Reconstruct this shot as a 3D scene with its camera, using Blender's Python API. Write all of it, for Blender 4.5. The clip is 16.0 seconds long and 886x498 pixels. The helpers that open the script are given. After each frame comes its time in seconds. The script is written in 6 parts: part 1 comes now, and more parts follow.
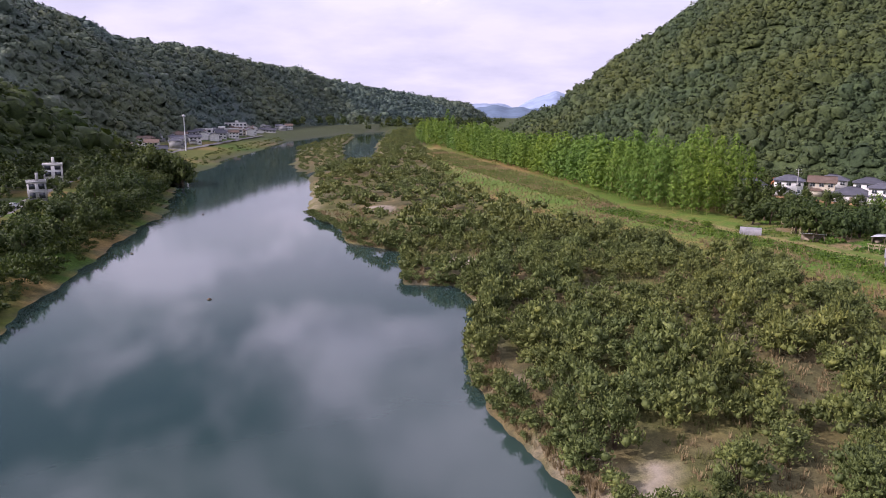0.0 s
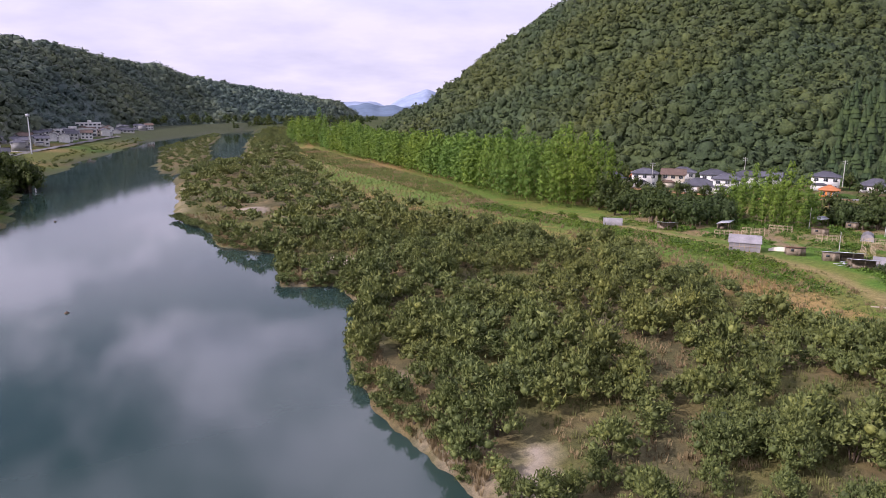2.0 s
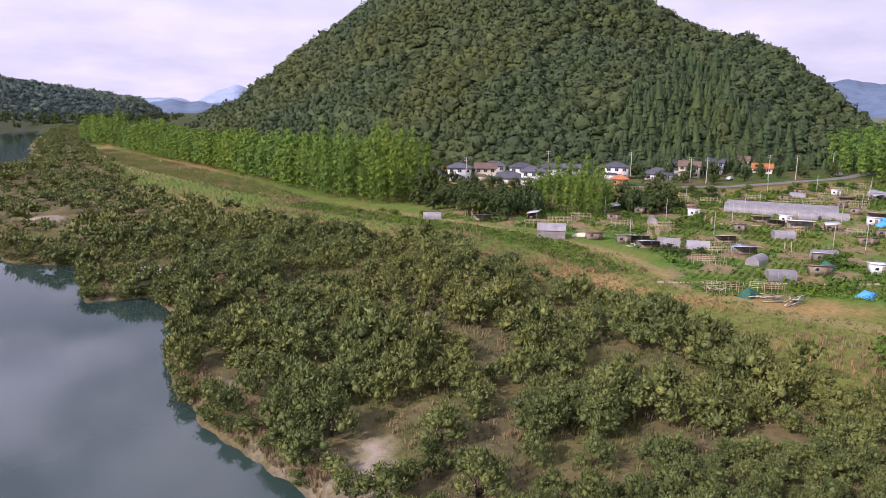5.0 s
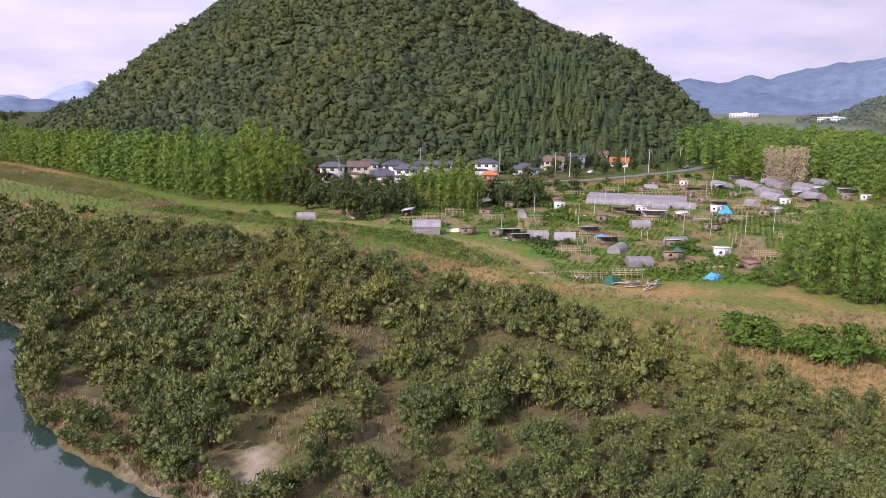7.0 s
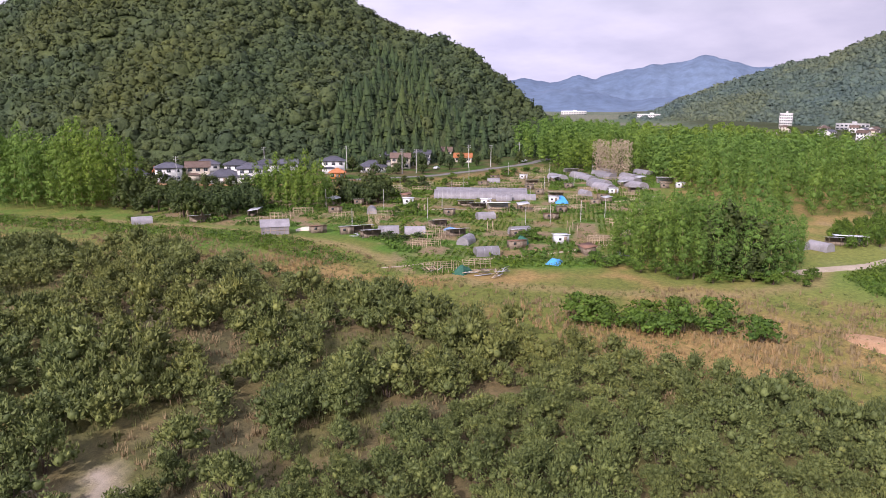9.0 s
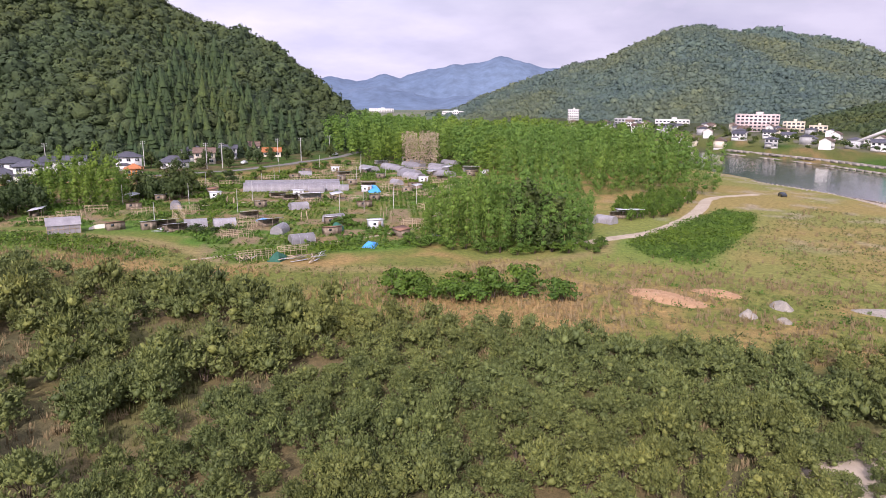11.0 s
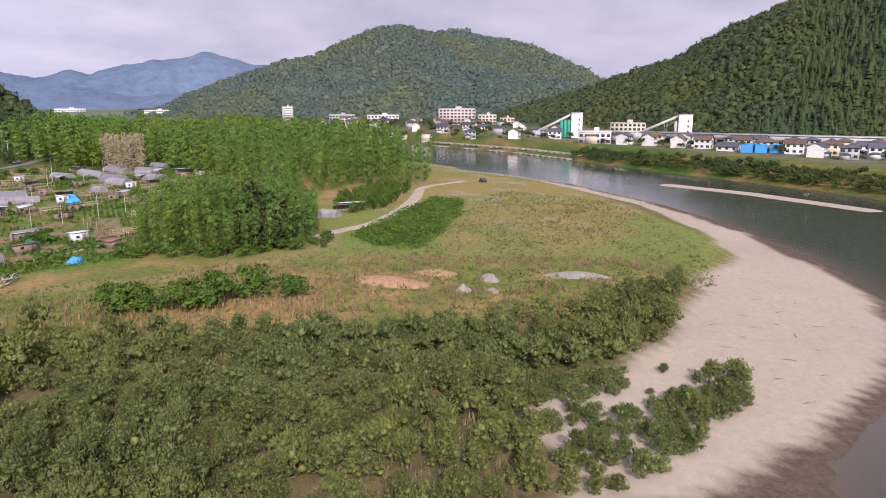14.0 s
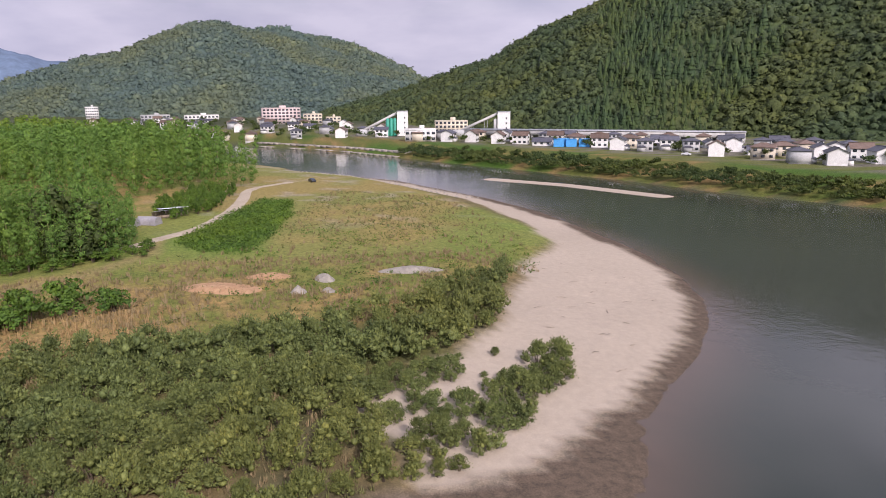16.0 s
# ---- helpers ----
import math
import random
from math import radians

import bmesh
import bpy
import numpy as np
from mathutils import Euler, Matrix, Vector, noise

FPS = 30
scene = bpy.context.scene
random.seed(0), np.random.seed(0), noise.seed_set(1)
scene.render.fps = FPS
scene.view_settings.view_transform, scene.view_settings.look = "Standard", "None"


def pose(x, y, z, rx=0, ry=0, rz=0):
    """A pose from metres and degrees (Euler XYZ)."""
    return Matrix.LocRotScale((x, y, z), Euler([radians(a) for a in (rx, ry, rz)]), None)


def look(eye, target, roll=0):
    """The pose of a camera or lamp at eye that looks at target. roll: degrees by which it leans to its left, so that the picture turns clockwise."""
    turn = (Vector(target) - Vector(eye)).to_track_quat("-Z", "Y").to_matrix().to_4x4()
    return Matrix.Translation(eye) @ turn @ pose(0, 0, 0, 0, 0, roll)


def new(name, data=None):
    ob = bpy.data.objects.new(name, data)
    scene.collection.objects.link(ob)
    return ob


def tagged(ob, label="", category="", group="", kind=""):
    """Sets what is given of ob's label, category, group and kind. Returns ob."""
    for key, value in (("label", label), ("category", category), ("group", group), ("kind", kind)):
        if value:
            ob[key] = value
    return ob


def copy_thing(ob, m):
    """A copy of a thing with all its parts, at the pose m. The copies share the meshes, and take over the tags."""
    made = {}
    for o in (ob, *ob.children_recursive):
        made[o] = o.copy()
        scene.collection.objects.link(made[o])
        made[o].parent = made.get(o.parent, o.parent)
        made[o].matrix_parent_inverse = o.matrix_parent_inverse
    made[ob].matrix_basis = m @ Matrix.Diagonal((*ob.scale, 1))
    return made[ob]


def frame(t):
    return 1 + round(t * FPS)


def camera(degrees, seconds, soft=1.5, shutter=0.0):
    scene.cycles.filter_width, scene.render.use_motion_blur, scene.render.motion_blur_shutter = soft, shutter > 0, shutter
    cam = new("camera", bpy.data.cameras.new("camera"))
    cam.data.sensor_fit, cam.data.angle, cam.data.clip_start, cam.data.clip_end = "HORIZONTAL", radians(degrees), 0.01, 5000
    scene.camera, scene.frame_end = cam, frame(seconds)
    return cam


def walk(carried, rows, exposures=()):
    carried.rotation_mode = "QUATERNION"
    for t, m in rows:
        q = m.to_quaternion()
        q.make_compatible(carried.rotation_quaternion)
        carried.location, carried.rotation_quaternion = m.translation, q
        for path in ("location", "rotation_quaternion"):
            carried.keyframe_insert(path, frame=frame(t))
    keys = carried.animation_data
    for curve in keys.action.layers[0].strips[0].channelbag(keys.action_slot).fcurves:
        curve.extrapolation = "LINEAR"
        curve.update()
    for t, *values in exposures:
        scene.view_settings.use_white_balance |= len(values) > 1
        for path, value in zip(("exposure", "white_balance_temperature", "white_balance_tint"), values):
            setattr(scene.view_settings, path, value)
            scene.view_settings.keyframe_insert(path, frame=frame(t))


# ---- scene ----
# ------------------------------------------------------------------ camera
cam = camera(65.07, 16.0, soft=0.9)
WALK = [
    (0.0, 0.0, 0.0, 36.0, 78.37, -0.52, -0.0),
    (0.5, -0.07, -0.01, 35.95, 78.36, -0.5, -2.82),
    (1.0, -0.12, -0.06, 35.92, 78.35, -0.48, -5.44),
    (1.5, -0.15, -0.14, 35.94, 78.33, -0.45, -7.92),
    (2.0, -0.18, -0.26, 35.99, 78.31, -0.44, -10.33),
    (2.5, -0.24, -0.41, 36.1, 78.28, -0.42, -12.64),
    (3.0, -0.31, -0.6, 36.24, 78.26, -0.41, -14.96),
    (3.5, -0.37, -0.78, 36.36, 78.21, -0.38, -17.45),
    (4.0, -0.41, -0.93, 36.46, 78.17, -0.38, -19.94),
    (6.5, -0.98, -1.44, 36.77, 77.98, -0.38, -33.08),
    (7.0, -1.06, -1.47, 36.84, 77.95, -0.37, -35.62),
    (7.5, -1.15, -1.44, 36.91, 77.9, -0.33, -38.35),
    (8.0, -1.24, -1.41, 36.92, 77.88, -0.3, -41.46),
    (8.5, -1.43, -1.45, 36.74, 77.91, -0.3, -44.69),
    (11.0, -3.27, -2.69, 33.15, 77.95, -0.4, -63.63),
    (11.5, -3.63, -2.77, 32.93, 77.98, -0.36, -67.25),
    (12.0, -4.01, -2.82, 32.91, 77.95, -0.26, -70.88),
    (12.5, -4.39, -2.89, 32.99, 77.92, -0.15, -74.54),
    (13.0, -4.78, -2.97, 33.06, 77.88, -0.05, -78.26),
    (13.5, -5.2, -3.07, 33.16, 77.83, 0.05, -82.38),
    (14.0, -5.56, -3.14, 33.23, 77.76, 0.14, -86.48),
    (14.5, -5.9, -3.15, 33.29, 77.7, 0.2, -90.41),
    (15.0, -6.22, -3.12, 33.33, 77.67, 0.26, -94.05),
    (15.5, -6.5, -3.11, 33.34, 77.63, 0.3, -97.25),
    (16.0, -6.76, -3.06, 33.35, 77.59, 0.32, -100.51),
]

walk(cam, [(t, pose(*row)) for t, *row in WALK], [(0.0, 0.20, 6150, 31), (7.0, 0.2, 6150, 31), (11.0, 0.32, 6150, 30), (12.5, 0.28, 6150, 29), (14.0, 0.06, 6200, 26), (16.0, 0.05, 6200, 26)])

# ------------------------------------------------------------------ sky and sun
SUN_AZ = 257.0          # degrees clockwise from +y, where the sun stands
SUN_EL = 34.0
WATER = -1.2            # level of the river


def make_world():
    world = bpy.data.worlds.new("sky")
    scene.world = world
    world.use_nodes = True
    nt = world.node_tree
    nt.nodes.clear()
    out = nt.nodes.new("ShaderNodeOutputWorld")
    bg = nt.nodes.new("ShaderNodeBackground")
    sky = nt.nodes.new("ShaderNodeTexSky")
    sky.sky_type = "NISHITA"
    sky.sun_disc = False
    sky.sun_elevation = radians(SUN_EL)
    sky.sun_rotation = radians(SUN_AZ)
    sky.dust_density = 2.5
    sky.air_density = 1.2
    co = nt.nodes.new("ShaderNodeTexCoord")
    sep = nt.nodes.new("ShaderNodeSeparateXYZ")
    nt.links.new(co.outputs["Generated"], sep.inputs[0])
    # project the direction on a flat cloud deck
    add = nt.nodes.new("ShaderNodeMath"); add.operation = "ADD"; add.inputs[1].default_value = 0.22
    nt.links.new(sep.outputs["Z"], add.inputs[0])
    mx = nt.nodes.new("ShaderNodeMath"); mx.operation = "MAXIMUM"; mx.inputs[1].default_value = 0.05
    nt.links.new(add.outputs[0], mx.inputs[0])
    dx = nt.nodes.new("ShaderNodeMath"); dx.operation = "DIVIDE"
    dy = nt.nodes.new("ShaderNodeMath"); dy.operation = "DIVIDE"
    nt.links.new(sep.outputs["X"], dx.inputs[0]); nt.links.new(mx.outputs[0], dx.inputs[1])
    nt.links.new(sep.outputs["Y"], dy.inputs[0]); nt.links.new(mx.outputs[0], dy.inputs[1])
    comb = nt.nodes.new("ShaderNodeCombineXYZ")
    nt.links.new(dx.outputs[0], comb.inputs[0]); nt.links.new(dy.outputs[0], comb.inputs[1])
    n1 = nt.nodes.new("ShaderNodeTexNoise")
    n1.inputs["Scale"].default_value = 1.15; n1.inputs["Detail"].default_value = 7; n1.inputs["Roughness"].default_value = 0.55
    n1.inputs["Distortion"].default_value = 0.3
    nt.links.new(comb.outputs[0], n1.inputs["Vector"])
    cover = nt.nodes.new("ShaderNodeValToRGB")
    cover.color_ramp.elements[0].position = 0.43; cover.color_ramp.elements[1].position = 0.58
    nt.links.new(n1.outputs["Fac"], cover.inputs[0])
    n2 = nt.nodes.new("ShaderNodeTexNoise")
    n2.inputs["Scale"].default_value = 2.3; n2.inputs["Detail"].default_value = 6
    off = nt.nodes.new("ShaderNodeVectorMath"); off.operation = "ADD"; off.inputs[1].default_value = (4.1, 2.3, 0.7)
    nt.links.new(comb.outputs[0], off.inputs[0]); nt.links.new(off.outputs[0], n2.inputs["Vector"])
    tone = nt.nodes.new("ShaderNodeValToRGB")
    tone.color_ramp.elements[0].position = 0.30; tone.color_ramp.elements[0].color = (6.9, 7.05, 8.3, 1)
    tone.color_ramp.elements[1].position = 0.66; tone.color_ramp.elements[1].color = (9.0, 8.95, 9.9, 1)
    nt.links.new(n2.outputs["Fac"], tone.inputs[0])
    mix = nt.nodes.new("ShaderNodeMix"); mix.data_type = "RGBA"
    # near the horizon the thin haze makes the cover complete
    low = nt.nodes.new("ShaderNodeMapRange")
    low.inputs["From Min"].default_value = 0.10; low.inputs["From Max"].default_value = 0.34
    low.inputs["To Min"].default_value = 1.0; low.inputs["To Max"].default_value = 0.0
    nt.links.new(sep.outputs["Z"], low.inputs["Value"])
    top = nt.nodes.new("ShaderNodeMath"); top.operation = "MAXIMUM"
    nt.links.new(cover.outputs[0], top.inputs[0]); nt.links.new(low.outputs[0], top.inputs[1])
    nt.links.new(top.outputs[0], mix.inputs["Factor"])
    # an overcast sky grows brighter towards the zenith
    zen = nt.nodes.new("ShaderNodeMapRange")
    zen.inputs["From Min"].default_value = 0.10; zen.inputs["From Max"].default_value = 0.40
    zen.inputs["To Min"].default_value = 0.0; zen.inputs["To Max"].default_value = 1.0
    nt.links.new(sep.outputs["Z"], zen.inputs["Value"])
    glow = nt.nodes.new("ShaderNodeVectorMath"); glow.operation = "SCALE"
    # thicker, greyer cloud in the east, away from the sun
    east = nt.nodes.new("ShaderNodeMapRange")
    east.inputs["From Min"].default_value = 0.35; east.inputs["From Max"].default_value = 0.75
    east.inputs["To Min"].default_value = 1.3; east.inputs["To Max"].default_value = -0.2
    nt.links.new(sep.outputs["X"], east.inputs["Value"])
    both = nt.nodes.new("ShaderNodeMath"); both.operation = "MULTIPLY"
    nt.links.new(zen.outputs[0], both.inputs[0]); nt.links.new(east.outputs[0], both.inputs[1])
    lift = nt.nodes.new("ShaderNodeMath"); lift.operation = "ADD"; lift.inputs[1].default_value = 1.0
    nt.links.new(both.outputs[0], lift.inputs[0])
    grey = nt.nodes.new("ShaderNodeMapRange")
    grey.inputs["From Min"].default_value = 0.82; grey.inputs["From Max"].default_value = 0.98
    grey.inputs["To Min"].default_value = 1.0; grey.inputs["To Max"].default_value = 0.80
    nt.links.new(sep.outputs["X"], grey.inputs["Value"])
    dim = nt.nodes.new("ShaderNodeMath"); dim.operation = "MULTIPLY"
    nt.links.new(lift.outputs[0], dim.inputs[0]); nt.links.new(grey.outputs[0], dim.inputs[1])
    nt.links.new(tone.outputs[0], glow.inputs[0]); nt.links.new(dim.outputs[0], glow.inputs["Scale"])
    nt.links.new(sky.outputs[0], mix.inputs["A"]); nt.links.new(glow.outputs[0], mix.inputs["B"])
    nt.links.new(mix.outputs["Result"], bg.inputs["Color"])
    bg.inputs["Strength"].default_value = 0.085
    nt.links.new(bg.outputs[0], out.inputs["Surface"])


make_world()
sun = new("sun", bpy.data.lights.new("sun", "SUN"))
sun.data.energy = 4.0
sun.data.angle = radians(0.6)
sun.data.color = (1.0, 0.95, 0.87)
_a, _e = radians(SUN_AZ), radians(SUN_EL)
sun.matrix_world = look((0, 0, 300), Vector((0, 0, 300)) - Vector((math.sin(_a) * math.cos(_e), math.cos(_a) * math.cos(_e), math.sin(_e))))


# ------------------------------------------------------------------ materials
def base_mat(name, rough=0.8, metal=0.0, spec=0.3):
    m = bpy.data.materials.new(name)
    m.use_nodes = True
    b = m.node_tree.nodes["Principled BSDF"]
    b.inputs["Roughness"].default_value = rough
    b.inputs["Metallic"].default_value = metal
    b.inputs["Specular IOR Level"].default_value = spec
    return m, m.node_tree, b


def noise_node(nt, scale, detail=4, rough=0.6, kind="Object", vec=None):
    n = nt.nodes.new("ShaderNodeTexNoise")
    n.inputs["Scale"].default_value = scale
    n.inputs["Detail"].default_value = detail
    n.inputs["Roughness"].default_value = rough
    if vec is None:
        if kind == "World":
            g = nt.nodes.new("ShaderNodeNewGeometry")
            vec = g.outputs["Position"]
        else:
            c = nt.nodes.new("ShaderNodeTexCoord")
            vec = c.outputs[kind]
    nt.links.new(vec, n.inputs["Vector"])
    return n


def ramp(nt, src, stops):
    r = nt.nodes.new("ShaderNodeValToRGB")
    e = r.color_ramp.elements
    while len(e) < len(stops):
        e.new(0.5)
    for el, (p, c) in zip(e, stops):
        el.position = p
        el.color = (*c, 1)
    nt.links.new(src, r.inputs[0])
    return r


def mixc(nt, a, b, fac, mode="MIX"):
    m = nt.nodes.new("ShaderNodeMix")
    m.data_type = "RGBA"
    m.blend_type = mode
    for sock, v in ((m.inputs["A"], a), (m.inputs["B"], b), (m.inputs["Factor"], fac)):
        if isinstance(v, (int, float)):
            sock.default_value = v
        elif isinstance(v, tuple):
            sock.default_value = (*v, 1)
        else:
            nt.links.new(v, sock)
    return m.outputs["Result"]


def bump(nt, b, src, strength, dist):
    n = nt.nodes.new("ShaderNodeBump")
    n.inputs["Strength"].default_value = strength
    n.inputs["Distance"].default_value = dist
    nt.links.new(src, n.inputs["Height"])
    nt.links.new(n.outputs[0], b.inputs["Normal"])


def surface(name, c1, c2, scale=1.5, rough=0.8, metal=0.0, bump_d=0.01, grain=25.0, spec=0.3, vary=0.25, kind="World"):
    """A plain surface with blotches, grain and a little change from piece to piece."""
    m, nt, b = base_mat(name, rough, metal, spec)
    n1 = noise_node(nt, scale, 5, 0.6, kind)
    n2 = noise_node(nt, grain, 3, 0.7, kind)
    col = ramp(nt, n1.outputs["Fac"], [(0.3, c1), (0.7, c2)]).outputs[0]
    g = ramp(nt, n2.outputs["Fac"], [(0.3, (0.75, 0.75, 0.75)), (0.7, (1.15, 1.15, 1.15))]).outputs[0]
    col = mixc(nt, col, g, 1.0, "MULTIPLY")
    oi = nt.nodes.new("ShaderNodeObjectInfo")
    v = ramp(nt, oi.outputs["Random"], [(0.0, (1 - vary,) * 3), (1.0, (1 + vary * 0.6,) * 3)]).outputs[0]
    col = mixc(nt, col, v, 1.0, "MULTIPLY")
    nt.links.new(col, b.inputs["Base Color"])
    bump(nt, b, n2.outputs["Fac"], 0.4, bump_d)
    return m


def foliage(name, dark, light, tip, scale, grain, island=True, bump_d=0.3, rough=0.65, warm=(1.25, 1.05, 0.6), patch=0.02, thin_leaf=0.22):
    """Leaves: large patches, change from crown to crown and fine dapple."""
    m, nt, b = base_mat(name, rough, 0.0, 0.25)
    if island:
        r = nt.nodes.new("ShaderNodeNewGeometry").outputs["Random Per Island"]
    else:
        r = nt.nodes.new("ShaderNodeObjectInfo").outputs["Random"]
    n1 = noise_node(nt, scale, 4, 0.6, "World")
    n2 = noise_node(nt, grain, 5, 0.75, "World")
    n3 = noise_node(nt, patch, 3, 0.5, "World")
    col = ramp(nt, n1.outputs["Fac"], [(0.3, dark), (0.62, light), (0.8, tip)]).outputs[0]
    var = ramp(nt, r, [(0.0, (0.78, 0.82, 0.80)), (0.45, (0.97, 0.98, 0.93)), (0.85, (1.12, 1.1, 0.97)), (1.0, (1.28, 1.18, 0.95))]).outputs[0]
    col = mixc(nt, col, var, 1.0, "MULTIPLY")
    pat = ramp(nt, n3.outputs["Fac"], [(0.4, (0.85, 0.92, 0.9)), (0.65, warm)]).outputs[0]
    col = mixc(nt, col, pat, 0.8, "MULTIPLY")
    dap = ramp(nt, n2.outputs["Fac"], [(0.32, (0.58, 0.62, 0.58)), (0.62, (1.18, 1.18, 1.12))]).outputs[0]
    col = mixc(nt, col, dap, 1.0, "MULTIPLY")
    nt.links.new(col, b.inputs["Base Color"])
    bump(nt, b, n2.outputs["Fac"], 0.9, bump_d)
    if thin_leaf:
        tr = nt.nodes.new("ShaderNodeBsdfTranslucent")
        nt.links.new(mixc(nt, col, (1.15, 1.25, 0.6), 1.0, "MULTIPLY"), tr.inputs["Color"])
        ms = nt.nodes.new("ShaderNodeMixShader"); ms.inputs[0].default_value = thin_leaf
        nt.links.new(b.outputs[0], ms.inputs[1]); nt.links.new(tr.outputs[0], ms.inputs[2])
        nt.links.new(ms.outputs[0], nt.nodes["Material Output"].inputs["Surface"])
    return m


# ------------------------------------------------------------------ mesh helpers
def mesh_from(name, verts, faces, mats=(), smooth=False):
    """verts: (n, 3) array; faces: list or (m, k) array of indices."""
    me = bpy.data.meshes.new(name)
    v = np.asarray(verts, dtype=np.float32)
    if isinstance(faces, np.ndarray):
        k = faces.shape[1]
        me.vertices.add(len(v)); me.vertices.foreach_set("co", v.ravel())
        me.loops.add(faces.size); me.loops.foreach_set("vertex_index", faces.ravel().astype(np.int32))
        me.polygons.add(len(faces))
        me.polygons.foreach_set("loop_start", np.arange(0, faces.size, k, dtype=np.int32))
        me.polygons.foreach_set("loop_total", np.full(len(faces), k, dtype=np.int32))
        if smooth:
            me.polygons.foreach_set("use_smooth", np.ones(len(faces), dtype=bool))
        me.update(calc_edges=True)
    else:
        me.from_pydata([tuple(p) for p in v], [], faces)
        if smooth:
            me.polygons.foreach_set("use_smooth", np.ones(len(me.polygons), dtype=bool))
        me.update()
    for m in mats:
        me.materials.append(m)
    return me


def smoothstep(a, b, x):
    t = np.clip((x - a) / (b - a), 0, 1)
    return t * t * (3 - 2 * t)


def poly_dist(px, py, pts, closed=True):
    """Distance to a polyline; negative inside a closed one."""
    p = np.asarray(pts, float)
    q = np.roll(p, -1, axis=0)
    n = len(p) if closed else len(p) - 1
    best = np.full(px.shape, 1e18)
    inside = np.zeros(px.shape, bool)
    for i in range(n):
        ax, ay = p[i]; bx, by = q[i]
        ex, ey = bx - ax, by - ay
        t = np.clip(((px - ax) * ex + (py - ay) * ey) / (ex * ex + ey * ey + 1e-12), 0, 1)
        best = np.minimum(best, (px - ax - t * ex) ** 2 + (py - ay - t * ey) ** 2)
        if closed and ey != 0:
            hit = ((ay > py) != (by > py)) & (px < ex * (py - ay) / ey + ax)
            inside ^= hit
    d = np.sqrt(best)
    return np.where(inside, -d, d) if closed else d


rng = np.random.default_rng(7)
_tab = np.random.default_rng(11).random((256, 256))


def vnoise(x, y, scale):
    """Smooth value noise on the plan, 0 to 1."""
    u, v = np.asarray(x) / scale, np.asarray(y) / scale
    i, j = np.floor(u).astype(int), np.floor(v).astype(int)
    fu, fv = u - i, v - j
    fu, fv = fu * fu * (3 - 2 * fu), fv * fv * (3 - 2 * fv)
    a, b = _tab[i % 256, j % 256], _tab[(i + 1) % 256, j % 256]
    c, d = _tab[i % 256, (j + 1) % 256], _tab[(i + 1) % 256, (j + 1) % 256]
    return (a * (1 - fu) + b * fu) * (1 - fv) + (c * (1 - fu) + d * fu) * fv


def fnoise(x, y, scale, octaves=3):
    s, w, t = 0.0, 0.5, 0.0
    for k in range(octaves):
        s = s + w * vnoise(x + 31.7 * k, y - 17.3 * k, scale / 2 ** k)
        t += w
        w *= 0.5
    return s / t


# ------------------------------------------------------------------ plan of the valley
INNER = [(-85, 1010), (-74, 960), (-66, 700), (-46, 470), (-50, 435), (-66, 400), (-70, 370), (-61, 323), (-46, 235), (-36, 222), (-30, 205), (-25, 186), (-10, 176),
         (-8, 143), (3, 142), (8, 125), (7, 110), (4, 105), (4, 93), (7, 78), (12, 66), (14, 60), (22, 35), (31, 8), (38, -16), (43, -30),
         (50, -34), (57, -37), (66, -45), (75, -54), (87, -62.5), (98, -68), (112, -72), (133, -74.5), (156, -73.5), (193, -70), (223, -62), (283, -37), (333, 6), (420, 70), (560, 150), (760, 330)]
OUTER = [(800, 260), (620, 110), (512, 42), (443, -20), (393, -50), (317, -95), (262, -128), (214, -149), (176, -175), (120, -195), (40, -190), (-40, -120),
         (-66, 0), (-71, 106), (-77, 125), (-86, 178), (-99, 248), (-128, 330), (-134, 371), (-153, 492), (-165, 733), (-140, 900), (-105, 1010)]
RIVER = INNER + OUTER
ISLET = [(-64, 452), (-90, 620), (-112, 885), (-118, 870), (-122, 594), (-84, 400), (-74, 385)]
SAND = [(30, 4), (42, -4), (50, -11), (55, -12), (58, -8.5), (63, -7), (73, -13), (77, -21), (82, -22), (86, -28), (98, -32), (110, -38), (120, -42), (143, -57), (170, -58), (220, -52), (299, -19), (332, 12),
        (333, -10), (283, -60), (226, -80), (170, -90), (106, -90), (60, -60), (36, -40), (26, -14)]
BUSH_EDGE = [(-19, 569), (11, 273), (28, 238), (50, 177), (70, 148), (76, 117), (77, 92), (76, 70), (80, 50), (85, 24), (88, 4), (93, -16), (105, -22), (112, -36)]
SPIT = [(278, -77), (253, -100), (216, -122)]
ROAD_N = [(60, 330), (119, 265), (137, 244), (155, 226), (187, 217), (221, 204), (292, 207), (360, 225), (460, 300)]


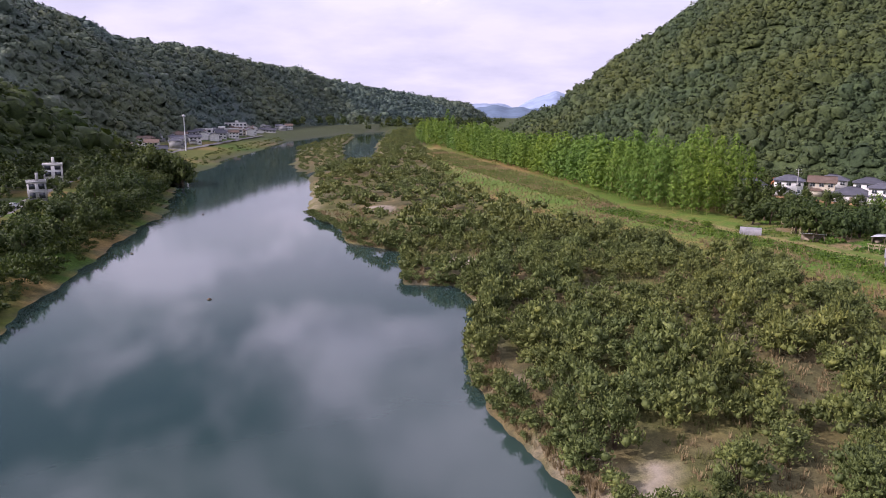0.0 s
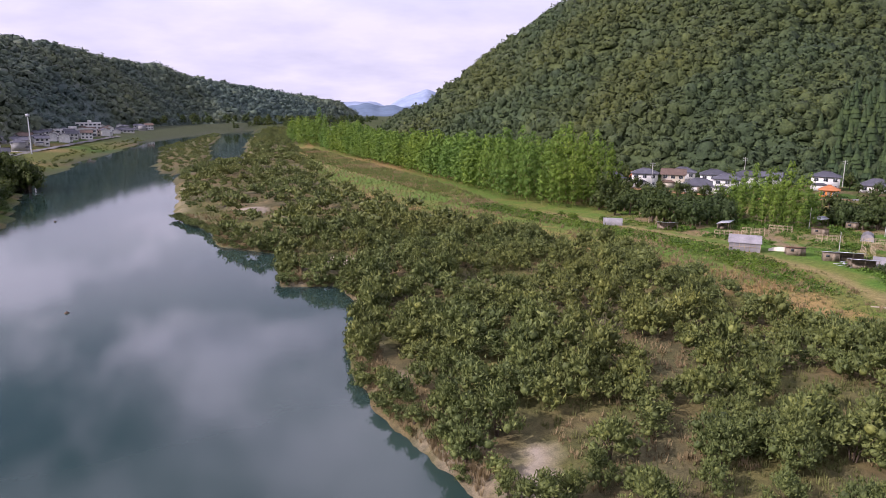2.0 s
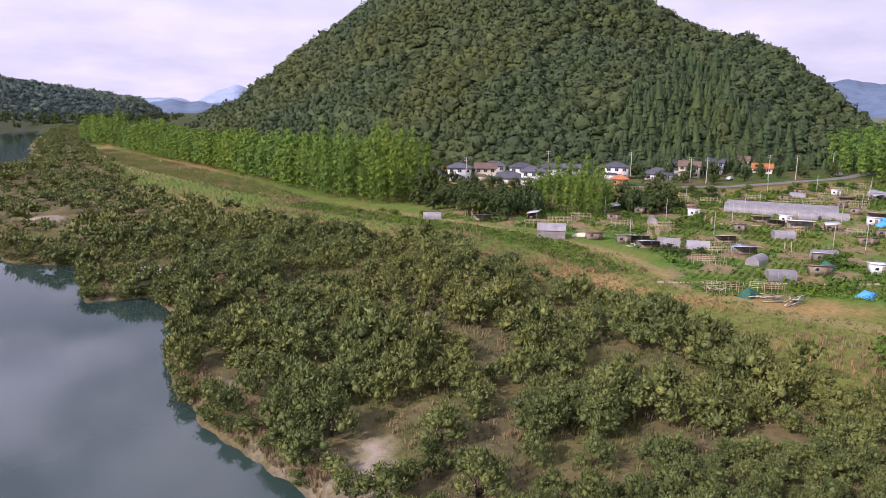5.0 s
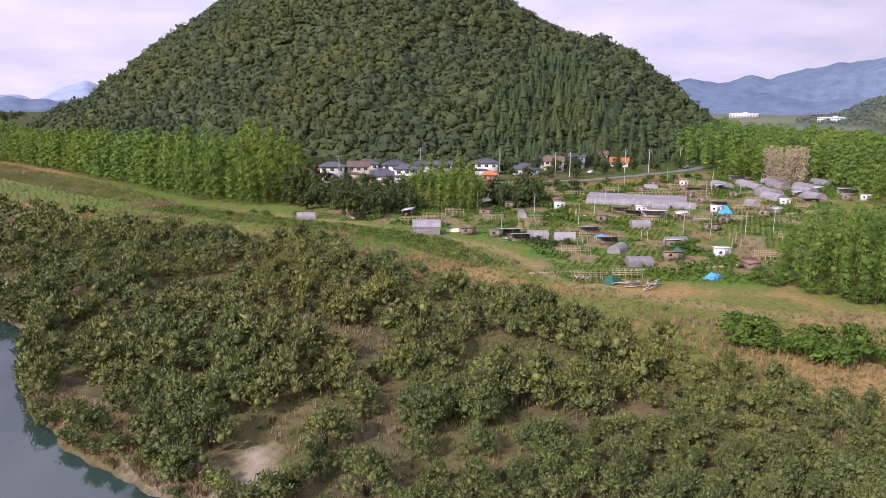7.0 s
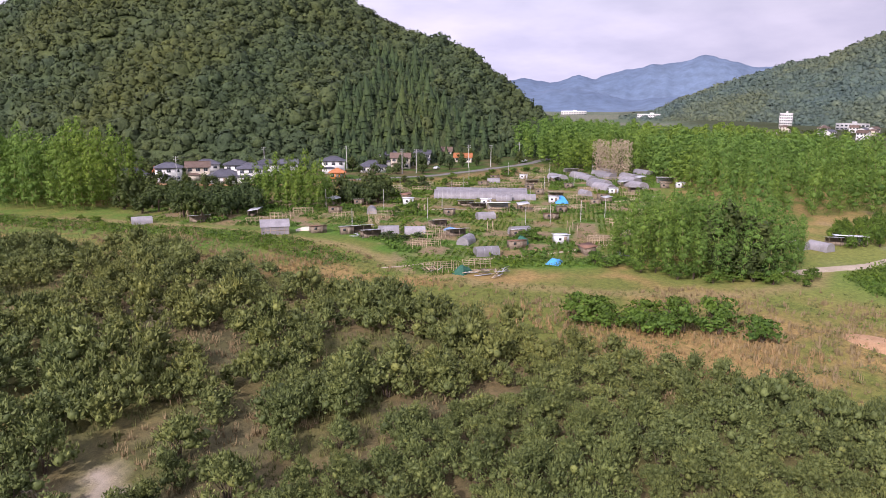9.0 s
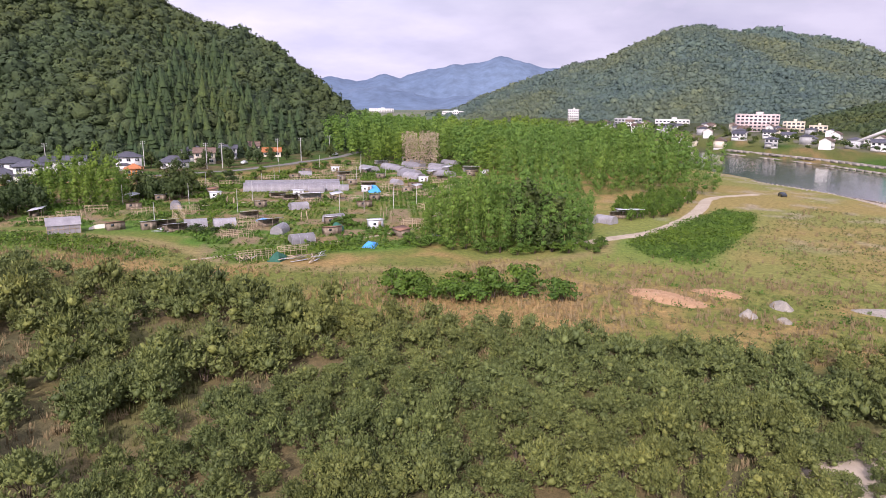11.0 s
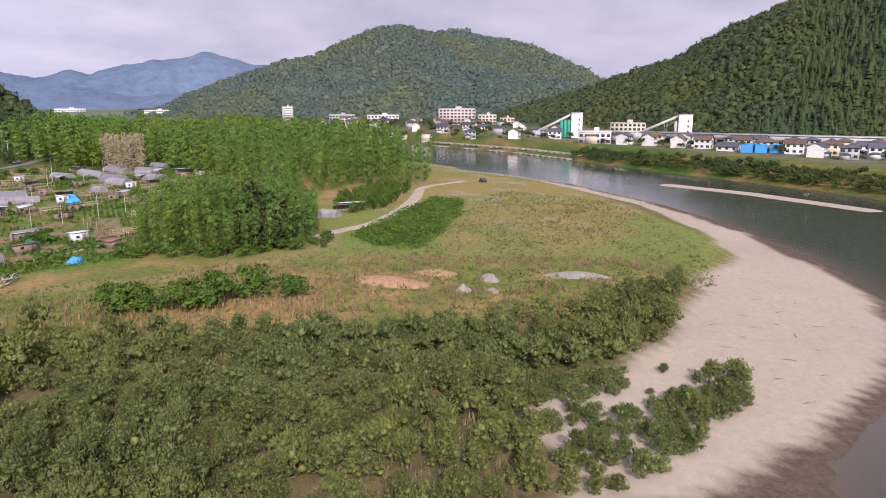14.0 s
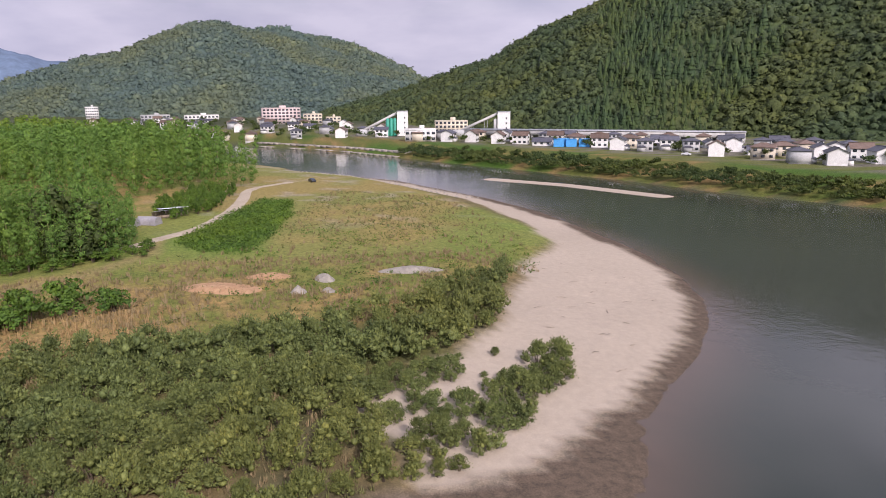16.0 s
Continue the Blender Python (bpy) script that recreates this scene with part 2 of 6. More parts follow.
def height(x, y):
    """Height of the ground over the plan."""
    x, y = np.asarray(x, float), np.asarray(y, float)
    river = poly_dist(x, y, RIVER)
    isl = poly_dist(x, y, ISLET)
    d_in = poly_dist(x, y, INNER, False)
    d_out = poly_dist(x, y, OUTER, False)
    outer = d_out < d_in
    sand = poly_dist(x, y, SAND)
    wob = (fnoise(x, y, 14, 3) - 0.5)
    wob2 = (fnoise(x, y, 5, 2) - 0.5)
    land = river + wob * 5.0 * smoothstep(60, 200, y) + wob2 * 2.0 * smoothstep(20, 50, y) + wob2 * 0.3
    inner_h = WATER + 1.3 * smoothstep(0, 2.4, land) + 0.9 * smoothstep(2, 26, land)
    sand_h = WATER + 0.03 * np.clip(land, 0, 5) + 1.2 * smoothstep(1, 30, land)
    k = smoothstep(6, -4, sand)
    inner_h = inner_h * (1 - k) + sand_h * k
    outer_h = WATER + 2.5 * smoothstep(0, 8, land) + 3.7 * smoothstep(8, 34, land)
    h = np.where(outer, outer_h, inner_h)
    bed = WATER - np.clip(-land * (0.05 * k + 0.3 * (1 - k)), 0, 2.2)
    h = np.where(land > 0, h, bed)
    ih = WATER + 1.3 * smoothstep(0, 4, -isl + wob * 6)
    h = np.where((isl + wob * -6 < 0) & (land <= 0), ih, h)
    spit = poly_dist(x, y, SPIT, False)
    h = np.maximum(h, WATER - 0.5 + 0.85 * smoothstep(7.5, 1.0, spit))
    # shallow pools in the scrub
    for qx, qy, qr in ((-41, 331, 5.5), (-17, 240, 5), (-7, 227, 4.5), (-24, 262, 3.5)):
        dp = np.hypot(x - qx, y - qy) + wob * 5
        h = np.where(land > 0, h + (WATER - 0.35 - h) * smoothstep(qr + 1, qr - 1, dp), h)
    # terrace of the hamlet below the hill
    rd = poly_dist(x, y, ROAD_N, False)
    north = (y - np.interp(x, [p[0] for p in ROAD_N], [p[1] for p in ROAD_N]))
    up = smoothstep(-16, -3, np.where(north > 0, 1.0, -rd)) * (x > 40)
    h = h + up * 3.0 * smoothstep(60, 110, x)
    h = h + wob * 0.5 * smoothstep(4, 20, np.abs(land)) * (land > 0) + wob2 * 0.15 * (land > 1)
    return h


def grow(lo, hi, step, far, rate=1.16):
    a = list(np.arange(lo, hi + step / 2, step))
    s, v = step, a[-1]
    while v < far:
        s *= rate
        v += s
        a.append(v)
    s, v, b = step, a[0], []
    while v > -far:
        s *= rate
        v -= s
        b.append(v)
    return np.array(b[::-1] + a)


def grid_faces(nx, ny):
    i = np.arange(nx * ny).reshape(ny, nx)
    return np.stack([i[:-1, :-1], i[:-1, 1:], i[1:, 1:], i[1:, :-1]], -1).reshape(-1, 4)


# ------------------------------------------------------------------ ground sheet
GREEN_PATCH = [(158, 29), (175, 25), (200, 20), (222, 14), (219, 5), (190, 4), (160, 8), (143, 12), (146, 22)]
GARDEN = [(112, 158), (95, 185), (88, 205), (120, 240), (150, 216), (187, 207), (221, 196), (292, 200), (330, 205), (330, 150), (262, 118), (215, 100), (180, 75), (150, 68), (130, 74), (118, 86), (98, 100), (112, 118), (118, 138)]
TRACK_OLD = [(-3, 434), (28, 343), (54, 269), (66, 233), (81, 212), (96, 178), (104, 150), (108, 128), (104, 110), (100, 98), (102, 80), (112, 60), (128, 40), (146, 32), (160, 34)]


def zone_colours(x, y, z):
    """Real base colours of soil, sand and turf over the plan; the far eastern plain has haze mixed in."""
    n = fnoise(x, y, 22, 3)
    n2 = fnoise(x + 300, y, 7, 3)
    n3 = fnoise(x, y + 500, 60, 2)
    dry = np.array([0.155, 0.122, 0.06]); tan = np.array([0.27, 0.19, 0.075]); grass = np.array([0.13, 0.15, 0.035]); lush = np.array([0.065, 0.13, 0.018])
    soil = np.array([0.105, 0.096, 0.048]); sand_c = np.array([0.385, 0.325, 0.25]); forest = np.array([0.05, 0.065, 0.02]); wet = np.array([0.085, 0.062, 0.045])

    def lerp(a, b, k):
        k = np.clip(k, 0, 1)[..., None]
        return a * (1 - k) + b * k
    river = poly_dist(x, y, RIVER)
    # scrub floor
    c = lerp(np.broadcast_to(soil, x.shape + (3,)), dry, smoothstep(0.35, 0.6, n2))
    c = lerp(c, grass * 0.7, smoothstep(0.46, 0.66, n) * 0.55)
    # dry and green meadow east of the scrub
    edge_side = poly_dist(x, y, BUSH_EDGE + [(150, -60), (330, -20), (500, 60), (500, 900), (0, 900)])
    f = smoothstep(3, -3, edge_side)
    mead = lerp(np.broadcast_to(grass * 1.05, x.shape + (3,)), tan, smoothstep(0.42, 0.62, n2 * 0.6 + n * 0.4))
    east = smoothstep(110, 150, x) * smoothstep(60, 30, y)
    mead_e = lerp(np.broadcast_to(np.array([0.19, 0.195, 0.058]), x.shape + (3,)), tan * 1.05, smoothstep(0.42, 0.66, n) * 0.6)
    mead_e = lerp(mead_e, sand_c * 0.8, smoothstep(0.62, 0.72, n2) * smoothstep(150, 200, x) * 0.6)
    mead_e = lerp(mead_e, lush * 1.5, smoothstep(0.56, 0.7, n3) * 0.5)
    mead = lerp(mead, mead_e, east)
    c = lerp(c, mead, f)
    # green band beside the old track
    tr = poly_dist(x, y, TRACK_OLD, False)
    side = smoothstep(17, 9, np.abs(tr - 12)) * smoothstep(110, 150, y)
    c = lerp(c, lush * 1.2, side * smoothstep(0.35, 0.5, n2) * f * 0.85)
    c = lerp(c, np.array([0.25, 0.2, 0.09]), smoothstep(3.2, 1.0, tr) * 0.8)
    # allotments
    gd = poly_dist(x, y, GARDEN)
    ux, uy = x * 0.86 + y * 0.51, -x * 0.51 + y * 0.86
    cell = _tab[(np.floor(ux / 8.5).astype(int)) % 256, (np.floor(uy / 6.0).astype(int)) % 256]
    plot = lerp(np.broadcast_to(np.array([0.215, 0.165, 0.098]), x.shape + (3,)), lush * 1.15, smoothstep(0.2, 0.34, cell))
    plot = lerp(plot, tan * 0.8, smoothstep(0.5, 0.6, n2) * 0.5)
    plot = lerp(plot, grass, smoothstep(0.75, 0.8, cell))
    row = (np.abs((uy / 6.0) % 1 - 0.5) > 0.44) | (np.abs((ux / 8.5) % 1 - 0.5) > 0.45)
    plot = lerp(plot, np.array([0.22, 0.19, 0.1]), row * 0.6)
    c = lerp(c, plot, smoothstep(2, -3, gd))
    # rank green weeds along the allotments' edge
    c = lerp(c, lush * 1.25, smoothstep(7, 2, np.abs(gd + 1)) * smoothstep(0.3, 0.5, n2) * (y < 160))
    c = lerp(c, lush * 1.25, smoothstep(2, -3, poly_dist(x, y, GREEN_PATCH)))
    # north terrace, forest floor and farther land
    c = lerp(c, lerp(np.broadcast_to(lush * 0.7, x.shape + (3,)), dry * 0.8, smoothstep(0.4, 0.65, n2)), smoothstep(120, 200, y) * smoothstep(90, 130, x) * smoothstep(-2, 4, gd))
    c = lerp(c, forest, smoothstep(330, 450, np.hypot(x, y)) * smoothstep(40, 90, x - np.interp(y, [300, 600], [70, 10])) * (y > 0) * (river > 10))
    c = lerp(c, forest, smoothstep(780, 950, np.hypot(x, y)) * (river > 0) * (x < 0.3 * y))
    # far eastern fields, their green lightened with painted haze
    hazed_plain = lerp(np.broadcast_to(np.array([0.10, 0.135, 0.085]), x.shape + (3,)), np.array([0.16, 0.17, 0.12]), smoothstep(0.4, 0.6, fnoise(x, y, 120, 3)))
    c = lerp(c, hazed_plain, smoothstep(650, 800, np.hypot(x, y)) * (x > 0.5 * y) * (x > 0) * (river > 10))
    # sand and gravel
    sd = poly_dist(x, y, SAND) + (n2 - 0.5) * 5
    c = lerp(c, sand_c * (0.92 + 0.16 * n[..., None]), smoothstep(1.2, -1.2, sd))
    c = lerp(c, sand_c, smoothstep(7, 5, poly_dist(x, y, SPIT, False)))
    near_shore = smoothstep(7, 2, river) * (y > 40) * (x > -60) * (river > 0) * smoothstep(0.45, 0.55, fnoise(x + 90, y + 40, 9, 2))
    c = lerp(c, sand_c * 0.85, near_shore * 0.45)
    for (sx, sy, sr) in ((22, 64, 2.8), (21, 60, 2.6), (20, 56, 2.8), (15, 67, 2.6), (9, 87, 3.2), (4, 158, 6.5), (-20, 240, 8), (-10, 225, 5)):
        c = lerp(c, sand_c * 0.9, smoothstep(sr, sr - 2.5, np.hypot(x - sx, y - sy) + (n2 - 0.5) * 5))
    # outer banks: rough grass
    d_in = poly_dist(x, y, INNER, False); d_out = poly_dist(x, y, OUTER, False)
    out = (d_out < d_in) & (river > 0)
    bank = lerp(np.broadcast_to(grass * 0.75, x.shape + (3,)), tan * 0.8, smoothstep(0.5, 0.7, n2))
    bank = lerp(bank, lush * 0.8, smoothstep(0.5, 0.65, n))
    town = lerp(np.broadcast_to(np.array([0.15, 0.14, 0.115]), x.shape + (3,)), grass * 0.8, smoothstep(0.42, 0.55, n2))
    bank = lerp(bank, town, smoothstep(38, 60, river))
    bank = lerp(bank, np.array([0.05, 0.062, 0.028]), smoothstep(620, 800, np.hypot(x, y)))
    c = lerp(c, bank, out * 1.0)
    # wet margin
    wide = 3.2 + 7.0 * smoothstep(68, 47, x)
    c = lerp(c, wet, smoothstep(wide + 1.0, wide - 0.8, river + (n2 - 0.5) * 4 + (n - 0.5) * 3) * 0.92 * smoothstep(5, 1, sd))
    c = lerp(c, np.array([0.05, 0.06, 0.04]), smoothstep(0.0, -0.6, z - WATER))
    return c


def make_ground():
    xs = grow(-70, 345, 1.8, 4600)
    ys = grow(-110, 280, 1.8, 4600)
    X, Y = np.meshgrid(xs, ys)
    Z = height(X, Y)
    v = np.stack([X, Y, Z], -1).reshape(-1, 3)
    mat, nt, b = base_mat("ground_earth_and_turf", 0.95, 0.0, 0.15)
    at = nt.nodes.new("ShaderNodeAttribute"); at.attribute_name = "soil"
    n1 = noise_node(nt, 0.9, 6, 0.7, "World"); n2 = noise_node(nt, 6.0, 4, 0.8, "World")
    v1 = ramp(nt, n1.outputs["Fac"], [(0.3, (0.6, 0.62, 0.6)), (0.7, (1.35, 1.3, 1.2))]).outputs[0]
    v2 = ramp(nt, n2.outputs["Fac"], [(0.3, (0.65, 0.65, 0.65)), (0.7, (1.3, 1.3, 1.3))]).outputs[0]
    var = mixc(nt, v1, v2, 1.0, "MULTIPLY")
    sandy = nt.nodes.new("ShaderNodeSeparateColor"); nt.links.new(at.outputs["Color"], sandy.inputs[0])
    even = nt.nodes.new("ShaderNodeMapRange"); even.inputs["From Min"].default_value = 0.14; even.inputs["From Max"].default_value = 0.2
    even.inputs["To Min"].default_value = 1.0; even.inputs["To Max"].default_value = 0.25
    nt.links.new(sandy.outputs["Blue"], even.inputs["Value"])
    col = mixc(nt, at.outputs["Color"], var, even.outputs[0], "MULTIPLY")
    nt.links.new(col, b.inputs["Base Color"])
    bump(nt, b, n1.outputs["Fac"], 0.6, 0.25)
    me = mesh_from("ground", v, grid_faces(len(xs), len(ys)), [mat], smooth=True)
    col = zone_colours(X, Y, Z).reshape(-1, 3)
    a = me.color_attributes.new("soil", "FLOAT_COLOR", "POINT")
    a.data.foreach_set("color", np.concatenate([col, np.ones((len(col), 1))], 1).astype(np.float32).ravel())
    tagged(new("ground", me), "flat river plain of dry grass, sand and allotment soil", "ground", kind="structure")


make_ground()


def make_water():
    """The river: clear green where it is deep, sandy brown over the shoals, wind ripples on the lower reach."""
    mat, nt, b = base_mat("river_water", 0.05, 0.0, 0.5)
    b.inputs["IOR"].default_value = 1.36
    n0 = noise_node(nt, 0.02, 3, 0.5, "World")
    deep = ramp(nt, n0.outputs["Fac"], [(0.35, (0.016, 0.036, 0.032)), (0.7, (0.030, 0.054, 0.044))]).outputs[0]
    at = nt.nodes.new("ShaderNodeAttribute"); at.attribute_name = "shoal"
    nt.links.new(mixc(nt, deep, (0.105, 0.078, 0.058), at.outputs["Fac"]), b.inputs["Base Color"])
    geo = nt.nodes.new("ShaderNodeNewGeometry")
    sep = nt.nodes.new("ShaderNodeSeparateXYZ"); nt.links.new(geo.outputs["Position"], sep.inputs[0])
    wind = nt.nodes.new("ShaderNodeMapRange")
    wind.inputs["From Min"].default_value = 40; wind.inputs["From Max"].default_value = 130
    wind.inputs["To Min"].default_value = 0.06; wind.inputs["To Max"].default_value = 0.42
    nt.links.new(sep.outputs["X"], wind.inputs["Value"])
    calm = noise_node(nt, 0.018, 4, 0.6, "World")
    gust = nt.nodes.new("ShaderNodeMapRange"); gust.inputs["From Min"].default_value = 0.4; gust.inputs["From Max"].default_value = 0.6
    gust.inputs["To Min"].default_value = 0.35
    nt.links.new(calm.outputs["Fac"], gust.inputs["Value"])
    amount = nt.nodes.new("ShaderNodeMath"); amount.operation = "MULTIPLY"
    nt.links.new(wind.outputs[0], amount.inputs[0]); nt.links.new(gust.outputs[0], amount.inputs[1])
    n1 = noise_node(nt, 0.55, 4, 0.65, "World")
    bp = nt.nodes.new("ShaderNodeBump"); bp.inputs["Distance"].default_value = 0.16
    nt.links.new(amount.outputs[0], bp.inputs["Strength"]); nt.links.new(n1.outputs["Fac"], bp.inputs["Height"]); nt.links.new(bp.outputs[0], b.inputs["Normal"])
    xs, ys = grow(-90, 345, 3.0, 4600, 1.25), grow(-200, 280, 3.0, 4600, 1.25)
    X, Y = np.meshgrid(xs, ys)
    depth = np.clip(WATER - height(X, Y), 0, 3)
    me = mesh_from("water", np.stack([X, Y, np.full_like(X, WATER)], -1).reshape(-1, 3), grid_faces(len(xs), len(ys)), [mat])
    a = me.attributes.new("shoal", "FLOAT", "POINT")
    a.data.foreach_set("value", (np.exp(-depth / 0.45) * smoothstep(25, 45, X)).astype(np.float32).ravel())
    tagged(new("water", me), "calm dark green river water reflecting cloudy sky", "river", kind="structure")


make_water()


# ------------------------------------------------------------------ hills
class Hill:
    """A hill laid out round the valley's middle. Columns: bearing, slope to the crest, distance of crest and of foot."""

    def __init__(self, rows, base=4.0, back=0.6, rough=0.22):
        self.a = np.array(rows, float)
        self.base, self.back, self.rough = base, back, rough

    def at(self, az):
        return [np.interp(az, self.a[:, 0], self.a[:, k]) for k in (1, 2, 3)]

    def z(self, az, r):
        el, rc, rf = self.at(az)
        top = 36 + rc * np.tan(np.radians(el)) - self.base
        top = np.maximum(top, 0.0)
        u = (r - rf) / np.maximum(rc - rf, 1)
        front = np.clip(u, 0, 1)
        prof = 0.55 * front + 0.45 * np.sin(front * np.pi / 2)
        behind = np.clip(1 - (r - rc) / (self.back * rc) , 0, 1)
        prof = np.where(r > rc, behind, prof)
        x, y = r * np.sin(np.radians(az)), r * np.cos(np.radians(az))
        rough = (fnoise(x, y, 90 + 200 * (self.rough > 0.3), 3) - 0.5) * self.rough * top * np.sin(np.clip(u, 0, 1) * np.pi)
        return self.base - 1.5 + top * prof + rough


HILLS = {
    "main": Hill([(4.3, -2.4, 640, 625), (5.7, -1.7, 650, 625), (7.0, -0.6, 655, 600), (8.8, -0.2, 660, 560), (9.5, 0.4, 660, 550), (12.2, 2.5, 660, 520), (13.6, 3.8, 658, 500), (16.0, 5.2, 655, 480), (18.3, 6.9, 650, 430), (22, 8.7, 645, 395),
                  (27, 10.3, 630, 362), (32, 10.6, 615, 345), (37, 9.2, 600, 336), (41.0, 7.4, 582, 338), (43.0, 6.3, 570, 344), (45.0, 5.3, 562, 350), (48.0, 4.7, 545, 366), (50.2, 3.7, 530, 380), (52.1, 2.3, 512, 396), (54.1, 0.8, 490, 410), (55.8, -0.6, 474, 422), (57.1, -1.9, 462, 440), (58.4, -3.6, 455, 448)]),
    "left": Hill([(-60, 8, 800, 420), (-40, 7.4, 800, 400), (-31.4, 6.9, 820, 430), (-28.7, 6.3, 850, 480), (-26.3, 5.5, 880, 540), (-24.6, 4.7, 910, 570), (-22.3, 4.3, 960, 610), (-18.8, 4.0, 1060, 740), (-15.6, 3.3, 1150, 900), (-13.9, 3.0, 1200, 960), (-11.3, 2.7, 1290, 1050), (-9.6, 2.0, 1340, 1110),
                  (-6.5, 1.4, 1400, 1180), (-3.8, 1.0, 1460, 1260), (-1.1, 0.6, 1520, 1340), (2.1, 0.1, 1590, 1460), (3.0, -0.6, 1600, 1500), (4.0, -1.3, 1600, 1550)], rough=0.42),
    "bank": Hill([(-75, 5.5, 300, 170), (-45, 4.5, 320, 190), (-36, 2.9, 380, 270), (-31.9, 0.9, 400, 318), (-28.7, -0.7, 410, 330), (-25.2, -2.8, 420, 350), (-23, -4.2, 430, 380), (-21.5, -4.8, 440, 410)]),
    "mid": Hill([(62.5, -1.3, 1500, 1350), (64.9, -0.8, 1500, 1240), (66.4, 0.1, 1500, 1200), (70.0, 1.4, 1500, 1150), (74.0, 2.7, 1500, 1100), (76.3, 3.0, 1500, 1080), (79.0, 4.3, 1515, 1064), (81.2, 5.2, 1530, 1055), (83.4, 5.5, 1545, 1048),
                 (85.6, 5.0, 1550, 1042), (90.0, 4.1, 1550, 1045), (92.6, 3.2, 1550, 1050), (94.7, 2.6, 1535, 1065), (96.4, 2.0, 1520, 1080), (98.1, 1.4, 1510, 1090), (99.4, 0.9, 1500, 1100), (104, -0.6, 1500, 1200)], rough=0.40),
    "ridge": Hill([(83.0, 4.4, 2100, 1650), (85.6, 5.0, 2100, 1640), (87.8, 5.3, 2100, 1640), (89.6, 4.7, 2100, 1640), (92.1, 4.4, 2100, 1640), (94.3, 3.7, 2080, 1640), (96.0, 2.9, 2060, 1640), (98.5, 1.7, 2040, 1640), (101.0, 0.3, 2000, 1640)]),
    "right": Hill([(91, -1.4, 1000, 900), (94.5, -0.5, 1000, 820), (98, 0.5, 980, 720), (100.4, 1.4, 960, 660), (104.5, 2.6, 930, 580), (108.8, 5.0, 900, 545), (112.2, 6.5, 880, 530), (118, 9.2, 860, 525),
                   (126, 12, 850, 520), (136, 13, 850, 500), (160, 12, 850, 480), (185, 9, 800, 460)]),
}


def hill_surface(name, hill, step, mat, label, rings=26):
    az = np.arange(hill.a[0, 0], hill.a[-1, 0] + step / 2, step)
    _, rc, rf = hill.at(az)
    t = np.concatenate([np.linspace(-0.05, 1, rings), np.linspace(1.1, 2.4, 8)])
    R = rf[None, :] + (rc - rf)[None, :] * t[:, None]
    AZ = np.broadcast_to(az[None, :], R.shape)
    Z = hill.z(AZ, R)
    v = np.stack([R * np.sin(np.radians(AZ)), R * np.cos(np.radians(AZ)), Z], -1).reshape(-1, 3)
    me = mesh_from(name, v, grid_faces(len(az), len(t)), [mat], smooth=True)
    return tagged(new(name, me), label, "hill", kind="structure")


# ------------------------------------------------------------------ vegetation
_t = (1 + 5 ** 0.5) / 2
ICO_V = np.array([(-1, _t, 0), (1, _t, 0), (-1, -_t, 0), (1, -_t, 0), (0, -1, _t), (0, 1, _t), (0, -1, -_t), (0, 1, -_t), (_t, 0, -1), (_t, 0, 1), (-_t, 0, -1), (-_t, 0, 1)]) / math.hypot(1, _t)
ICO_F = np.array([(0, 11, 5), (0, 5, 1), (0, 1, 7), (0, 7, 10), (0, 10, 11), (1, 5, 9), (5, 11, 4), (11, 10, 2), (10, 7, 6), (7, 1, 8),
                  (3, 9, 4), (3, 4, 2), (3, 2, 6), (3, 6, 8), (3, 8, 9), (4, 9, 5), (2, 4, 11), (6, 2, 10), (8, 6, 7), (9, 8, 1)])


def subdivide(v, f):
    v = [tuple(p) for p in v]
    seen, out = {}, []

    def mid(a, b):
        k = (min(a, b), max(a, b))
        if k not in seen:
            m = np.array(v[a]) + np.array(v[b])
            v.append(tuple(m / np.linalg.norm(m)))
            seen[k] = len(v) - 1
        return seen[k]
    for a, b, c in f:
        x, y, z = mid(a, b), mid(b, c), mid(c, a)
        out += [(a, x, z), (b, y, x), (c, z, y), (x, y, z)]
    return np.array(v), np.array(out)


ICO1 = subdivide(ICO_V, ICO_F)
ICO2 = subdivide(*ICO1)


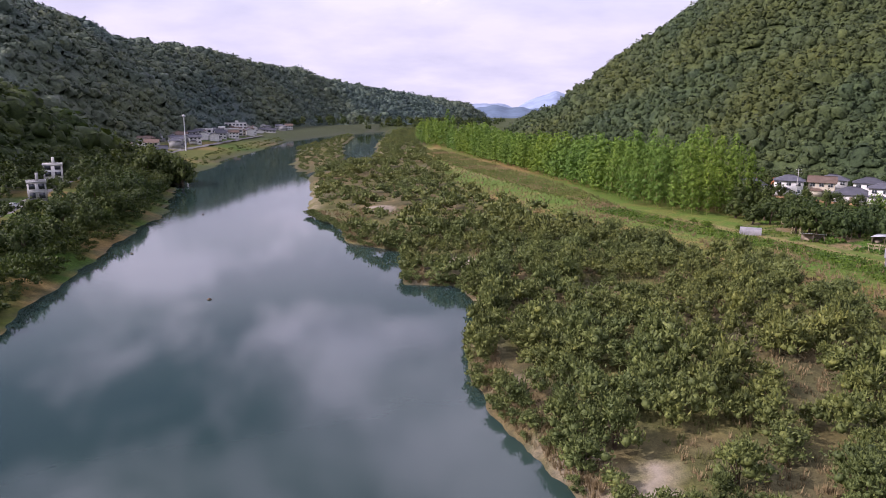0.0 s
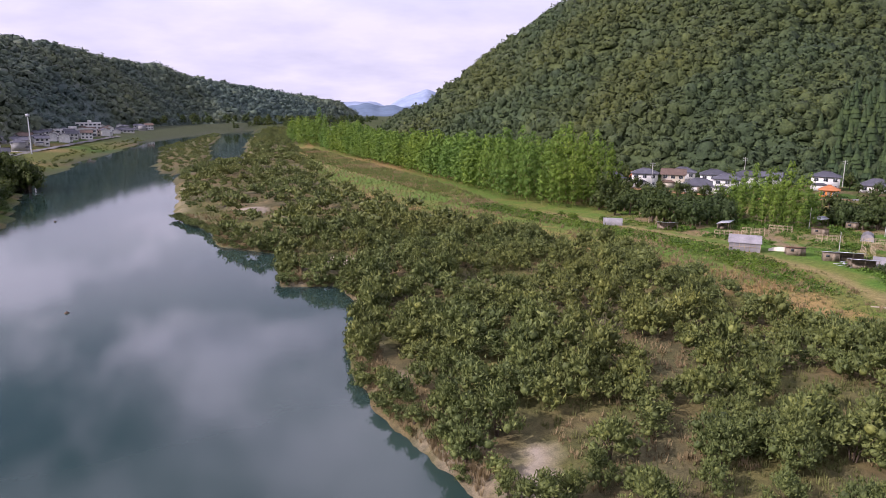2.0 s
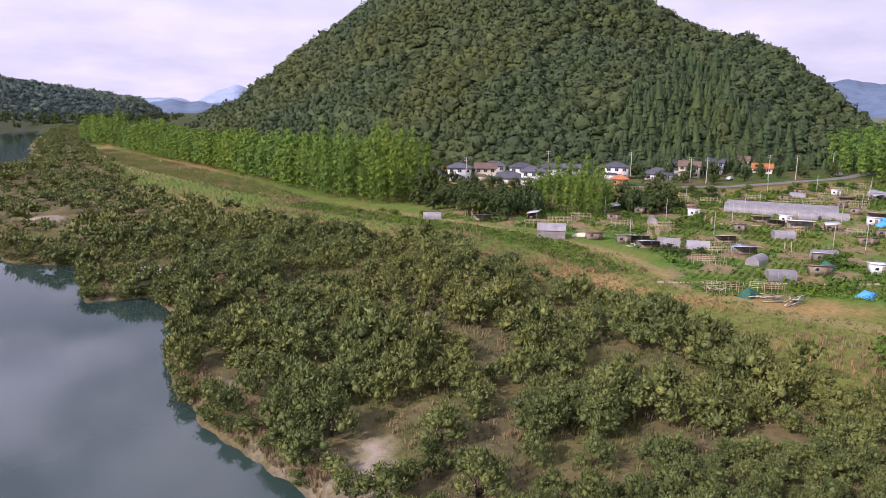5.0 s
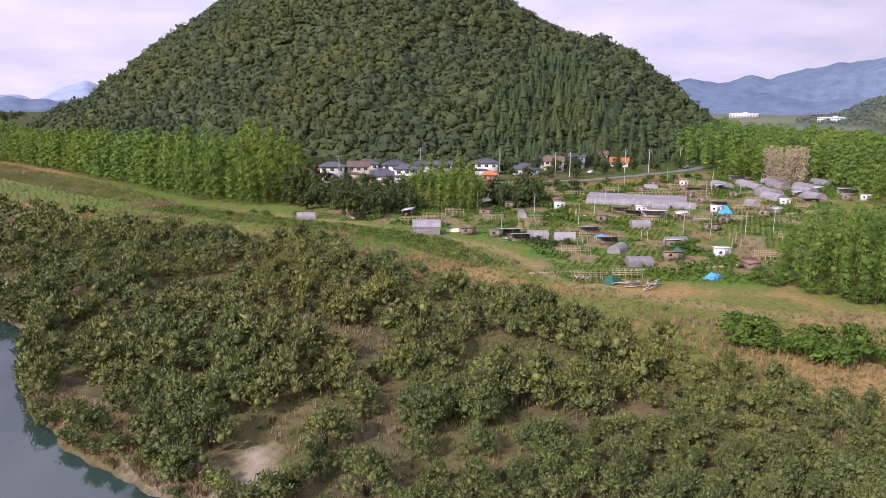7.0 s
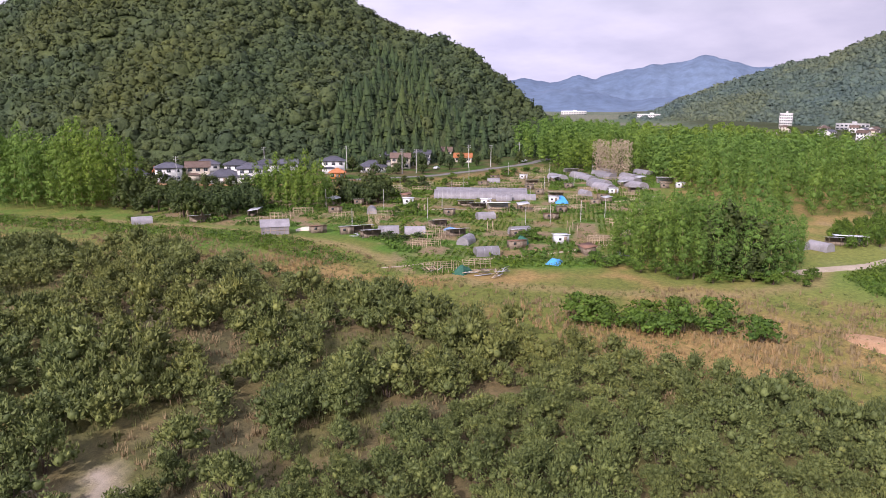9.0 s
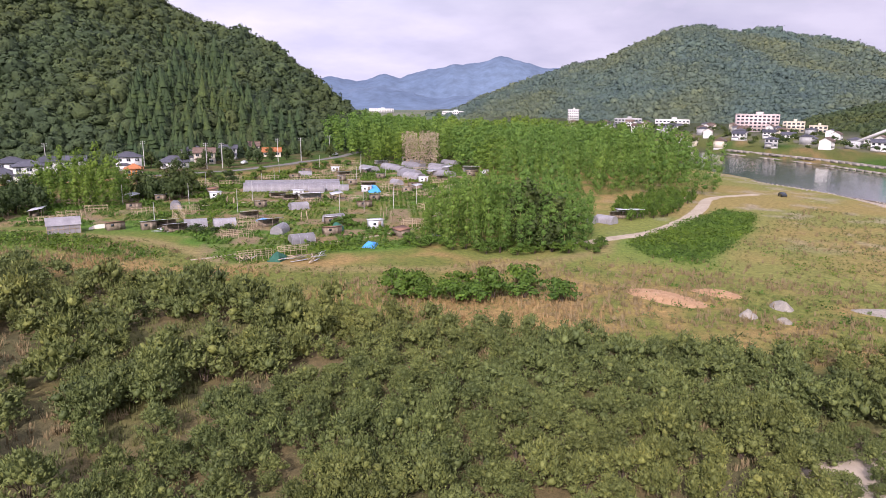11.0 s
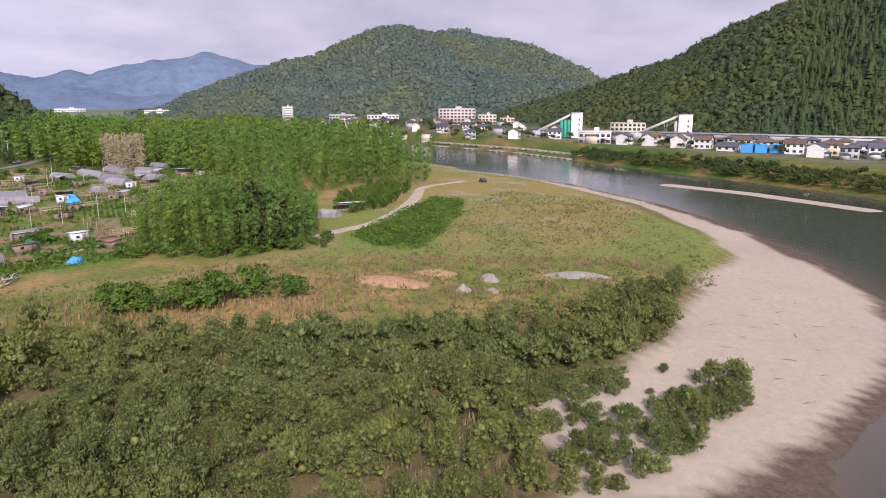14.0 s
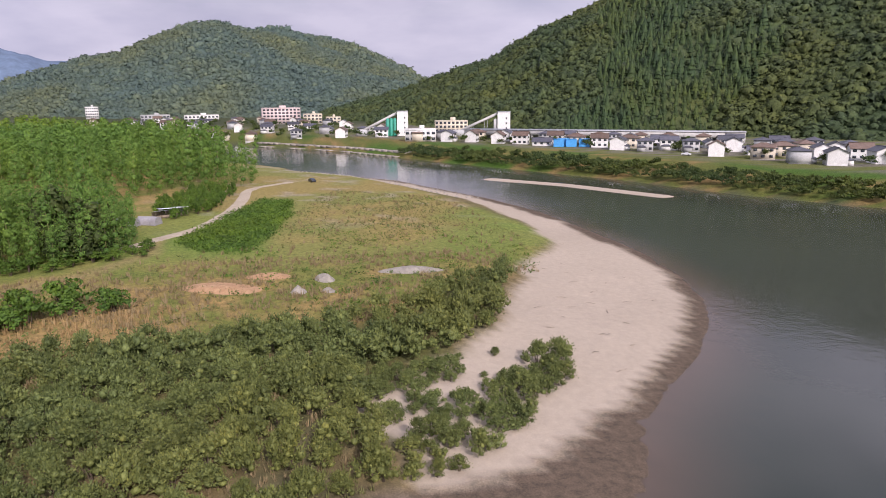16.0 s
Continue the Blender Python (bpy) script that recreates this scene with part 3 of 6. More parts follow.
def leaf_cards(r, centres, normals, length, width, spray=False):
    """Folded leaf sprays: two triangles each, turned about their own normal, or pointing outwards."""
    n = len(centres)
    if spray:
        u = normals + r.normal(size=(n, 3)) * 0.55 + np.array([0, 0, 0.35])
        u /= np.linalg.norm(u, axis=1, keepdims=True) + 1e-9
        w = np.cross(u, r.normal(size=(n, 3)))
        w /= np.linalg.norm(w, axis=1, keepdims=True) + 1e-9
        L = length * r.uniform(0.6, 1.3, (n, 1)) * 0.5
        W = width * r.uniform(0.6, 1.3, (n, 1)) * 0.5
        v = np.stack([centres - u * L, centres - w * W, centres + u * L, centres + w * W], 1).reshape(-1, 3)
        i = np.arange(n)[:, None] * 4
        return v, np.concatenate([i + np.array([0, 1, 3]), i + np.array([1, 2, 3])], 0)
    a = r.normal(size=(n, 3))
    nn = normals + a * 0.55
    nn /= np.linalg.norm(nn, axis=1, keepdims=True) + 1e-9
    u = np.cross(nn, r.normal(size=(n, 3)))
    u /= np.linalg.norm(u, axis=1, keepdims=True) + 1e-9
    w = np.cross(nn, u)
    L = (length * r.uniform(0.6, 1.3, (n, 1))) * 0.5
    W = (width * r.uniform(0.6, 1.3, (n, 1))) * 0.5
    dip = nn * L * 0.35
    v = np.stack([centres - u * L - dip, centres - w * W, centres + u * L - dip, centres + w * W], 1).reshape(-1, 3)
    i = np.arange(n)[:, None] * 4
    f = np.concatenate([i + np.array([0, 1, 3]), i + np.array([1, 2, 3])], 0)
    return v, f


def join_parts(parts):
    vs, fs, o = [], [], 0
    for v, f in parts:
        vs.append(v); fs.append(f + o); o += len(v)
    return np.concatenate(vs), np.concatenate(fs)


def lobed_crown(r, rx, ry, rz, lobes, cards, leaf, lobe=0.42, low=0.0, core=True, up=0.3, spray=False):
    """A crown of many lobes, each a dark heart with leaf sprays over it; its foot at z = 0."""
    parts = []
    for k in range(lobes):
        d = r.normal(size=3); d /= np.linalg.norm(d)
        d[2] = abs(d[2]) * 1.1 - 0.25
        rad = math.sqrt(r.uniform(0.05, 0.62)) if k else 0.1
        c = np.array([d[0] * rx, d[1] * ry, rz * (0.52 + low) + d[2] * rz * 0.48]) * np.array([rad, rad, 1.0])
        s = lobe * r.uniform(0.7, 1.25)
        R = np.array([rx, ry, rz * 0.55]) * s
        if core:
            parts.append((c + ICO_V * R * 0.46 * (1 + 0.22 * r.normal(size=(12, 1)).clip(-1, 1)), ICO_F))
        p = r.normal(size=(cards, 3)); p /= np.linalg.norm(p, axis=1, keepdims=True)
        p[:, 2] = np.where(p[:, 2] < -0.45, -p[:, 2], p[:, 2])
        q = c + p * R * r.uniform(0.45, 1.15, (cards, 1))
        parts.append(leaf_cards(r, q, p + np.array([0, 0, up]), leaf, leaf * (0.42 if spray else 0.6), spray))
    return join_parts(parts)


def tube(points, radii, sides=5):
    pts = np.asarray(points, float)
    vs, fs = [], []
    ang = np.arange(sides) / sides * 2 * math.pi
    for p, rr in zip(pts, radii):
        vs.append(np.stack([p[0] + np.cos(ang) * rr, p[1] + np.sin(ang) * rr, np.full(sides, p[2])], 1))
    for k in range(len(pts) - 1):
        for s in range(sides):
            a, b = k * sides + s, k * sides + (s + 1) % sides
            fs += [(a, b, b + sides), (a, b + sides, a + sides)]
    return np.concatenate(vs), np.array(fs)


def stems(r, n, spread, h, rad):
    """Several stems that part from one root."""
    out = []
    for k in range(n):
        a = r.uniform(0, 6.28)
        s = spread * r.uniform(0.3, 1)
        ex, ey = math.cos(a) * s, math.sin(a) * s
        out.append(tube([(ex * 0.08, ey * 0.08, -0.5), (ex * 0.3, ey * 0.3, h * 0.35), (ex, ey, h * r.uniform(0.7, 1))], [rad, rad * 0.7, rad * 0.3], 5))
    return join_parts(out)


def plume(r, h, w, cards, leaf, dense=True):
    """One bamboo: a culm that bows over, with leaf sprays along its upper part."""
    lean = r.uniform(0.06, 0.16) * h
    la = r.uniform(0, 6.28)
    ts = np.array([0, 0.4, 0.7, 0.9, 1.0])
    cx, cy = math.cos(la) * lean * ts ** 2.5, math.sin(la) * lean * ts ** 2.5
    cz = h * (ts - 0.04 * ts ** 6)
    culm = tube(np.stack([cx, cy, cz - 0.4], 1), [0.09, 0.08, 0.06, 0.04, 0.02], 4)
    t = r.beta(1.45, 1.2, cards) * 0.97 + 0.05
    prof = np.interp(t, [0.05, 0.35, 0.6, 0.85, 1.02], [0.60, 1.0, 1.0, 0.78, 0.28]) * w
    a = r.uniform(0, 6.28, cards)
    rad = prof * np.sqrt(r.uniform(0.25, 1, cards))
    c = np.stack([np.interp(t, ts, cx) + np.cos(a) * rad, np.interp(t, ts, cy) + np.sin(a) * rad, np.interp(t, ts, cz) - rad * 0.25], 1)
    nrm = np.stack([np.cos(a), np.sin(a), np.full(cards, 0.5)], 1)
    leaves = leaf_cards(r, c, nrm, leaf, leaf * 0.45)
    t2 = np.array([0.18, 0.40, 0.62, 0.78, 0.9])
    hearts = [(np.array([np.interp(q, ts, cx), np.interp(q, ts, cy), np.interp(q, ts, cz)]) + ICO_V * np.array([w, w, h * 0.12]) * s * 0.8, ICO_F)
              for q, s in zip(t2, (0.56, 0.64, 0.58, 0.46, 0.26))]
    return culm, join_parts([leaves] + hearts * dense)


def dome(r, base, bumps=0.28):
    """A tree crown seen from far off: a rough dome with hollows."""
    v, f = base
    off = r.uniform(0, 60, 3)
    d = np.array([noise.noise(Vector(p * 1.6 + off)) * 0.9 + noise.noise(Vector(p * 3.6 + off)) * 0.6 for p in v])
    v = v * (1 + bumps * d[:, None] * 1.6)
    keep = (v[f].mean(1)[:, 2] > -0.42)
    f = f[keep]
    used, inv = np.unique(f, return_inverse=True)
    return v[used], inv.reshape(f.shape)


def conifer(r, tiers=5, sides=7):
    """A narrow cedar seen from far off: ragged tiers."""
    parts = []
    for k in range(tiers):
        z0 = -0.6 + 1.5 * k / tiers
        rad = 0.75 * (1 - k / tiers) + 0.12
        ang = np.arange(sides) / sides * 6.283 + r.uniform(0, 6)
        rr = rad * r.uniform(0.75, 1.15, sides)
        v = np.concatenate([np.stack([np.cos(ang) * rr, np.sin(ang) * rr, z0 + r.uniform(-0.08, 0.08, sides)], 1), [[0, 0, z0 + 0.75]]])
        f = np.array([(s, (s + 1) % sides, sides) for s in range(sides)])
        parts.append((v, f))
    return join_parts(parts)


def scatter(templates, pos, size, r, tall=None):
    """All copies joined: positions (n, 3), sizes (n,), each turned at random."""
    pick = r.integers(0, len(templates), len(pos))
    ang = r.uniform(0, 6.283, len(pos))
    tall = np.ones(len(pos)) if tall is None else tall
    vs, fs, o = [], [], 0
    for k, (tv, tf) in enumerate(templates):
        idx = np.where(pick == k)[0]
        if not len(idx):
            continue
        c, s = np.cos(ang[idx])[:, None], np.sin(ang[idx])[:, None]
        x = tv[None, :, 0] * c - tv[None, :, 1] * s
        y = tv[None, :, 0] * s + tv[None, :, 1] * c
        z = np.broadcast_to(tv[None, :, 2], x.shape) * tall[idx][:, None]
        v = np.stack([x, y, z], -1) * size[idx][:, None, None] + pos[idx][:, None, :]
        f = tf[None] + (np.arange(len(idx)) * len(tv))[:, None, None] + o
        vs.append(v.reshape(-1, 3)); fs.append(f.reshape(-1, 3)); o += v.shape[0] * v.shape[1]
    return np.concatenate(vs), np.concatenate(fs)


def stuff(name, vf, mat, label, category, smooth=False):
    me = mesh_from(name, vf[0], vf[1], [mat], smooth)
    return tagged(new(name, me), label, category, kind="stuff")


def thin(points, gap):
    """Drop points that stand nearer than gap to one kept before."""
    cells, kept = {}, []
    for i, (x, y) in enumerate(points):
        k = (int(x // gap), int(y // gap))
        ok = True
        for a in (-1, 0, 1):
            for b in (-1, 0, 1):
                for j in cells.get((k[0] + a, k[1] + b), ()):
                    if (points[j][0] - x) ** 2 + (points[j][1] - y) ** 2 < gap * gap:
                        ok = False
        if ok:
            cells.setdefault(k, []).append(i)
            kept.append(i)
    return points[kept]


def fill(poly, gap, r, tries=14):
    p = np.asarray(poly, float)
    lo, hi = p.min(0), p.max(0)
    area = np.prod(hi - lo)
    pts = r.uniform(lo, hi, (int(area / gap ** 2 * tries / 4), 2))
    pts = pts[poly_dist(pts[:, 0], pts[:, 1], poly) < 0]
    return thin(pts, gap)


def on_ground(p):
    return np.column_stack([p, height(p[:, 0], p[:, 1])])


willow_leaf = foliage("willow_leaves", (0.066, 0.083, 0.028), (0.150, 0.172, 0.058), (0.228, 0.242, 0.086), 0.22, 2.2, True, 0.05, patch=0.03, warm=(1.12, 1.03, 0.85), thin_leaf=0.06)
lush_leaf = foliage("broad_green_leaves", (0.045, 0.085, 0.013), (0.105, 0.18, 0.028), (0.16, 0.24, 0.045), 0.25, 2.2, True, 0.05)
bamboo_leaf = foliage("bamboo_leaves", (0.07, 0.135, 0.026), (0.15, 0.245, 0.05), (0.21, 0.30, 0.068), 0.18, 1.6, True, 0.05, patch=0.015)
dark_leaf = foliage("dark_evergreen_leaves", (0.032, 0.052, 0.018), (0.072, 0.102, 0.034), (0.11, 0.135, 0.045), 0.2, 1.8, True, 0.05)
hill_leaf = foliage("hill_forest_leaves", (0.033, 0.051, 0.023), (0.070, 0.097, 0.042), (0.106, 0.128, 0.052), 0.10, 0.9, True, 0.9, patch=0.012, thin_leaf=0)
# far ridges: bluish haze is mixed into the leaf colours themselves
hazed_leaf = foliage("haze_tinted_leaves", (0.066, 0.094, 0.096), (0.102, 0.138, 0.122), (0.13, 0.165, 0.132), 0.05, 0.35, True, 1.4, patch=0.006, thin_leaf=0)
cedar_leaf = foliage("cedar_needles", (0.022, 0.042, 0.018), (0.048, 0.078, 0.028), (0.07, 0.1, 0.035), 0.12, 0.9, True, 0.6, patch=0.012, thin_leaf=0)
for hname, leafage, label in (("main", hill_leaf, "steep wooded hill rising behind the hamlet"), ("left", hazed_leaf, "long wooded ridge across the river"), ("bank", dark_leaf, "low wooded rise above the river road"),
                              ("mid", hazed_leaf, "broad wooded mountain beyond the town"), ("ridge", hazed_leaf, "darker wooded ridge behind the broad mountain"), ("right", hill_leaf, "steep wooded mountainside behind the town")):
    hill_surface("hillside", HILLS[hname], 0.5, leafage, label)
bark = surface("bark", (0.07, 0.05, 0.035), (0.14, 0.105, 0.075), 2.0, 0.9)
bamboo_culm = surface("bamboo_culm", (0.16, 0.17, 0.05), (0.26, 0.24, 0.09), 2.0, 0.6)
straw = surface("dry_straw", (0.26, 0.17, 0.07), (0.40, 0.28, 0.13), 0.6, 0.9, vary=0.1)


def plant_templates(name, make, n, seed):
    return [make(np.random.default_rng(seed + k)) for k in range(n)]


def part(name, vf, mat, parent, label=""):
    """One mesh as a part of a thing."""
    me = vf if isinstance(vf, bpy.types.Mesh) else mesh_from(name, vf[0], vf[1] if isinstance(vf[1], np.ndarray) and vf[1].ndim == 2 else list(vf[1]), [mat])
    ob = new(name, me)
    ob.parent = parent
    if label:
        tagged(ob, label)
    return ob


def plants(name, positions, sizes, crowns, trunks, mat_crown, mat_trunk, label, category, group, r, crown="crown", trunk="trunk"):
    """Single plants with their parts; the meshes are shared."""
    cm = [mesh_from(crown, v, f, [mat_crown]) for v, f in crowns]
    tm = [mesh_from(trunk, v, f, [mat_trunk]) for v, f in trunks]
    for (x, y, z), s in zip(positions, sizes):
        k = int(r.integers(0, len(cm)))
        root = new(name)
        root.empty_display_size = 0.3
        root.matrix_basis = Matrix.LocRotScale((x, y, z), Euler((0, 0, r.uniform(0, 6.28))), (s * r.uniform(0.9, 1.15), s * r.uniform(0.9, 1.1), s * r.uniform(0.85, 1.35)))
        tagged(root, label, category, group)
        part(crown, cm[k], None, root)
        part(trunk, tm[k % len(tm)], None, root)


# willow scrub on the gravel plain
SCRUB = [(15, 58), (13, 66), (8, 80), (5.5, 95), (5.5, 108), (8.5, 126), (4.5, 141), (-6, 144.5), (-8, 172), (-18, 180), (-26, 200), (-32, 220), (-44, 240), (-58, 325), (-66, 372), (-60, 400),
         (-44, 440), (-42, 480), (-60, 690), (-62, 990), (-30, 990), (-22, 600)] + BUSH_EDGE[1:] + [(98, -31.5), (86, -27), (80, -21), (74, -13), (63, -7.5), (56, -8), (49, -8.5), (37, 8), (25, 36)]
r1 = np.random.default_rng(21)
p_near = np.concatenate([fill(SCRUB, 3.0, r1, 22), fill([(25, 36), (16, 58), (30, 60), (76, 60), (80, 50), (85, 24), (88, 4), (93, -16), (105, -22), (114, -38), (98, -31.5), (86, -27), (80, -21), (74, -13), (63, -7.5), (56, -8), (49, -8.5), (37, 8)], 3.0, r1, 22)])
_d = np.hypot(p_near[:, 0], p_near[:, 1])
_open = fnoise(p_near[:, 0] + 40, p_near[:, 1], 17, 2)
_south = smoothstep(50, 30, p_near[:, 1])
# clearings of dry grass north of the dense thicket
_keep = (_open > 0.345 - 0.30 * _south) | (r1.random(len(p_near)) < 0.3)
for (cx, cy, cr) in ((21.5, 62, 2.4), (20, 57, 2.2), (10, 87, 2.4), (4, 157, 6.5), (48, 80, 3.6), (60, 64, 3), (40, 66, 2.6), (32, 92, 2), (-20, 238, 9), (-8, 226, 5), (52, 52, 4), (-38, 330, 8)):
    _keep &= np.hypot(p_near[:, 0] - cx, p_near[:, 1] - cy) > cr
_far = (p_near[:, 1] > 200)
_keep &= ~(_far & (r1.random(len(p_near)) < 0.55))
_thin = (p_near[:, 1] > 45) & (r1.random(len(p_near)) < 0.22)
_keep &= ~_thin
p_near = p_near[_keep]
p_near = p_near[np.argsort(np.hypot(p_near[:, 0] - 10, p_near[:, 1] - 10))]
g_near = on_ground(p_near)
s_near = r1.uniform(0.62, 1.3, len(p_near)) * np.where(p_near[:, 1] < 50, 0.80, 1.16) * (0.85 + 0.35 * fnoise(p_near[:, 0], p_near[:, 1], 25, 2))
W_CROWN = plant_templates("willow", lambda r: lobed_crown(r, 2.6, 2.5, 3.9, 26, 46, 0.34, 0.33, low=-0.2, spray=True), 5, 100)
W_MID = plant_templates("willow_m", lambda r: lobed_crown(r, 2.6, 2.5, 3.9, 16, 34, 0.45, 0.38, low=-0.2, spray=True), 5, 140)
W_FAR = plant_templates("willow_f", lambda r: lobed_crown(r, 2.9, 2.8, 3.4, 7, 17, 0.80, spray=True), 5, 160)
W_STEM = plant_templates("willow_s", lambda r: stems(r, 6, 1.5, 2.4, 0.07), 4, 180)
plants("willow_bush", g_near[:300], s_near[:300], W_CROWN, W_STEM, willow_leaf, bark, "grey-green willow bush growing on dry river gravel", "bush", "willow scrub", r1)
_rest = np.arange(300, len(p_near))
_mid = _rest[np.hypot(p_near[_rest, 0], p_near[_rest, 1]) < 190]
_fr = _rest[np.hypot(p_near[_rest, 0], p_near[_rest, 1]) >= 190]
stuff("willow_scrub", scatter(W_MID, g_near[_mid], s_near[_mid], r1, r1.uniform(0.85, 1.4, len(_mid))), willow_leaf, "dense grey-green willow scrub on the river plain", "scrub")
stuff("willow_scrub", scatter(W_FAR, g_near[_fr], s_near[_fr] * 1.15, r1), willow_leaf, "distant willow scrub along the river", "scrub")
p = fill(ISLET, 5.0, r1)
stuff("willow_scrub", scatter(W_FAR, on_ground(p), r1.uniform(0.6, 1.0, len(p)), r1), willow_leaf, "low willow scrub on a river islet", "scrub")


# dry grass tufts between the bushes and over the meadow
def tuft(r, blades=9, h=0.8):
    vs, fs = [], []
    for k in range(blades):
        a = r.uniform(0, 6.28); s = r.uniform(0.1, 0.5) * h
        b = np.array([math.cos(a), math.sin(a), 0]) * r.uniform(0, 0.35)
        tip = b + np.array([math.cos(a) * s, math.sin(a) * s, h * r.uniform(0.6, 1.1)])
        w = np.array([-math.sin(a), math.cos(a), 0]) * 0.06
        o = len(vs)
        vs += [b - w - np.array([0, 0, 0.1]), b + w - np.array([0, 0, 0.1]), tip]
        fs.append((o, o + 1, o + 2))
    return np.array(vs), np.array(fs)


def strew(poly, n, r):
    """Points by pure chance inside a polygon."""
    p = np.asarray(poly, float)
    pts = r.uniform(p.min(0), p.max(0), (n * 3, 2))
    return pts[poly_dist(pts[:, 0], pts[:, 1], poly) < 0][:n]


TUFT = plant_templates("tuft", tuft, 6, 300)
r2 = np.random.default_rng(33)
MEADOW_A = BUSH_EDGE[2:] + [(118, -45), (150, -50), (215, -45), (240, -10), (215, 0), (150, 8), (140, 30), (118, 60), (104, 80), (98, 98), (108, 130), (100, 165), (84, 205), (60, 260)]
pts = strew(MEADOW_A, 16000, r2)
dens = fnoise(pts[:, 0] * 1.0, pts[:, 1], 12, 3)
reed = pts[(dens > 0.55) & (pts[:, 0] < 135) | (r2.random(len(pts)) < 0.12)]
turf_straw = surface("dry_grass", (0.19, 0.145, 0.07), (0.29, 0.22, 0.115), 0.15, 0.9, vary=0.1)
turf_green = surface("green_grass", (0.10, 0.118, 0.034), (0.19, 0.19, 0.062), 0.12, 0.9, vary=0.1)
stuff("dry_grass", scatter(TUFT, on_ground(reed), r2.uniform(0.7, 1.5, len(reed)), r2), turf_straw, "tall tan dry grass in the meadow", "grass")
pts2 = pts[(dens <= 0.55)]
stuff("meadow_grass", scatter(TUFT, on_ground(pts2), r2.uniform(0.35, 0.75, len(pts2)), r2), turf_green, "rough green meadow grass", "grass")
pts = strew([(x, y) for x, y in SCRUB if y < 260] + [(20, 255)], 14000, r2)
pts = pts[(fnoise(pts[:, 0] + 40, pts[:, 1], 17, 2) < 0.52)]
_g = fnoise(pts[:, 0] + 15, pts[:, 1] + 60, 9, 2) > 0.47
stuff("dry_grass", scatter(TUFT, on_ground(pts[~_g]), r2.uniform(0.5, 1.3, (~_g).sum()), r2), turf_straw, "dry straw-coloured grass between willow bushes", "grass")
stuff("meadow_grass", scatter(TUFT, on_ground(pts[_g]), r2.uniform(0.5, 1.3, _g.sum()), r2), turf_green, "rank olive grass between willow bushes", "grass")

# bamboo groves
B_NEAR = [plume(np.random.default_rng(400 + k), 15.0, 2.1, 400, 0.62) for k in range(5)]
B_FAR = [plume(np.random.default_rng(450 + k), 15.0, 2.6, 170, 1.1) for k in range(5)]
ROW = [(3, 575), (25, 471), (46, 383), (62, 308), (70, 252), (84, 229), (100, 231), (112, 244), (108, 262), (90, 300), (74, 360), (52, 440), (30, 580)]
CLUMP = [(134, 70), (134, 52), (140, 37), (152, 36), (168, 40), (178, 50), (180, 66), (170, 76), (150, 78)]
GROVE = [(232, 62), (240, 48), (250, 36), (258, 21), (275, 18), (300, 24), (335, 50), (420, 90), (470, 160), (500, 300), (420, 330), (352, 262), (318, 222), (306, 190), (330, 160), (300, 135), (262, 106), (240, 86)]
r3 = np.random.default_rng(51)


def grove(poly, gap, label, group, h, single, wide=1.0):
    p = fill(poly, gap, r3, 20)
    p = p[np.argsort(np.hypot(p[:, 0], p[:, 1]))]
    gp = on_ground(p)
    edge = -poly_dist(p[:, 0], p[:, 1], poly)
    s = r3.uniform(0.82, 1.12, len(p)) * h / 15.0 * (0.74 + 0.30 * smoothstep(0, 9, edge)) * (0.88 + 0.26 * fnoise(p[:, 0], p[:, 1], 12, 2))
    k = min(single, len(p))
    plants("bamboo", gp[:k], s[:k], [b[1] for b in B_NEAR], [b[0] for b in B_NEAR], bamboo_leaf, bamboo_culm, label, "bamboo", group, r3, "foliage", "culm")
    if len(p) > k:
        stuff("bamboo_grove", scatter([b[1] for b in B_FAR], gp[k:], s[k:] * wide, r3), bamboo_leaf, "dense bright green bamboo grove", "bamboo grove")


grove(CLUMP, 2.8, "tall feathery green bamboo at the edge of the allotments", "bamboo clump", 13.2, 110)
grove(ROW, 3.5, "tall bright green bamboo in a long row beside the meadow", "bamboo row", 20.5, 80)
grove(GROVE, 5.6, "tall feathery bamboo at the edge of a large grove", "bamboo grove", 17.5, 80, 1.15)
grove([(125, 204), (130, 186), (140, 177), (151, 181), (149, 196), (138, 207)], 2.6, "bright green bamboo clump below the hamlet", "hamlet bamboo", 14.0, 30)

# broadleaf trees
T_NEAR = plant_templates("tree", lambda r: lobed_crown(r, 3.6, 3.4, 7.6, 15, 34, 0.72, 0.46, -0.24), 4, 500)
T_STEM = plant_templates("trunk", lambda r: stems(r, 4, 1.6, 5.0, 0.2), 4, 520)
L_LOW = plant_templates("low", lambda r: lobed_crown(r, 2.6, 2.4, 2.3, 10, 36, 0.5, 0.46), 4, 540)


def wood(poly, gap, size, label, group, mat, single=80):
    p = fill(poly, gap, r3, 20)
    p = p[np.argsort(np.hypot(p[:, 0], p[:, 1]))]
    gp, s = on_ground(p), r3.uniform(0.75, 1.2, len(p)) * size
    plants("tree", gp[:single], s[:single], T_NEAR, T_STEM, mat, bark, label, "tree", group, r3, "crown", "trunk")


wood([(94, 228), (96, 204), (104, 190), (114, 184), (124, 186), (124, 206), (114, 234), (104, 244)], 5.0, 1.15, "dark broadleaf tree beside the allotments", "trees by the hamlet", dark_leaf)
wood([(150, 186), (154, 174), (168, 176), (178, 188), (170, 198), (156, 196)], 4.6, 1.1, "dark broadleaf tree beside the bamboo", "trees by the hamlet", dark_leaf)
wood([(141, 41), (148, 41), (149, 50), (142, 51)], 3.2, 1.5, "tall dark evergreen tree among bamboo", "dark trees in the bamboo", dark_leaf)
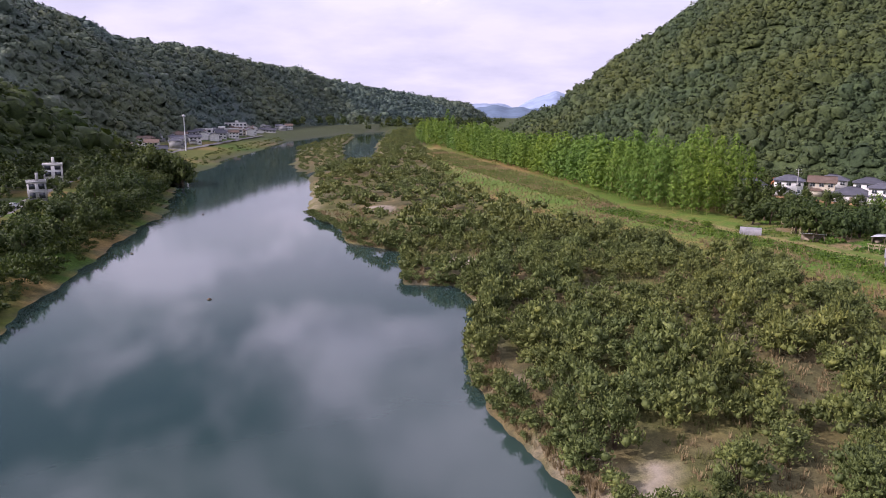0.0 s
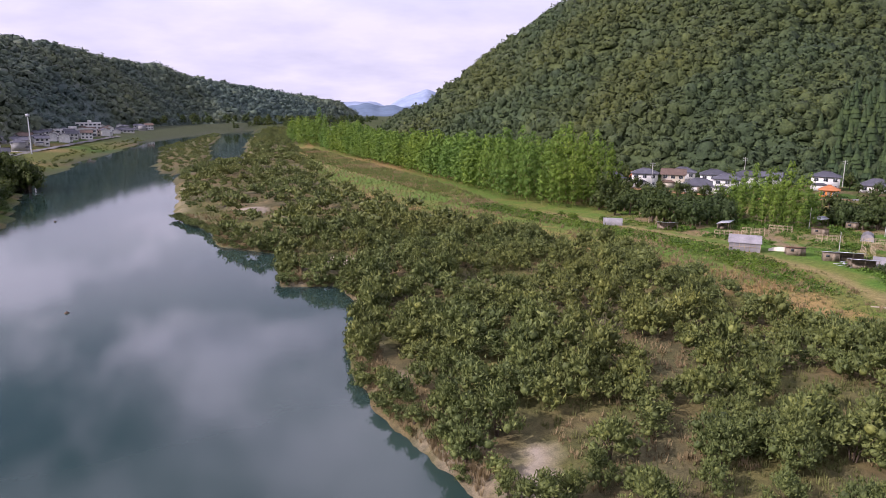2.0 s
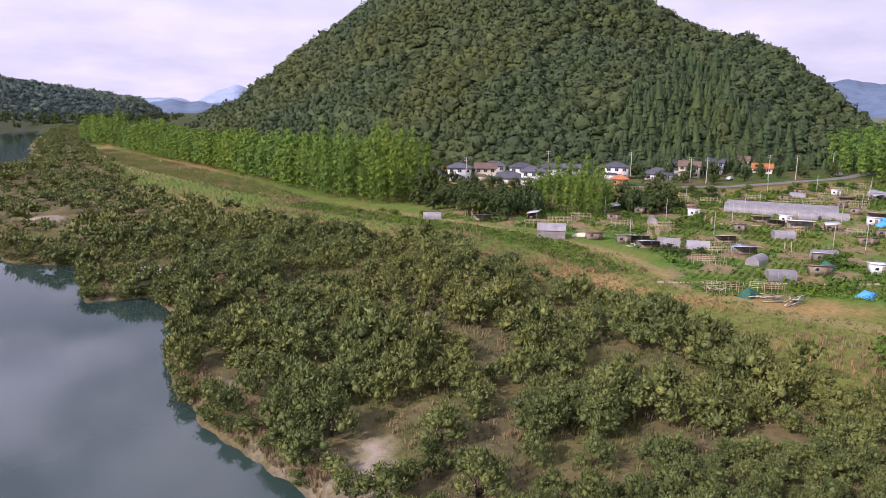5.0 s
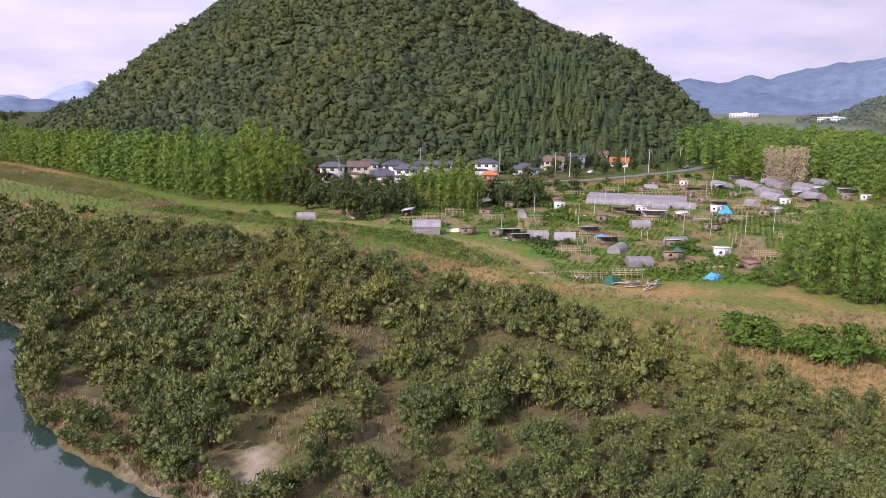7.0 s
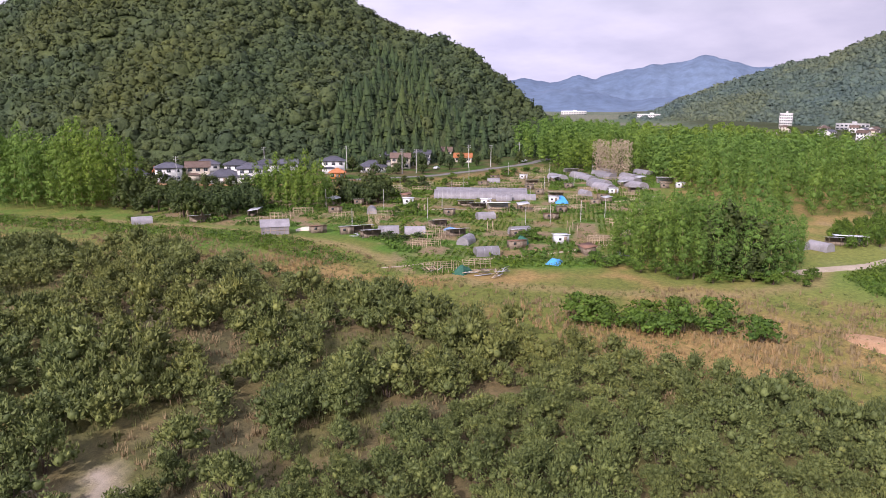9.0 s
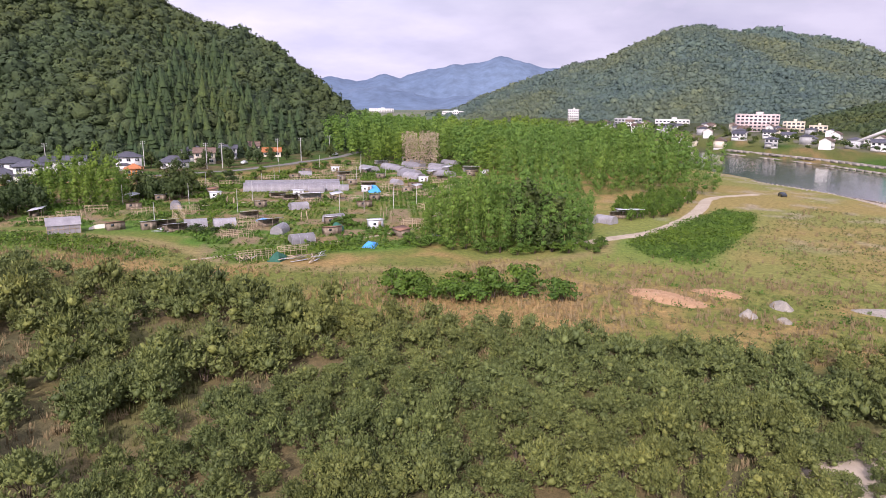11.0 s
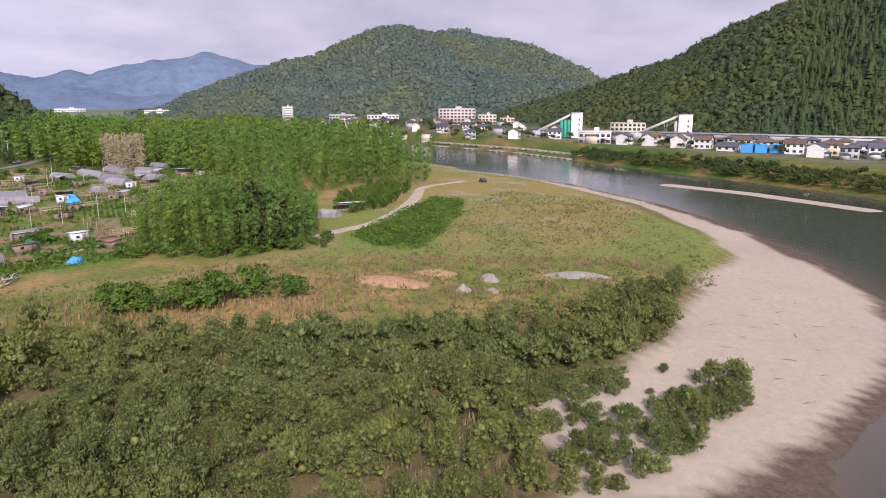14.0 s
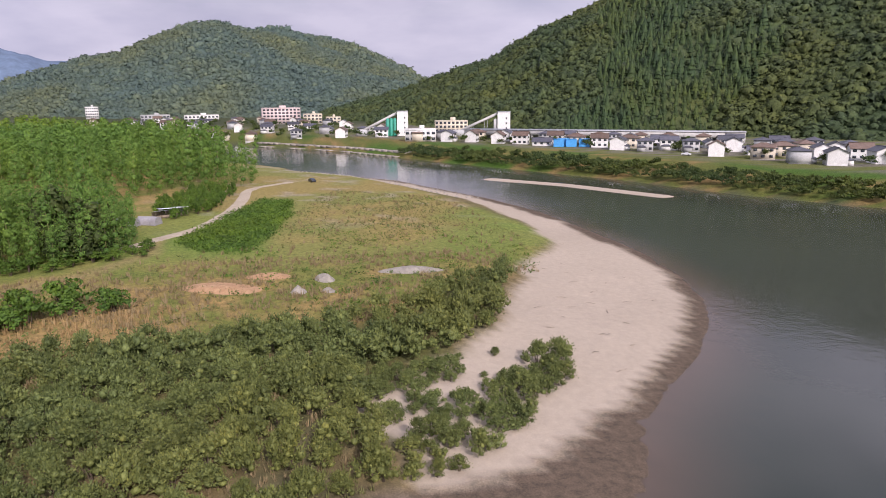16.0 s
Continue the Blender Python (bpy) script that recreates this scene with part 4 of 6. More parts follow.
wood([(-92, 150), (-100, 160), (-116, 230), (-136, 310), (-148, 345), (-138, 352), (-127, 326), (-108, 262), (-97, 200)], 6.5, 1.1, "dark riverside tree leaning over the water", "riverside trees", dark_leaf, 70)
wood([(-118, 318), (-128, 338), (-140, 334), (-134, 312)], 4.5, 1.75, "tall dark riverside tree on a point", "riverside trees", dark_leaf, 20)
grove([(-26, 690), (-18, 640), (4, 585), (14, 590), (12, 640), (-4, 700)], 5.5, "tall bright green bamboo at the meadow's far end", "far bamboo", 24.0, 12)
wood([(188, 34), (200, 26), (240, 24), (246, 34), (222, 42), (200, 42)], 3.2, 0.55, "green shrub beside the dirt path", "shrubs by the path", lush_leaf, 60)


def low_shrubs(poly, gap, size, label, group, mat, crowns=None):
    p = fill(poly, gap, r3, 20)
    plants("shrub", on_ground(p), r3.uniform(0.75, 1.2, len(p)) * size, crowns or L_LOW, W_STEM, mat, bark, label, "shrub", group, r3)


low_shrubs([(93, 56), (95, 46), (101, 33), (106, 25), (110, 30), (107, 44), (100, 58)], 3.3, 1.35, "broad-leaved green shrub in the dry meadow", "meadow shrubs", lush_leaf)
low_shrubs([(140, 34), (144, 30), (152, 33), (136, 76), (130, 72), (131, 50)], 3.0, 0.8, "low green shrub at the bamboo's foot", "bamboo edge shrubs", lush_leaf)
low_shrubs([(70, 215), (78, 204), (84, 196), (88, 200), (78, 214)], 4.5, 0.7, "small shrub beside the old track", "track shrubs", lush_leaf)
low_shrubs([(70, -31), (73, -35), (77, -35), (74, -29)], 1.9, 0.72, "small willow standing on pale sand", "sand shrubs", willow_leaf, W_CROWN)
for tongue in ([(49, -9), (56, -12), (62, -17), (68, -23), (72, -29), (71, -33), (67, -31), (60, -25), (53, -19), (49, -14)], [(64, -5), (70, -10), (75, -19), (72, -21), (67, -14)], [(58, -4), (62, -8), (66, -15), (63, -16), (59, -10)]):
    low_shrubs(tongue, 1.65, 0.55, "small willow standing on pale sand", "sand shrubs", willow_leaf, W_CROWN)


low_shrubs([(57, -10), (72, -14), (80, -24), (74, -31), (62, -21)], 3.6, 0.34, "small willow standing on pale sand", "sand shrubs", willow_leaf, W_CROWN)


def vines(poly, gap, label):
    p = fill(poly, gap, r3, 12)
    t = plant_templates("vine", lambda r: leaf_cards(r, r.normal(size=(26, 3)) * np.array([0.9, 0.9, 0.16]) + np.array([0, 0, 0.35]), np.tile([0.0, 0, 1.0], (26, 1)), 0.55, 0.42), 4, 600)
    stuff("creeper", scatter(t, on_ground(p), r3.uniform(0.7, 1.2, len(p)), r3), lush_leaf, label, "creeper")


vines(GREEN_PATCH, 1.2, "bright green creeper covering the ground beside a path")
_gl = [(62, 245), (78, 205), (96, 172), (104, 148), (102, 126), (97, 112), (91, 118), (92, 150), (82, 178), (64, 210), (52, 240)]
vines(_gl, 1.25, "bright green creeper along the old track")
vines([(100, 92), (112, 86), (126, 76), (140, 66), (144, 72), (128, 84), (112, 98), (102, 104)], 1.5, "green weeds along the allotments' edge")

# shrubs on the outer banks
p = np.concatenate([fill([(-76, 108), (-82, 130), (-92, 180), (-106, 250), (-131, 322), (-142, 318), (-126, 250), (-116, 190), (-106, 130), (-96, 100)], 3.3, r3),
                    fill([(400, -49), (393, -53), (317, -98), (262, -131), (214, -152), (176, -178), (182, -192), (220, -168), (272, -144), (328, -110), (404, -62)], 2.6, r3)])
stuff("bank_shrubs", scatter(W_FAR, on_ground(p), r3.uniform(0.6, 1.35, len(p)), r3), dark_leaf, "dark green shrubs along the river bank", "shrubs")
p = fill([(-136, 372), (-154, 492), (-164, 733), (-172, 733), (-164, 492), (-146, 372)], 5, r3)
stuff("bank_shrubs", scatter(W_FAR, on_ground(p), r3.uniform(0.4, 0.8, len(p)), r3), willow_leaf, "low shrubs along the far river bank", "shrubs")


# woods on the hills
def ragged(r, base, cards, leaf):
    """A lumpy rounded head with a few leaf sprays standing off it."""
    v, f = dome(r, base, 0.34)
    v = v * 0.8
    p = r.normal(size=(cards, 3)); p /= np.linalg.norm(p, axis=1, keepdims=True)
    p[:, 2] = np.where(p[:, 2] < -0.2, -p[:, 2], p[:, 2])
    q = p * r.uniform(0.7, 1.12, (cards, 1))
    return join_parts([(v, f), leaf_cards(r, q, p + np.array([0, 0, 0.3]), leaf, leaf * 0.75)])


def hill_woods(hill, gap, size, cards, mat, label, cedar=None, seed=0, r_lim=1.03, flat=0.85, heads=(ICO_V, ICO_F)):
    r = np.random.default_rng(800 + seed)
    az0, az1 = max(hill.a[0, 0], -37), min(hill.a[-1, 0], 140)
    az = r.uniform(az0, az1, 170000)
    _, rc, rf = hill.at(az)
    rr = np.sqrt(r.uniform((rf - 4) ** 2, (rc * r_lim + 6) ** 2))
    w = (rc ** 2 - rf ** 2) / (rc ** 2 - rf ** 2).max()
    ok = r.random(len(az)) < np.maximum(w, 0.05)
    az, rr = az[ok], rr[ok]
    x, y = rr * np.sin(np.radians(az)), rr * np.cos(np.radians(az))
    pts = thin(np.column_stack([x, y]), gap)
    az, rr = np.degrees(np.arctan2(pts[:, 0], pts[:, 1])), np.hypot(pts[:, 0], pts[:, 1])
    az = np.where(az < az0 - 1, az + 360, az)
    z = hill.z(az, rr)
    s = size * np.exp(r.normal(0, 0.33, len(pts))).clip(0.5, 1.9) * (0.8 + 0.4 * fnoise(pts[:, 0], pts[:, 1], 40, 2))
    pos = np.column_stack([pts, z + s * 0.12])
    c_noise = fnoise(pts[:, 0], pts[:, 1], 70, 2)
    is_c = np.zeros(len(pts), bool)
    if cedar:
        _, rc, rf = hill.at(az)
        u = (rr - rf) / (rc - rf)
        k = smoothstep(cedar[0] - 4, cedar[0] + 4, az) * smoothstep(cedar[1] + 4, cedar[1] - 4, az) * smoothstep(cedar[2], cedar[2] - 0.2, u)
        is_c = (c_noise < 0.2 + 0.42 * k) & (r.random(len(pts)) < 0.85)
    T = [ragged(np.random.default_rng(900 + k), heads, cards, 0.45) for k in range(9)]
    stuff("hill_forest", scatter(T, pos[~is_c], s[~is_c], r, r.uniform(0.75, 1.2, (~is_c).sum()) * flat), mat, label, "forest")
    if is_c.any():
        C = [conifer(np.random.default_rng(950 + k)) for k in range(5)]
        n = is_c.sum()
        stuff("cedar_forest", scatter(C, pos[is_c] + np.array([0, 0, 0.8]), s[is_c] * 0.95, r, r.uniform(1.2, 1.7, n)), cedar_leaf, "dark cedar plantation on the hillside", "forest")


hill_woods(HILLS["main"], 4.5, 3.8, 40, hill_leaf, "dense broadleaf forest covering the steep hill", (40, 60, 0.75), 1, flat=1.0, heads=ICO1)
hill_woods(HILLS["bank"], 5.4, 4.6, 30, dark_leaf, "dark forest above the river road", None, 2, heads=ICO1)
hill_woods(HILLS["left"], 6.6, 5.4, 18, hazed_leaf, "distant forest on the long ridge", None, 3, flat=0.85)
hill_woods(HILLS["mid"], 7.6, 5.2, 18, hazed_leaf, "distant forest on the mountain beyond the town", None, 4)
hill_woods(HILLS["ridge"], 12.0, 8.0, 12, hazed_leaf, "distant forest on the ridge behind", None, 6)
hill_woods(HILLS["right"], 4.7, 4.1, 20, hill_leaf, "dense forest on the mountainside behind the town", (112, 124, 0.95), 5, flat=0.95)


# far mountains and the closing ring of the valley
def far_range(name, rows, dist, mat, label, seed):
    az = np.arange(rows[0][0], rows[-1][0] + 0.1, 0.25)
    el = np.interp(az, [q[0] for q in rows], [q[1] for q in rows]) + (fnoise(az * 10 + seed * 77, az * 0, 9, 3) - 0.5) * 0.35
    v = []
    for k, (d, f) in enumerate(((0.86, 0.0), (0.9, 0.35), (0.95, 0.75), (1.0, 1.0), (1.1, 0.5))):
        top = 36 + dist * np.tan(np.radians(el))
        wig = (fnoise(az * 14 + k * 5, az * 0 + k * 9, 12, 2) - 0.5) * 0.25 * (0 < f < 1)
        z = np.maximum(top * (f + wig), 0) if f else np.zeros_like(az)
        rr = dist * d
        v.append(np.stack([rr * np.sin(np.radians(az)), rr * np.cos(np.radians(az)), z], -1))
    me = mesh_from(name, np.concatenate(v), grid_faces(len(az), 5), [mat], smooth=True)
    tagged(new(name, me), label, "mountains", kind="structure")


# the blue and pale tones are air haze painted as base colour
haze_blue = surface("haze_blue_mountains", (0.10, 0.145, 0.215), (0.13, 0.18, 0.25), 0.002, 1.0, grain=0.02, bump_d=4, vary=0)
haze_pale = surface("haze_pale_mountains", (0.24, 0.30, 0.43), (0.28, 0.34, 0.46), 0.002, 1.0, grain=0.01, bump_d=4, vary=0)
far_range("backdrop", [(50, 1.0), (54.6, 1.8), (56.9, 1.5), (59.0, 2.0), (60.3, 1.6), (61.4, 2.2), (64.4, 2.8), (66.5, 2.9), (68.3, 3.4), (70.0, 3.0), (72.2, 2.4), (74.0, 2.6), (78, 2.1), (84, 1.5)], 3300, haze_blue, "hazy blue mountains closing the valley", 1)
far_range("backdrop", [(52, 0.3), (55.5, 0.8), (58.3, 1.05), (60.5, 0.6), (63, 0.1), (66, 0.3), (70, 0.2)], 2600, haze_blue, "hazy blue foothills of the side valley", 2)
far_range("backdrop", [(-2, 0.2), (2, 0.1), (4, 0.25), (6, 0.0), (7.5, 0.7), (9, 1.2), (11, 0.6), (14, 0.2)], 3600, haze_pale, "far mountains beyond the river, paled by painted haze", 3)
far_range("backdrop", [(0, -0.3), (2.5, -0.1), (4.2, 0.1), (5.5, -0.1), (8, 0.0), (10, -0.4)], 2300, haze_blue, "hazy low hills behind the far town", 4)
far_range("backdrop", [(94, 0.6), (98, 1.1), (102, 1.0), (106, 0.4)], 2600, haze_blue, "hazy mountain behind the pass", 5)
far_range("backdrop", [(184, 5), (200, 6), (220, 4), (240, 3), (260, 4), (280, 6), (300, 7), (302, 6)], 1500, hazed_leaf, "wooded hills closing the valley behind", 6)

# a patch of dead, straw-coloured bamboo in the grove
p = fill([(299, 168), (303, 154), (309, 155), (306, 170)], 1.9, r3, 20)
dead = surface("dead_bamboo_leaves", (0.30, 0.235, 0.15), (0.44, 0.36, 0.25), 0.5, 0.9, vary=0.1)
stuff("dead_bamboo", scatter([plume(np.random.default_rng(470 + k), 15.0, 1.7, 200, 0.7, False)[1] for k in range(3)], on_ground(p), r3.uniform(1.1, 1.25, len(p)), r3), dead, "patch of dead straw-coloured bamboo", "bamboo grove")

# trees over the slope between the river road and the far bank
SLOPE = [(-92, 122), (-108, 120), (-150, 160), (-190, 250), (-200, 330), (-180, 400), (-152, 372), (-140, 330), (-112, 250), (-98, 190), (-90, 150)]
p = fill(SLOPE, 5.4, r3, 20)
for hx, hy, hr in ((-150, 266, 9), (-130, 220, 8), (-141, 251, 7), (-123, 207, 6)):
    p = p[np.hypot(p[:, 0] - hx, p[:, 1] - hy) > hr]
_rd = poly_dist(p[:, 0], p[:, 1], [(-116, 130), (-122, 180), (-130, 215), (-146, 262), (-160, 320), (-172, 400)], False)
p = p[_rd > 3.5]
s_tree = r3.uniform(0.7, 1.25, len(p)) * (0.75 + 0.5 * smoothstep(-125, -165, p[:, 0]))
T_MID = plant_templates("tree_m", lambda r: lobed_crown(r, 3.8, 3.6, 7.5, 9, 20, 1.2, 0.44, 0.0), 5, 560)
stuff("bank_woods", scatter(T_MID, on_ground(p), s_tree, r3), dark_leaf, "dark trees covering the slope above the river", "woods")

p = fill([(-240, 930), (-60, 1020), (60, 960), (120, 1350), (-60, 1480), (-280, 1150)], 27, r3, 20)
stuff("bank_woods", scatter(T_MID, on_ground(p), r3.uniform(1.2, 2.2, len(p)), r3), dark_leaf, "dark trees on the far river plain", "woods")

# tall dry reeds in the meadow and along the shore
R_T = plant_templates("reed", lambda r: tuft(r, 12, 1.35), 6, 330)
p = fill([(78, 100), (80, 70), (84, 44), (90, 22), (98, 20), (112, 16), (104, 30), (94, 58), (95, 84), (92, 120), (84, 140)], 1.15, r2, 10)
p = p[fnoise(p[:, 0], p[:, 1] * 0.6, 9, 2) > 0.55]
stuff("reeds", scatter(R_T, on_ground(p), r2.uniform(0.6, 1.15, len(p)), r2), straw, "tall tan reeds standing in the meadow", "reeds")
q = np.array([(14, 60), (12, 66), (7, 78), (4, 93), (4, 105), (7, 110), (8, 125), (3, 142), (-8, 143), (-10, 176), (-25, 186), (-30, 205), (-46, 235)], float)
sg = np.concatenate([[0], np.cumsum(np.hypot(*np.diff(q, axis=0).T))])
u = r2.uniform(0, sg[-1], 4200)
p = np.column_stack([np.interp(u, sg, q[:, 0]) + r2.uniform(-0.4, 4.5, len(u)), np.interp(u, sg, q[:, 1]) + r2.normal(0, 1, len(u))])
gp = on_ground(p)
gp = gp[gp[:, 2] > WATER + 0.15]
stuff("reeds", scatter(R_T, gp, r2.uniform(0.45, 0.9, len(gp)), r2), turf_straw, "tan grass along the river's edge", "reeds")

# low weeds that roughen the meadow
p = strew(MEADOW_A, 3200, r2)
p = p[fnoise(p[:, 0] + 70, p[:, 1], 16, 2) > 0.46]
k = fnoise(p[:, 0], p[:, 1] + 900, 30, 2) > 0.5
weed = plant_templates("weed", lambda r: leaf_cards(r, r.normal(size=(16, 3)) * np.array([0.55, 0.55, 0.2]) + np.array([0, 0, 0.3]), np.tile([0.0, 0, 1.0], (16, 1)), 0.5, 0.34), 5, 640)
stuff("weeds", scatter(weed, on_ground(p[k]), r2.uniform(0.3, 1.0, k.sum()), r2), lush_leaf, "low green weeds in the rough meadow", "weeds")
stuff("weeds", scatter(weed, on_ground(p[~k]), r2.uniform(0.3, 0.9, (~k).sum()), r2), willow_leaf, "low olive weeds in the rough meadow", "weeds")

wood([(118, 262), (136, 242), (153, 224), (150, 216), (130, 234), (110, 256)], 5.5, 0.8, "dark garden tree below the hamlet", "hamlet trees", dark_leaf)
wood([(196, 240), (206, 218), (225, 212), (300, 213), (312, 240), (276, 262), (240, 262)], 10.0, 0.85, "dark garden tree between village houses", "hamlet trees", dark_leaf)
wood([(112, 292), (128, 276), (146, 276), (176, 262), (184, 268), (160, 282), (130, 300)], 6.0, 1.0, "dark tree behind the village houses", "hamlet trees", dark_leaf)
low_shrubs([(180, 210), (222, 196), (290, 199), (290, 194), (222, 190), (180, 203)], 5.0, 0.8, "green shrub below the village road", "roadside shrubs", lush_leaf)
r_stone = np.random.default_rng(5)
for sx, sy in ((-82, 236), (-45, 130), (-78, 171)):
    v, f = dome(r_stone, ICO1, 0.2)
    o = new("river_rock", mesh_from("river_rock", v * np.array([0.45, 0.35, 0.45]), f, [bark]))
    o.location = (sx, sy, WATER - 0.1)
    tagged(o, "small dark rock standing out of the water", "rock", "river rocks")

# small bushes and tall grass at the water's edge
S_LOW = plant_templates("shore", lambda r: lobed_crown(r, 2.6, 2.5, 3.0, 6, 34, 0.62, 0.48, spray=True), 5, 660)
u = r2.uniform(0, sg[-1], 300)
p = np.column_stack([np.interp(u, sg, q[:, 0]) + r2.uniform(-0.2, 3.2, len(u)), np.interp(u, sg, q[:, 1]) + r2.normal(0, 0.8, len(u))])
gp = on_ground(p)
gp[:, 2] = np.maximum(gp[:, 2], WATER)
stuff("shore_bushes", scatter(S_LOW, gp, r2.uniform(0.25, 0.72, len(gp)), r2), willow_leaf, "low willow bushes along the water's edge", "bushes")
p = fill([(-73, 100), (-79, 127), (-88, 178), (-101, 248), (-129, 322), (-136, 322), (-112, 250), (-99, 180), (-89, 127), (-83, 98)], 2.3, r3)
gp = on_ground(p)
gp = gp[gp[:, 2] > WATER + 0.1]
stuff("shore_bushes", scatter(W_FAR, gp, r3.uniform(0.4, 0.9, len(gp)), r3), dark_leaf, "low growth along the far water's edge", "bushes")
# rough grass and creepers farther up the meadow
_u = strew([(66, 235), (60, 300), (42, 385), (22, 470), (0, 570), (-16, 570), (2, 440), (24, 350), (50, 262)], 5000, r2)
_k = fnoise(_u[:, 0], _u[:, 1], 16, 2) > 0.52
stuff("dry_grass", scatter(TUFT, on_ground(_u[_k]), r2.uniform(0.9, 1.7, _k.sum()), r2), turf_straw, "tan dry grass beside the bamboo row", "grass")
stuff("meadow_grass", scatter(TUFT, on_ground(_u[~_k]), r2.uniform(0.9, 1.7, (~_k).sum()), r2), turf_green, "rough green grass beside the bamboo row", "grass")
UP = [(11, 273), (28, 238), (52, 240), (60, 250), (54, 290), (38, 360), (10, 450), (-12, 450), (0, 340)]
p = fill(UP, 1.9, r2, 10)
k = fnoise(p[:, 0], p[:, 1], 14, 2) > 0.5
stuff("dry_grass", scatter(TUFT, on_ground(p[k]), r2.uniform(0.9, 1.7, k.sum()), r2), turf_straw, "tan dry grass in the upper meadow", "grass")
stuff("meadow_grass", scatter(TUFT, on_ground(p[~k]), r2.uniform(0.9, 1.6, (~k).sum()), r2), turf_green, "rough green grass in the upper meadow", "grass")
vines([(44, 280), (56, 250), (64, 246), (60, 270), (40, 345), (8, 450), (0, 450), (24, 350)], 2.6, "green creeper beside the bamboo row")


# ------------------------------------------------------------------ building helpers
def box(w, d, h, x=0.0, y=0.0, z=0.0):
    """A box standing on z, its middle at x, y."""
    v = np.array([(a * w / 2 + x, b * d / 2 + y, c * h + z) for c in (0, 1) for a, b in ((-1, -1), (1, -1), (1, 1), (-1, 1))])
    f = np.array([(0, 3, 2, 1), (4, 5, 6, 7), (0, 1, 5, 4), (1, 2, 6, 5), (2, 3, 7, 6), (3, 0, 4, 7)])
    return v, f


def boxes(*bs):
    return join_parts([box(*b) for b in bs])


def bevelled(vf, width=0.04):
    """The same solid with its edges rounded off a little."""
    bm = bmesh.new()
    vs = [bm.verts.new(p) for p in vf[0]]
    for q in vf[1]:
        bm.faces.new([vs[i] for i in q])
    bmesh.ops.bevel(bm, geom=bm.edges[:], offset=width, segments=1, affect="EDGES")
    bm.verts.ensure_lookup_table()
    v = np.array([p.co[:] for p in bm.verts])
    f = [tuple(x.index for x in q.verts) for q in bm.faces]
    bm.free()
    return v, f


def gable_roof(w, d, rise, over=0.5, z=0.0, thick=0.16):
    """Ridge along x."""
    W, D = w / 2 + over, d / 2 + over
    dz = rise * over / (d / 2)
    v = []
    for t in (0, -thick):
        v += [(-W, -D, z - dz + t), (W, -D, z - dz + t), (W, 0, z + rise + t), (-W, 0, z + rise + t), (-W, D, z - dz + t), (W, D, z - dz + t)]
    f = [(0, 1, 2, 3), (3, 2, 5, 4), (6, 9, 8, 7), (9, 10, 11, 8), (0, 6, 7, 1), (4, 5, 11, 10), (0, 3, 9, 6), (3, 4, 10, 9), (1, 7, 8, 2), (2, 8, 11, 5)]
    return np.array(v), f


def hip_roof(w, d, rise, over=0.55, z=0.0, thick=0.16):
    W, D = w / 2 + over, d / 2 + over
    r = max(W - D, 0.05)
    v = [(-W, -D, z), (W, -D, z), (W, D, z), (-W, D, z), (-r, 0, z + rise), (r, 0, z + rise), (-W, -D, z - thick), (W, -D, z - thick), (W, D, z - thick), (-W, D, z - thick)]
    f = [(0, 1, 5, 4), (1, 2, 5), (2, 3, 4, 5), (3, 0, 4), (0, 6, 7, 1), (1, 7, 8, 2), (2, 8, 9, 3), (3, 9, 6, 0), (9, 8, 7, 6)]
    return np.array(v), f


def gable_wall(w, d, h, rise):
    """Walls with gable ends; ridge along x."""
    v = [(-w / 2, -d / 2, 0), (w / 2, -d / 2, 0), (w / 2, d / 2, 0), (-w / 2, d / 2, 0), (-w / 2, -d / 2, h), (w / 2, -d / 2, h), (w / 2, d / 2, h), (-w / 2, d / 2, h), (-w / 2, 0, h + rise), (w / 2, 0, h + rise)]
    f = [(0, 1, 5, 4), (2, 3, 7, 6), (1, 2, 6, 9, 5), (3, 0, 4, 8, 7), (3, 2, 1, 0), (4, 5, 9, 8), (8, 9, 6, 7)]
    return np.array(v), f


white_wall = surface("white_plaster", (0.62, 0.61, 0.57), (0.78, 0.77, 0.73), 0.6, 0.85, vary=0.12)
cream_wall = surface("cream_plaster", (0.55, 0.49, 0.38), (0.68, 0.61, 0.48), 0.6, 0.85, vary=0.12)
grey_wall = surface("grey_cladding", (0.36, 0.36, 0.35), (0.48, 0.48, 0.47), 0.6, 0.8, vary=0.15)
pink_wall = surface("pale_pink_render", (0.58, 0.47, 0.44), (0.68, 0.56, 0.53), 0.3, 0.85, vary=0.03)
slate_roof = surface("dark_glazed_tile", (0.055, 0.055, 0.068), (0.10, 0.10, 0.115), 0.8, 0.45, vary=0.3, spec=0.5)
brown_roof = surface("brown_tile", (0.11, 0.075, 0.055), (0.18, 0.125, 0.095), 0.8, 0.6, vary=0.25)
red_roof = surface("orange_red_tile", (0.36, 0.13, 0.05), (0.48, 0.19, 0.075), 0.8, 0.7, vary=0.15)
orange_wall = surface("orange_paint", (0.62, 0.20, 0.04), (0.72, 0.26, 0.06), 0.8, 0.7, vary=0.05)
concrete = surface("pale_concrete", (0.42, 0.41, 0.39), (0.56, 0.55, 0.52), 0.25, 0.85, vary=0.1)
old_concrete = surface("stained_concrete", (0.25, 0.22, 0.18), (0.38, 0.34, 0.28), 0.3, 0.9, vary=0.25)
asphalt = surface("asphalt", (0.13, 0.125, 0.115), (0.20, 0.19, 0.175), 0.4, 0.9, vary=0)
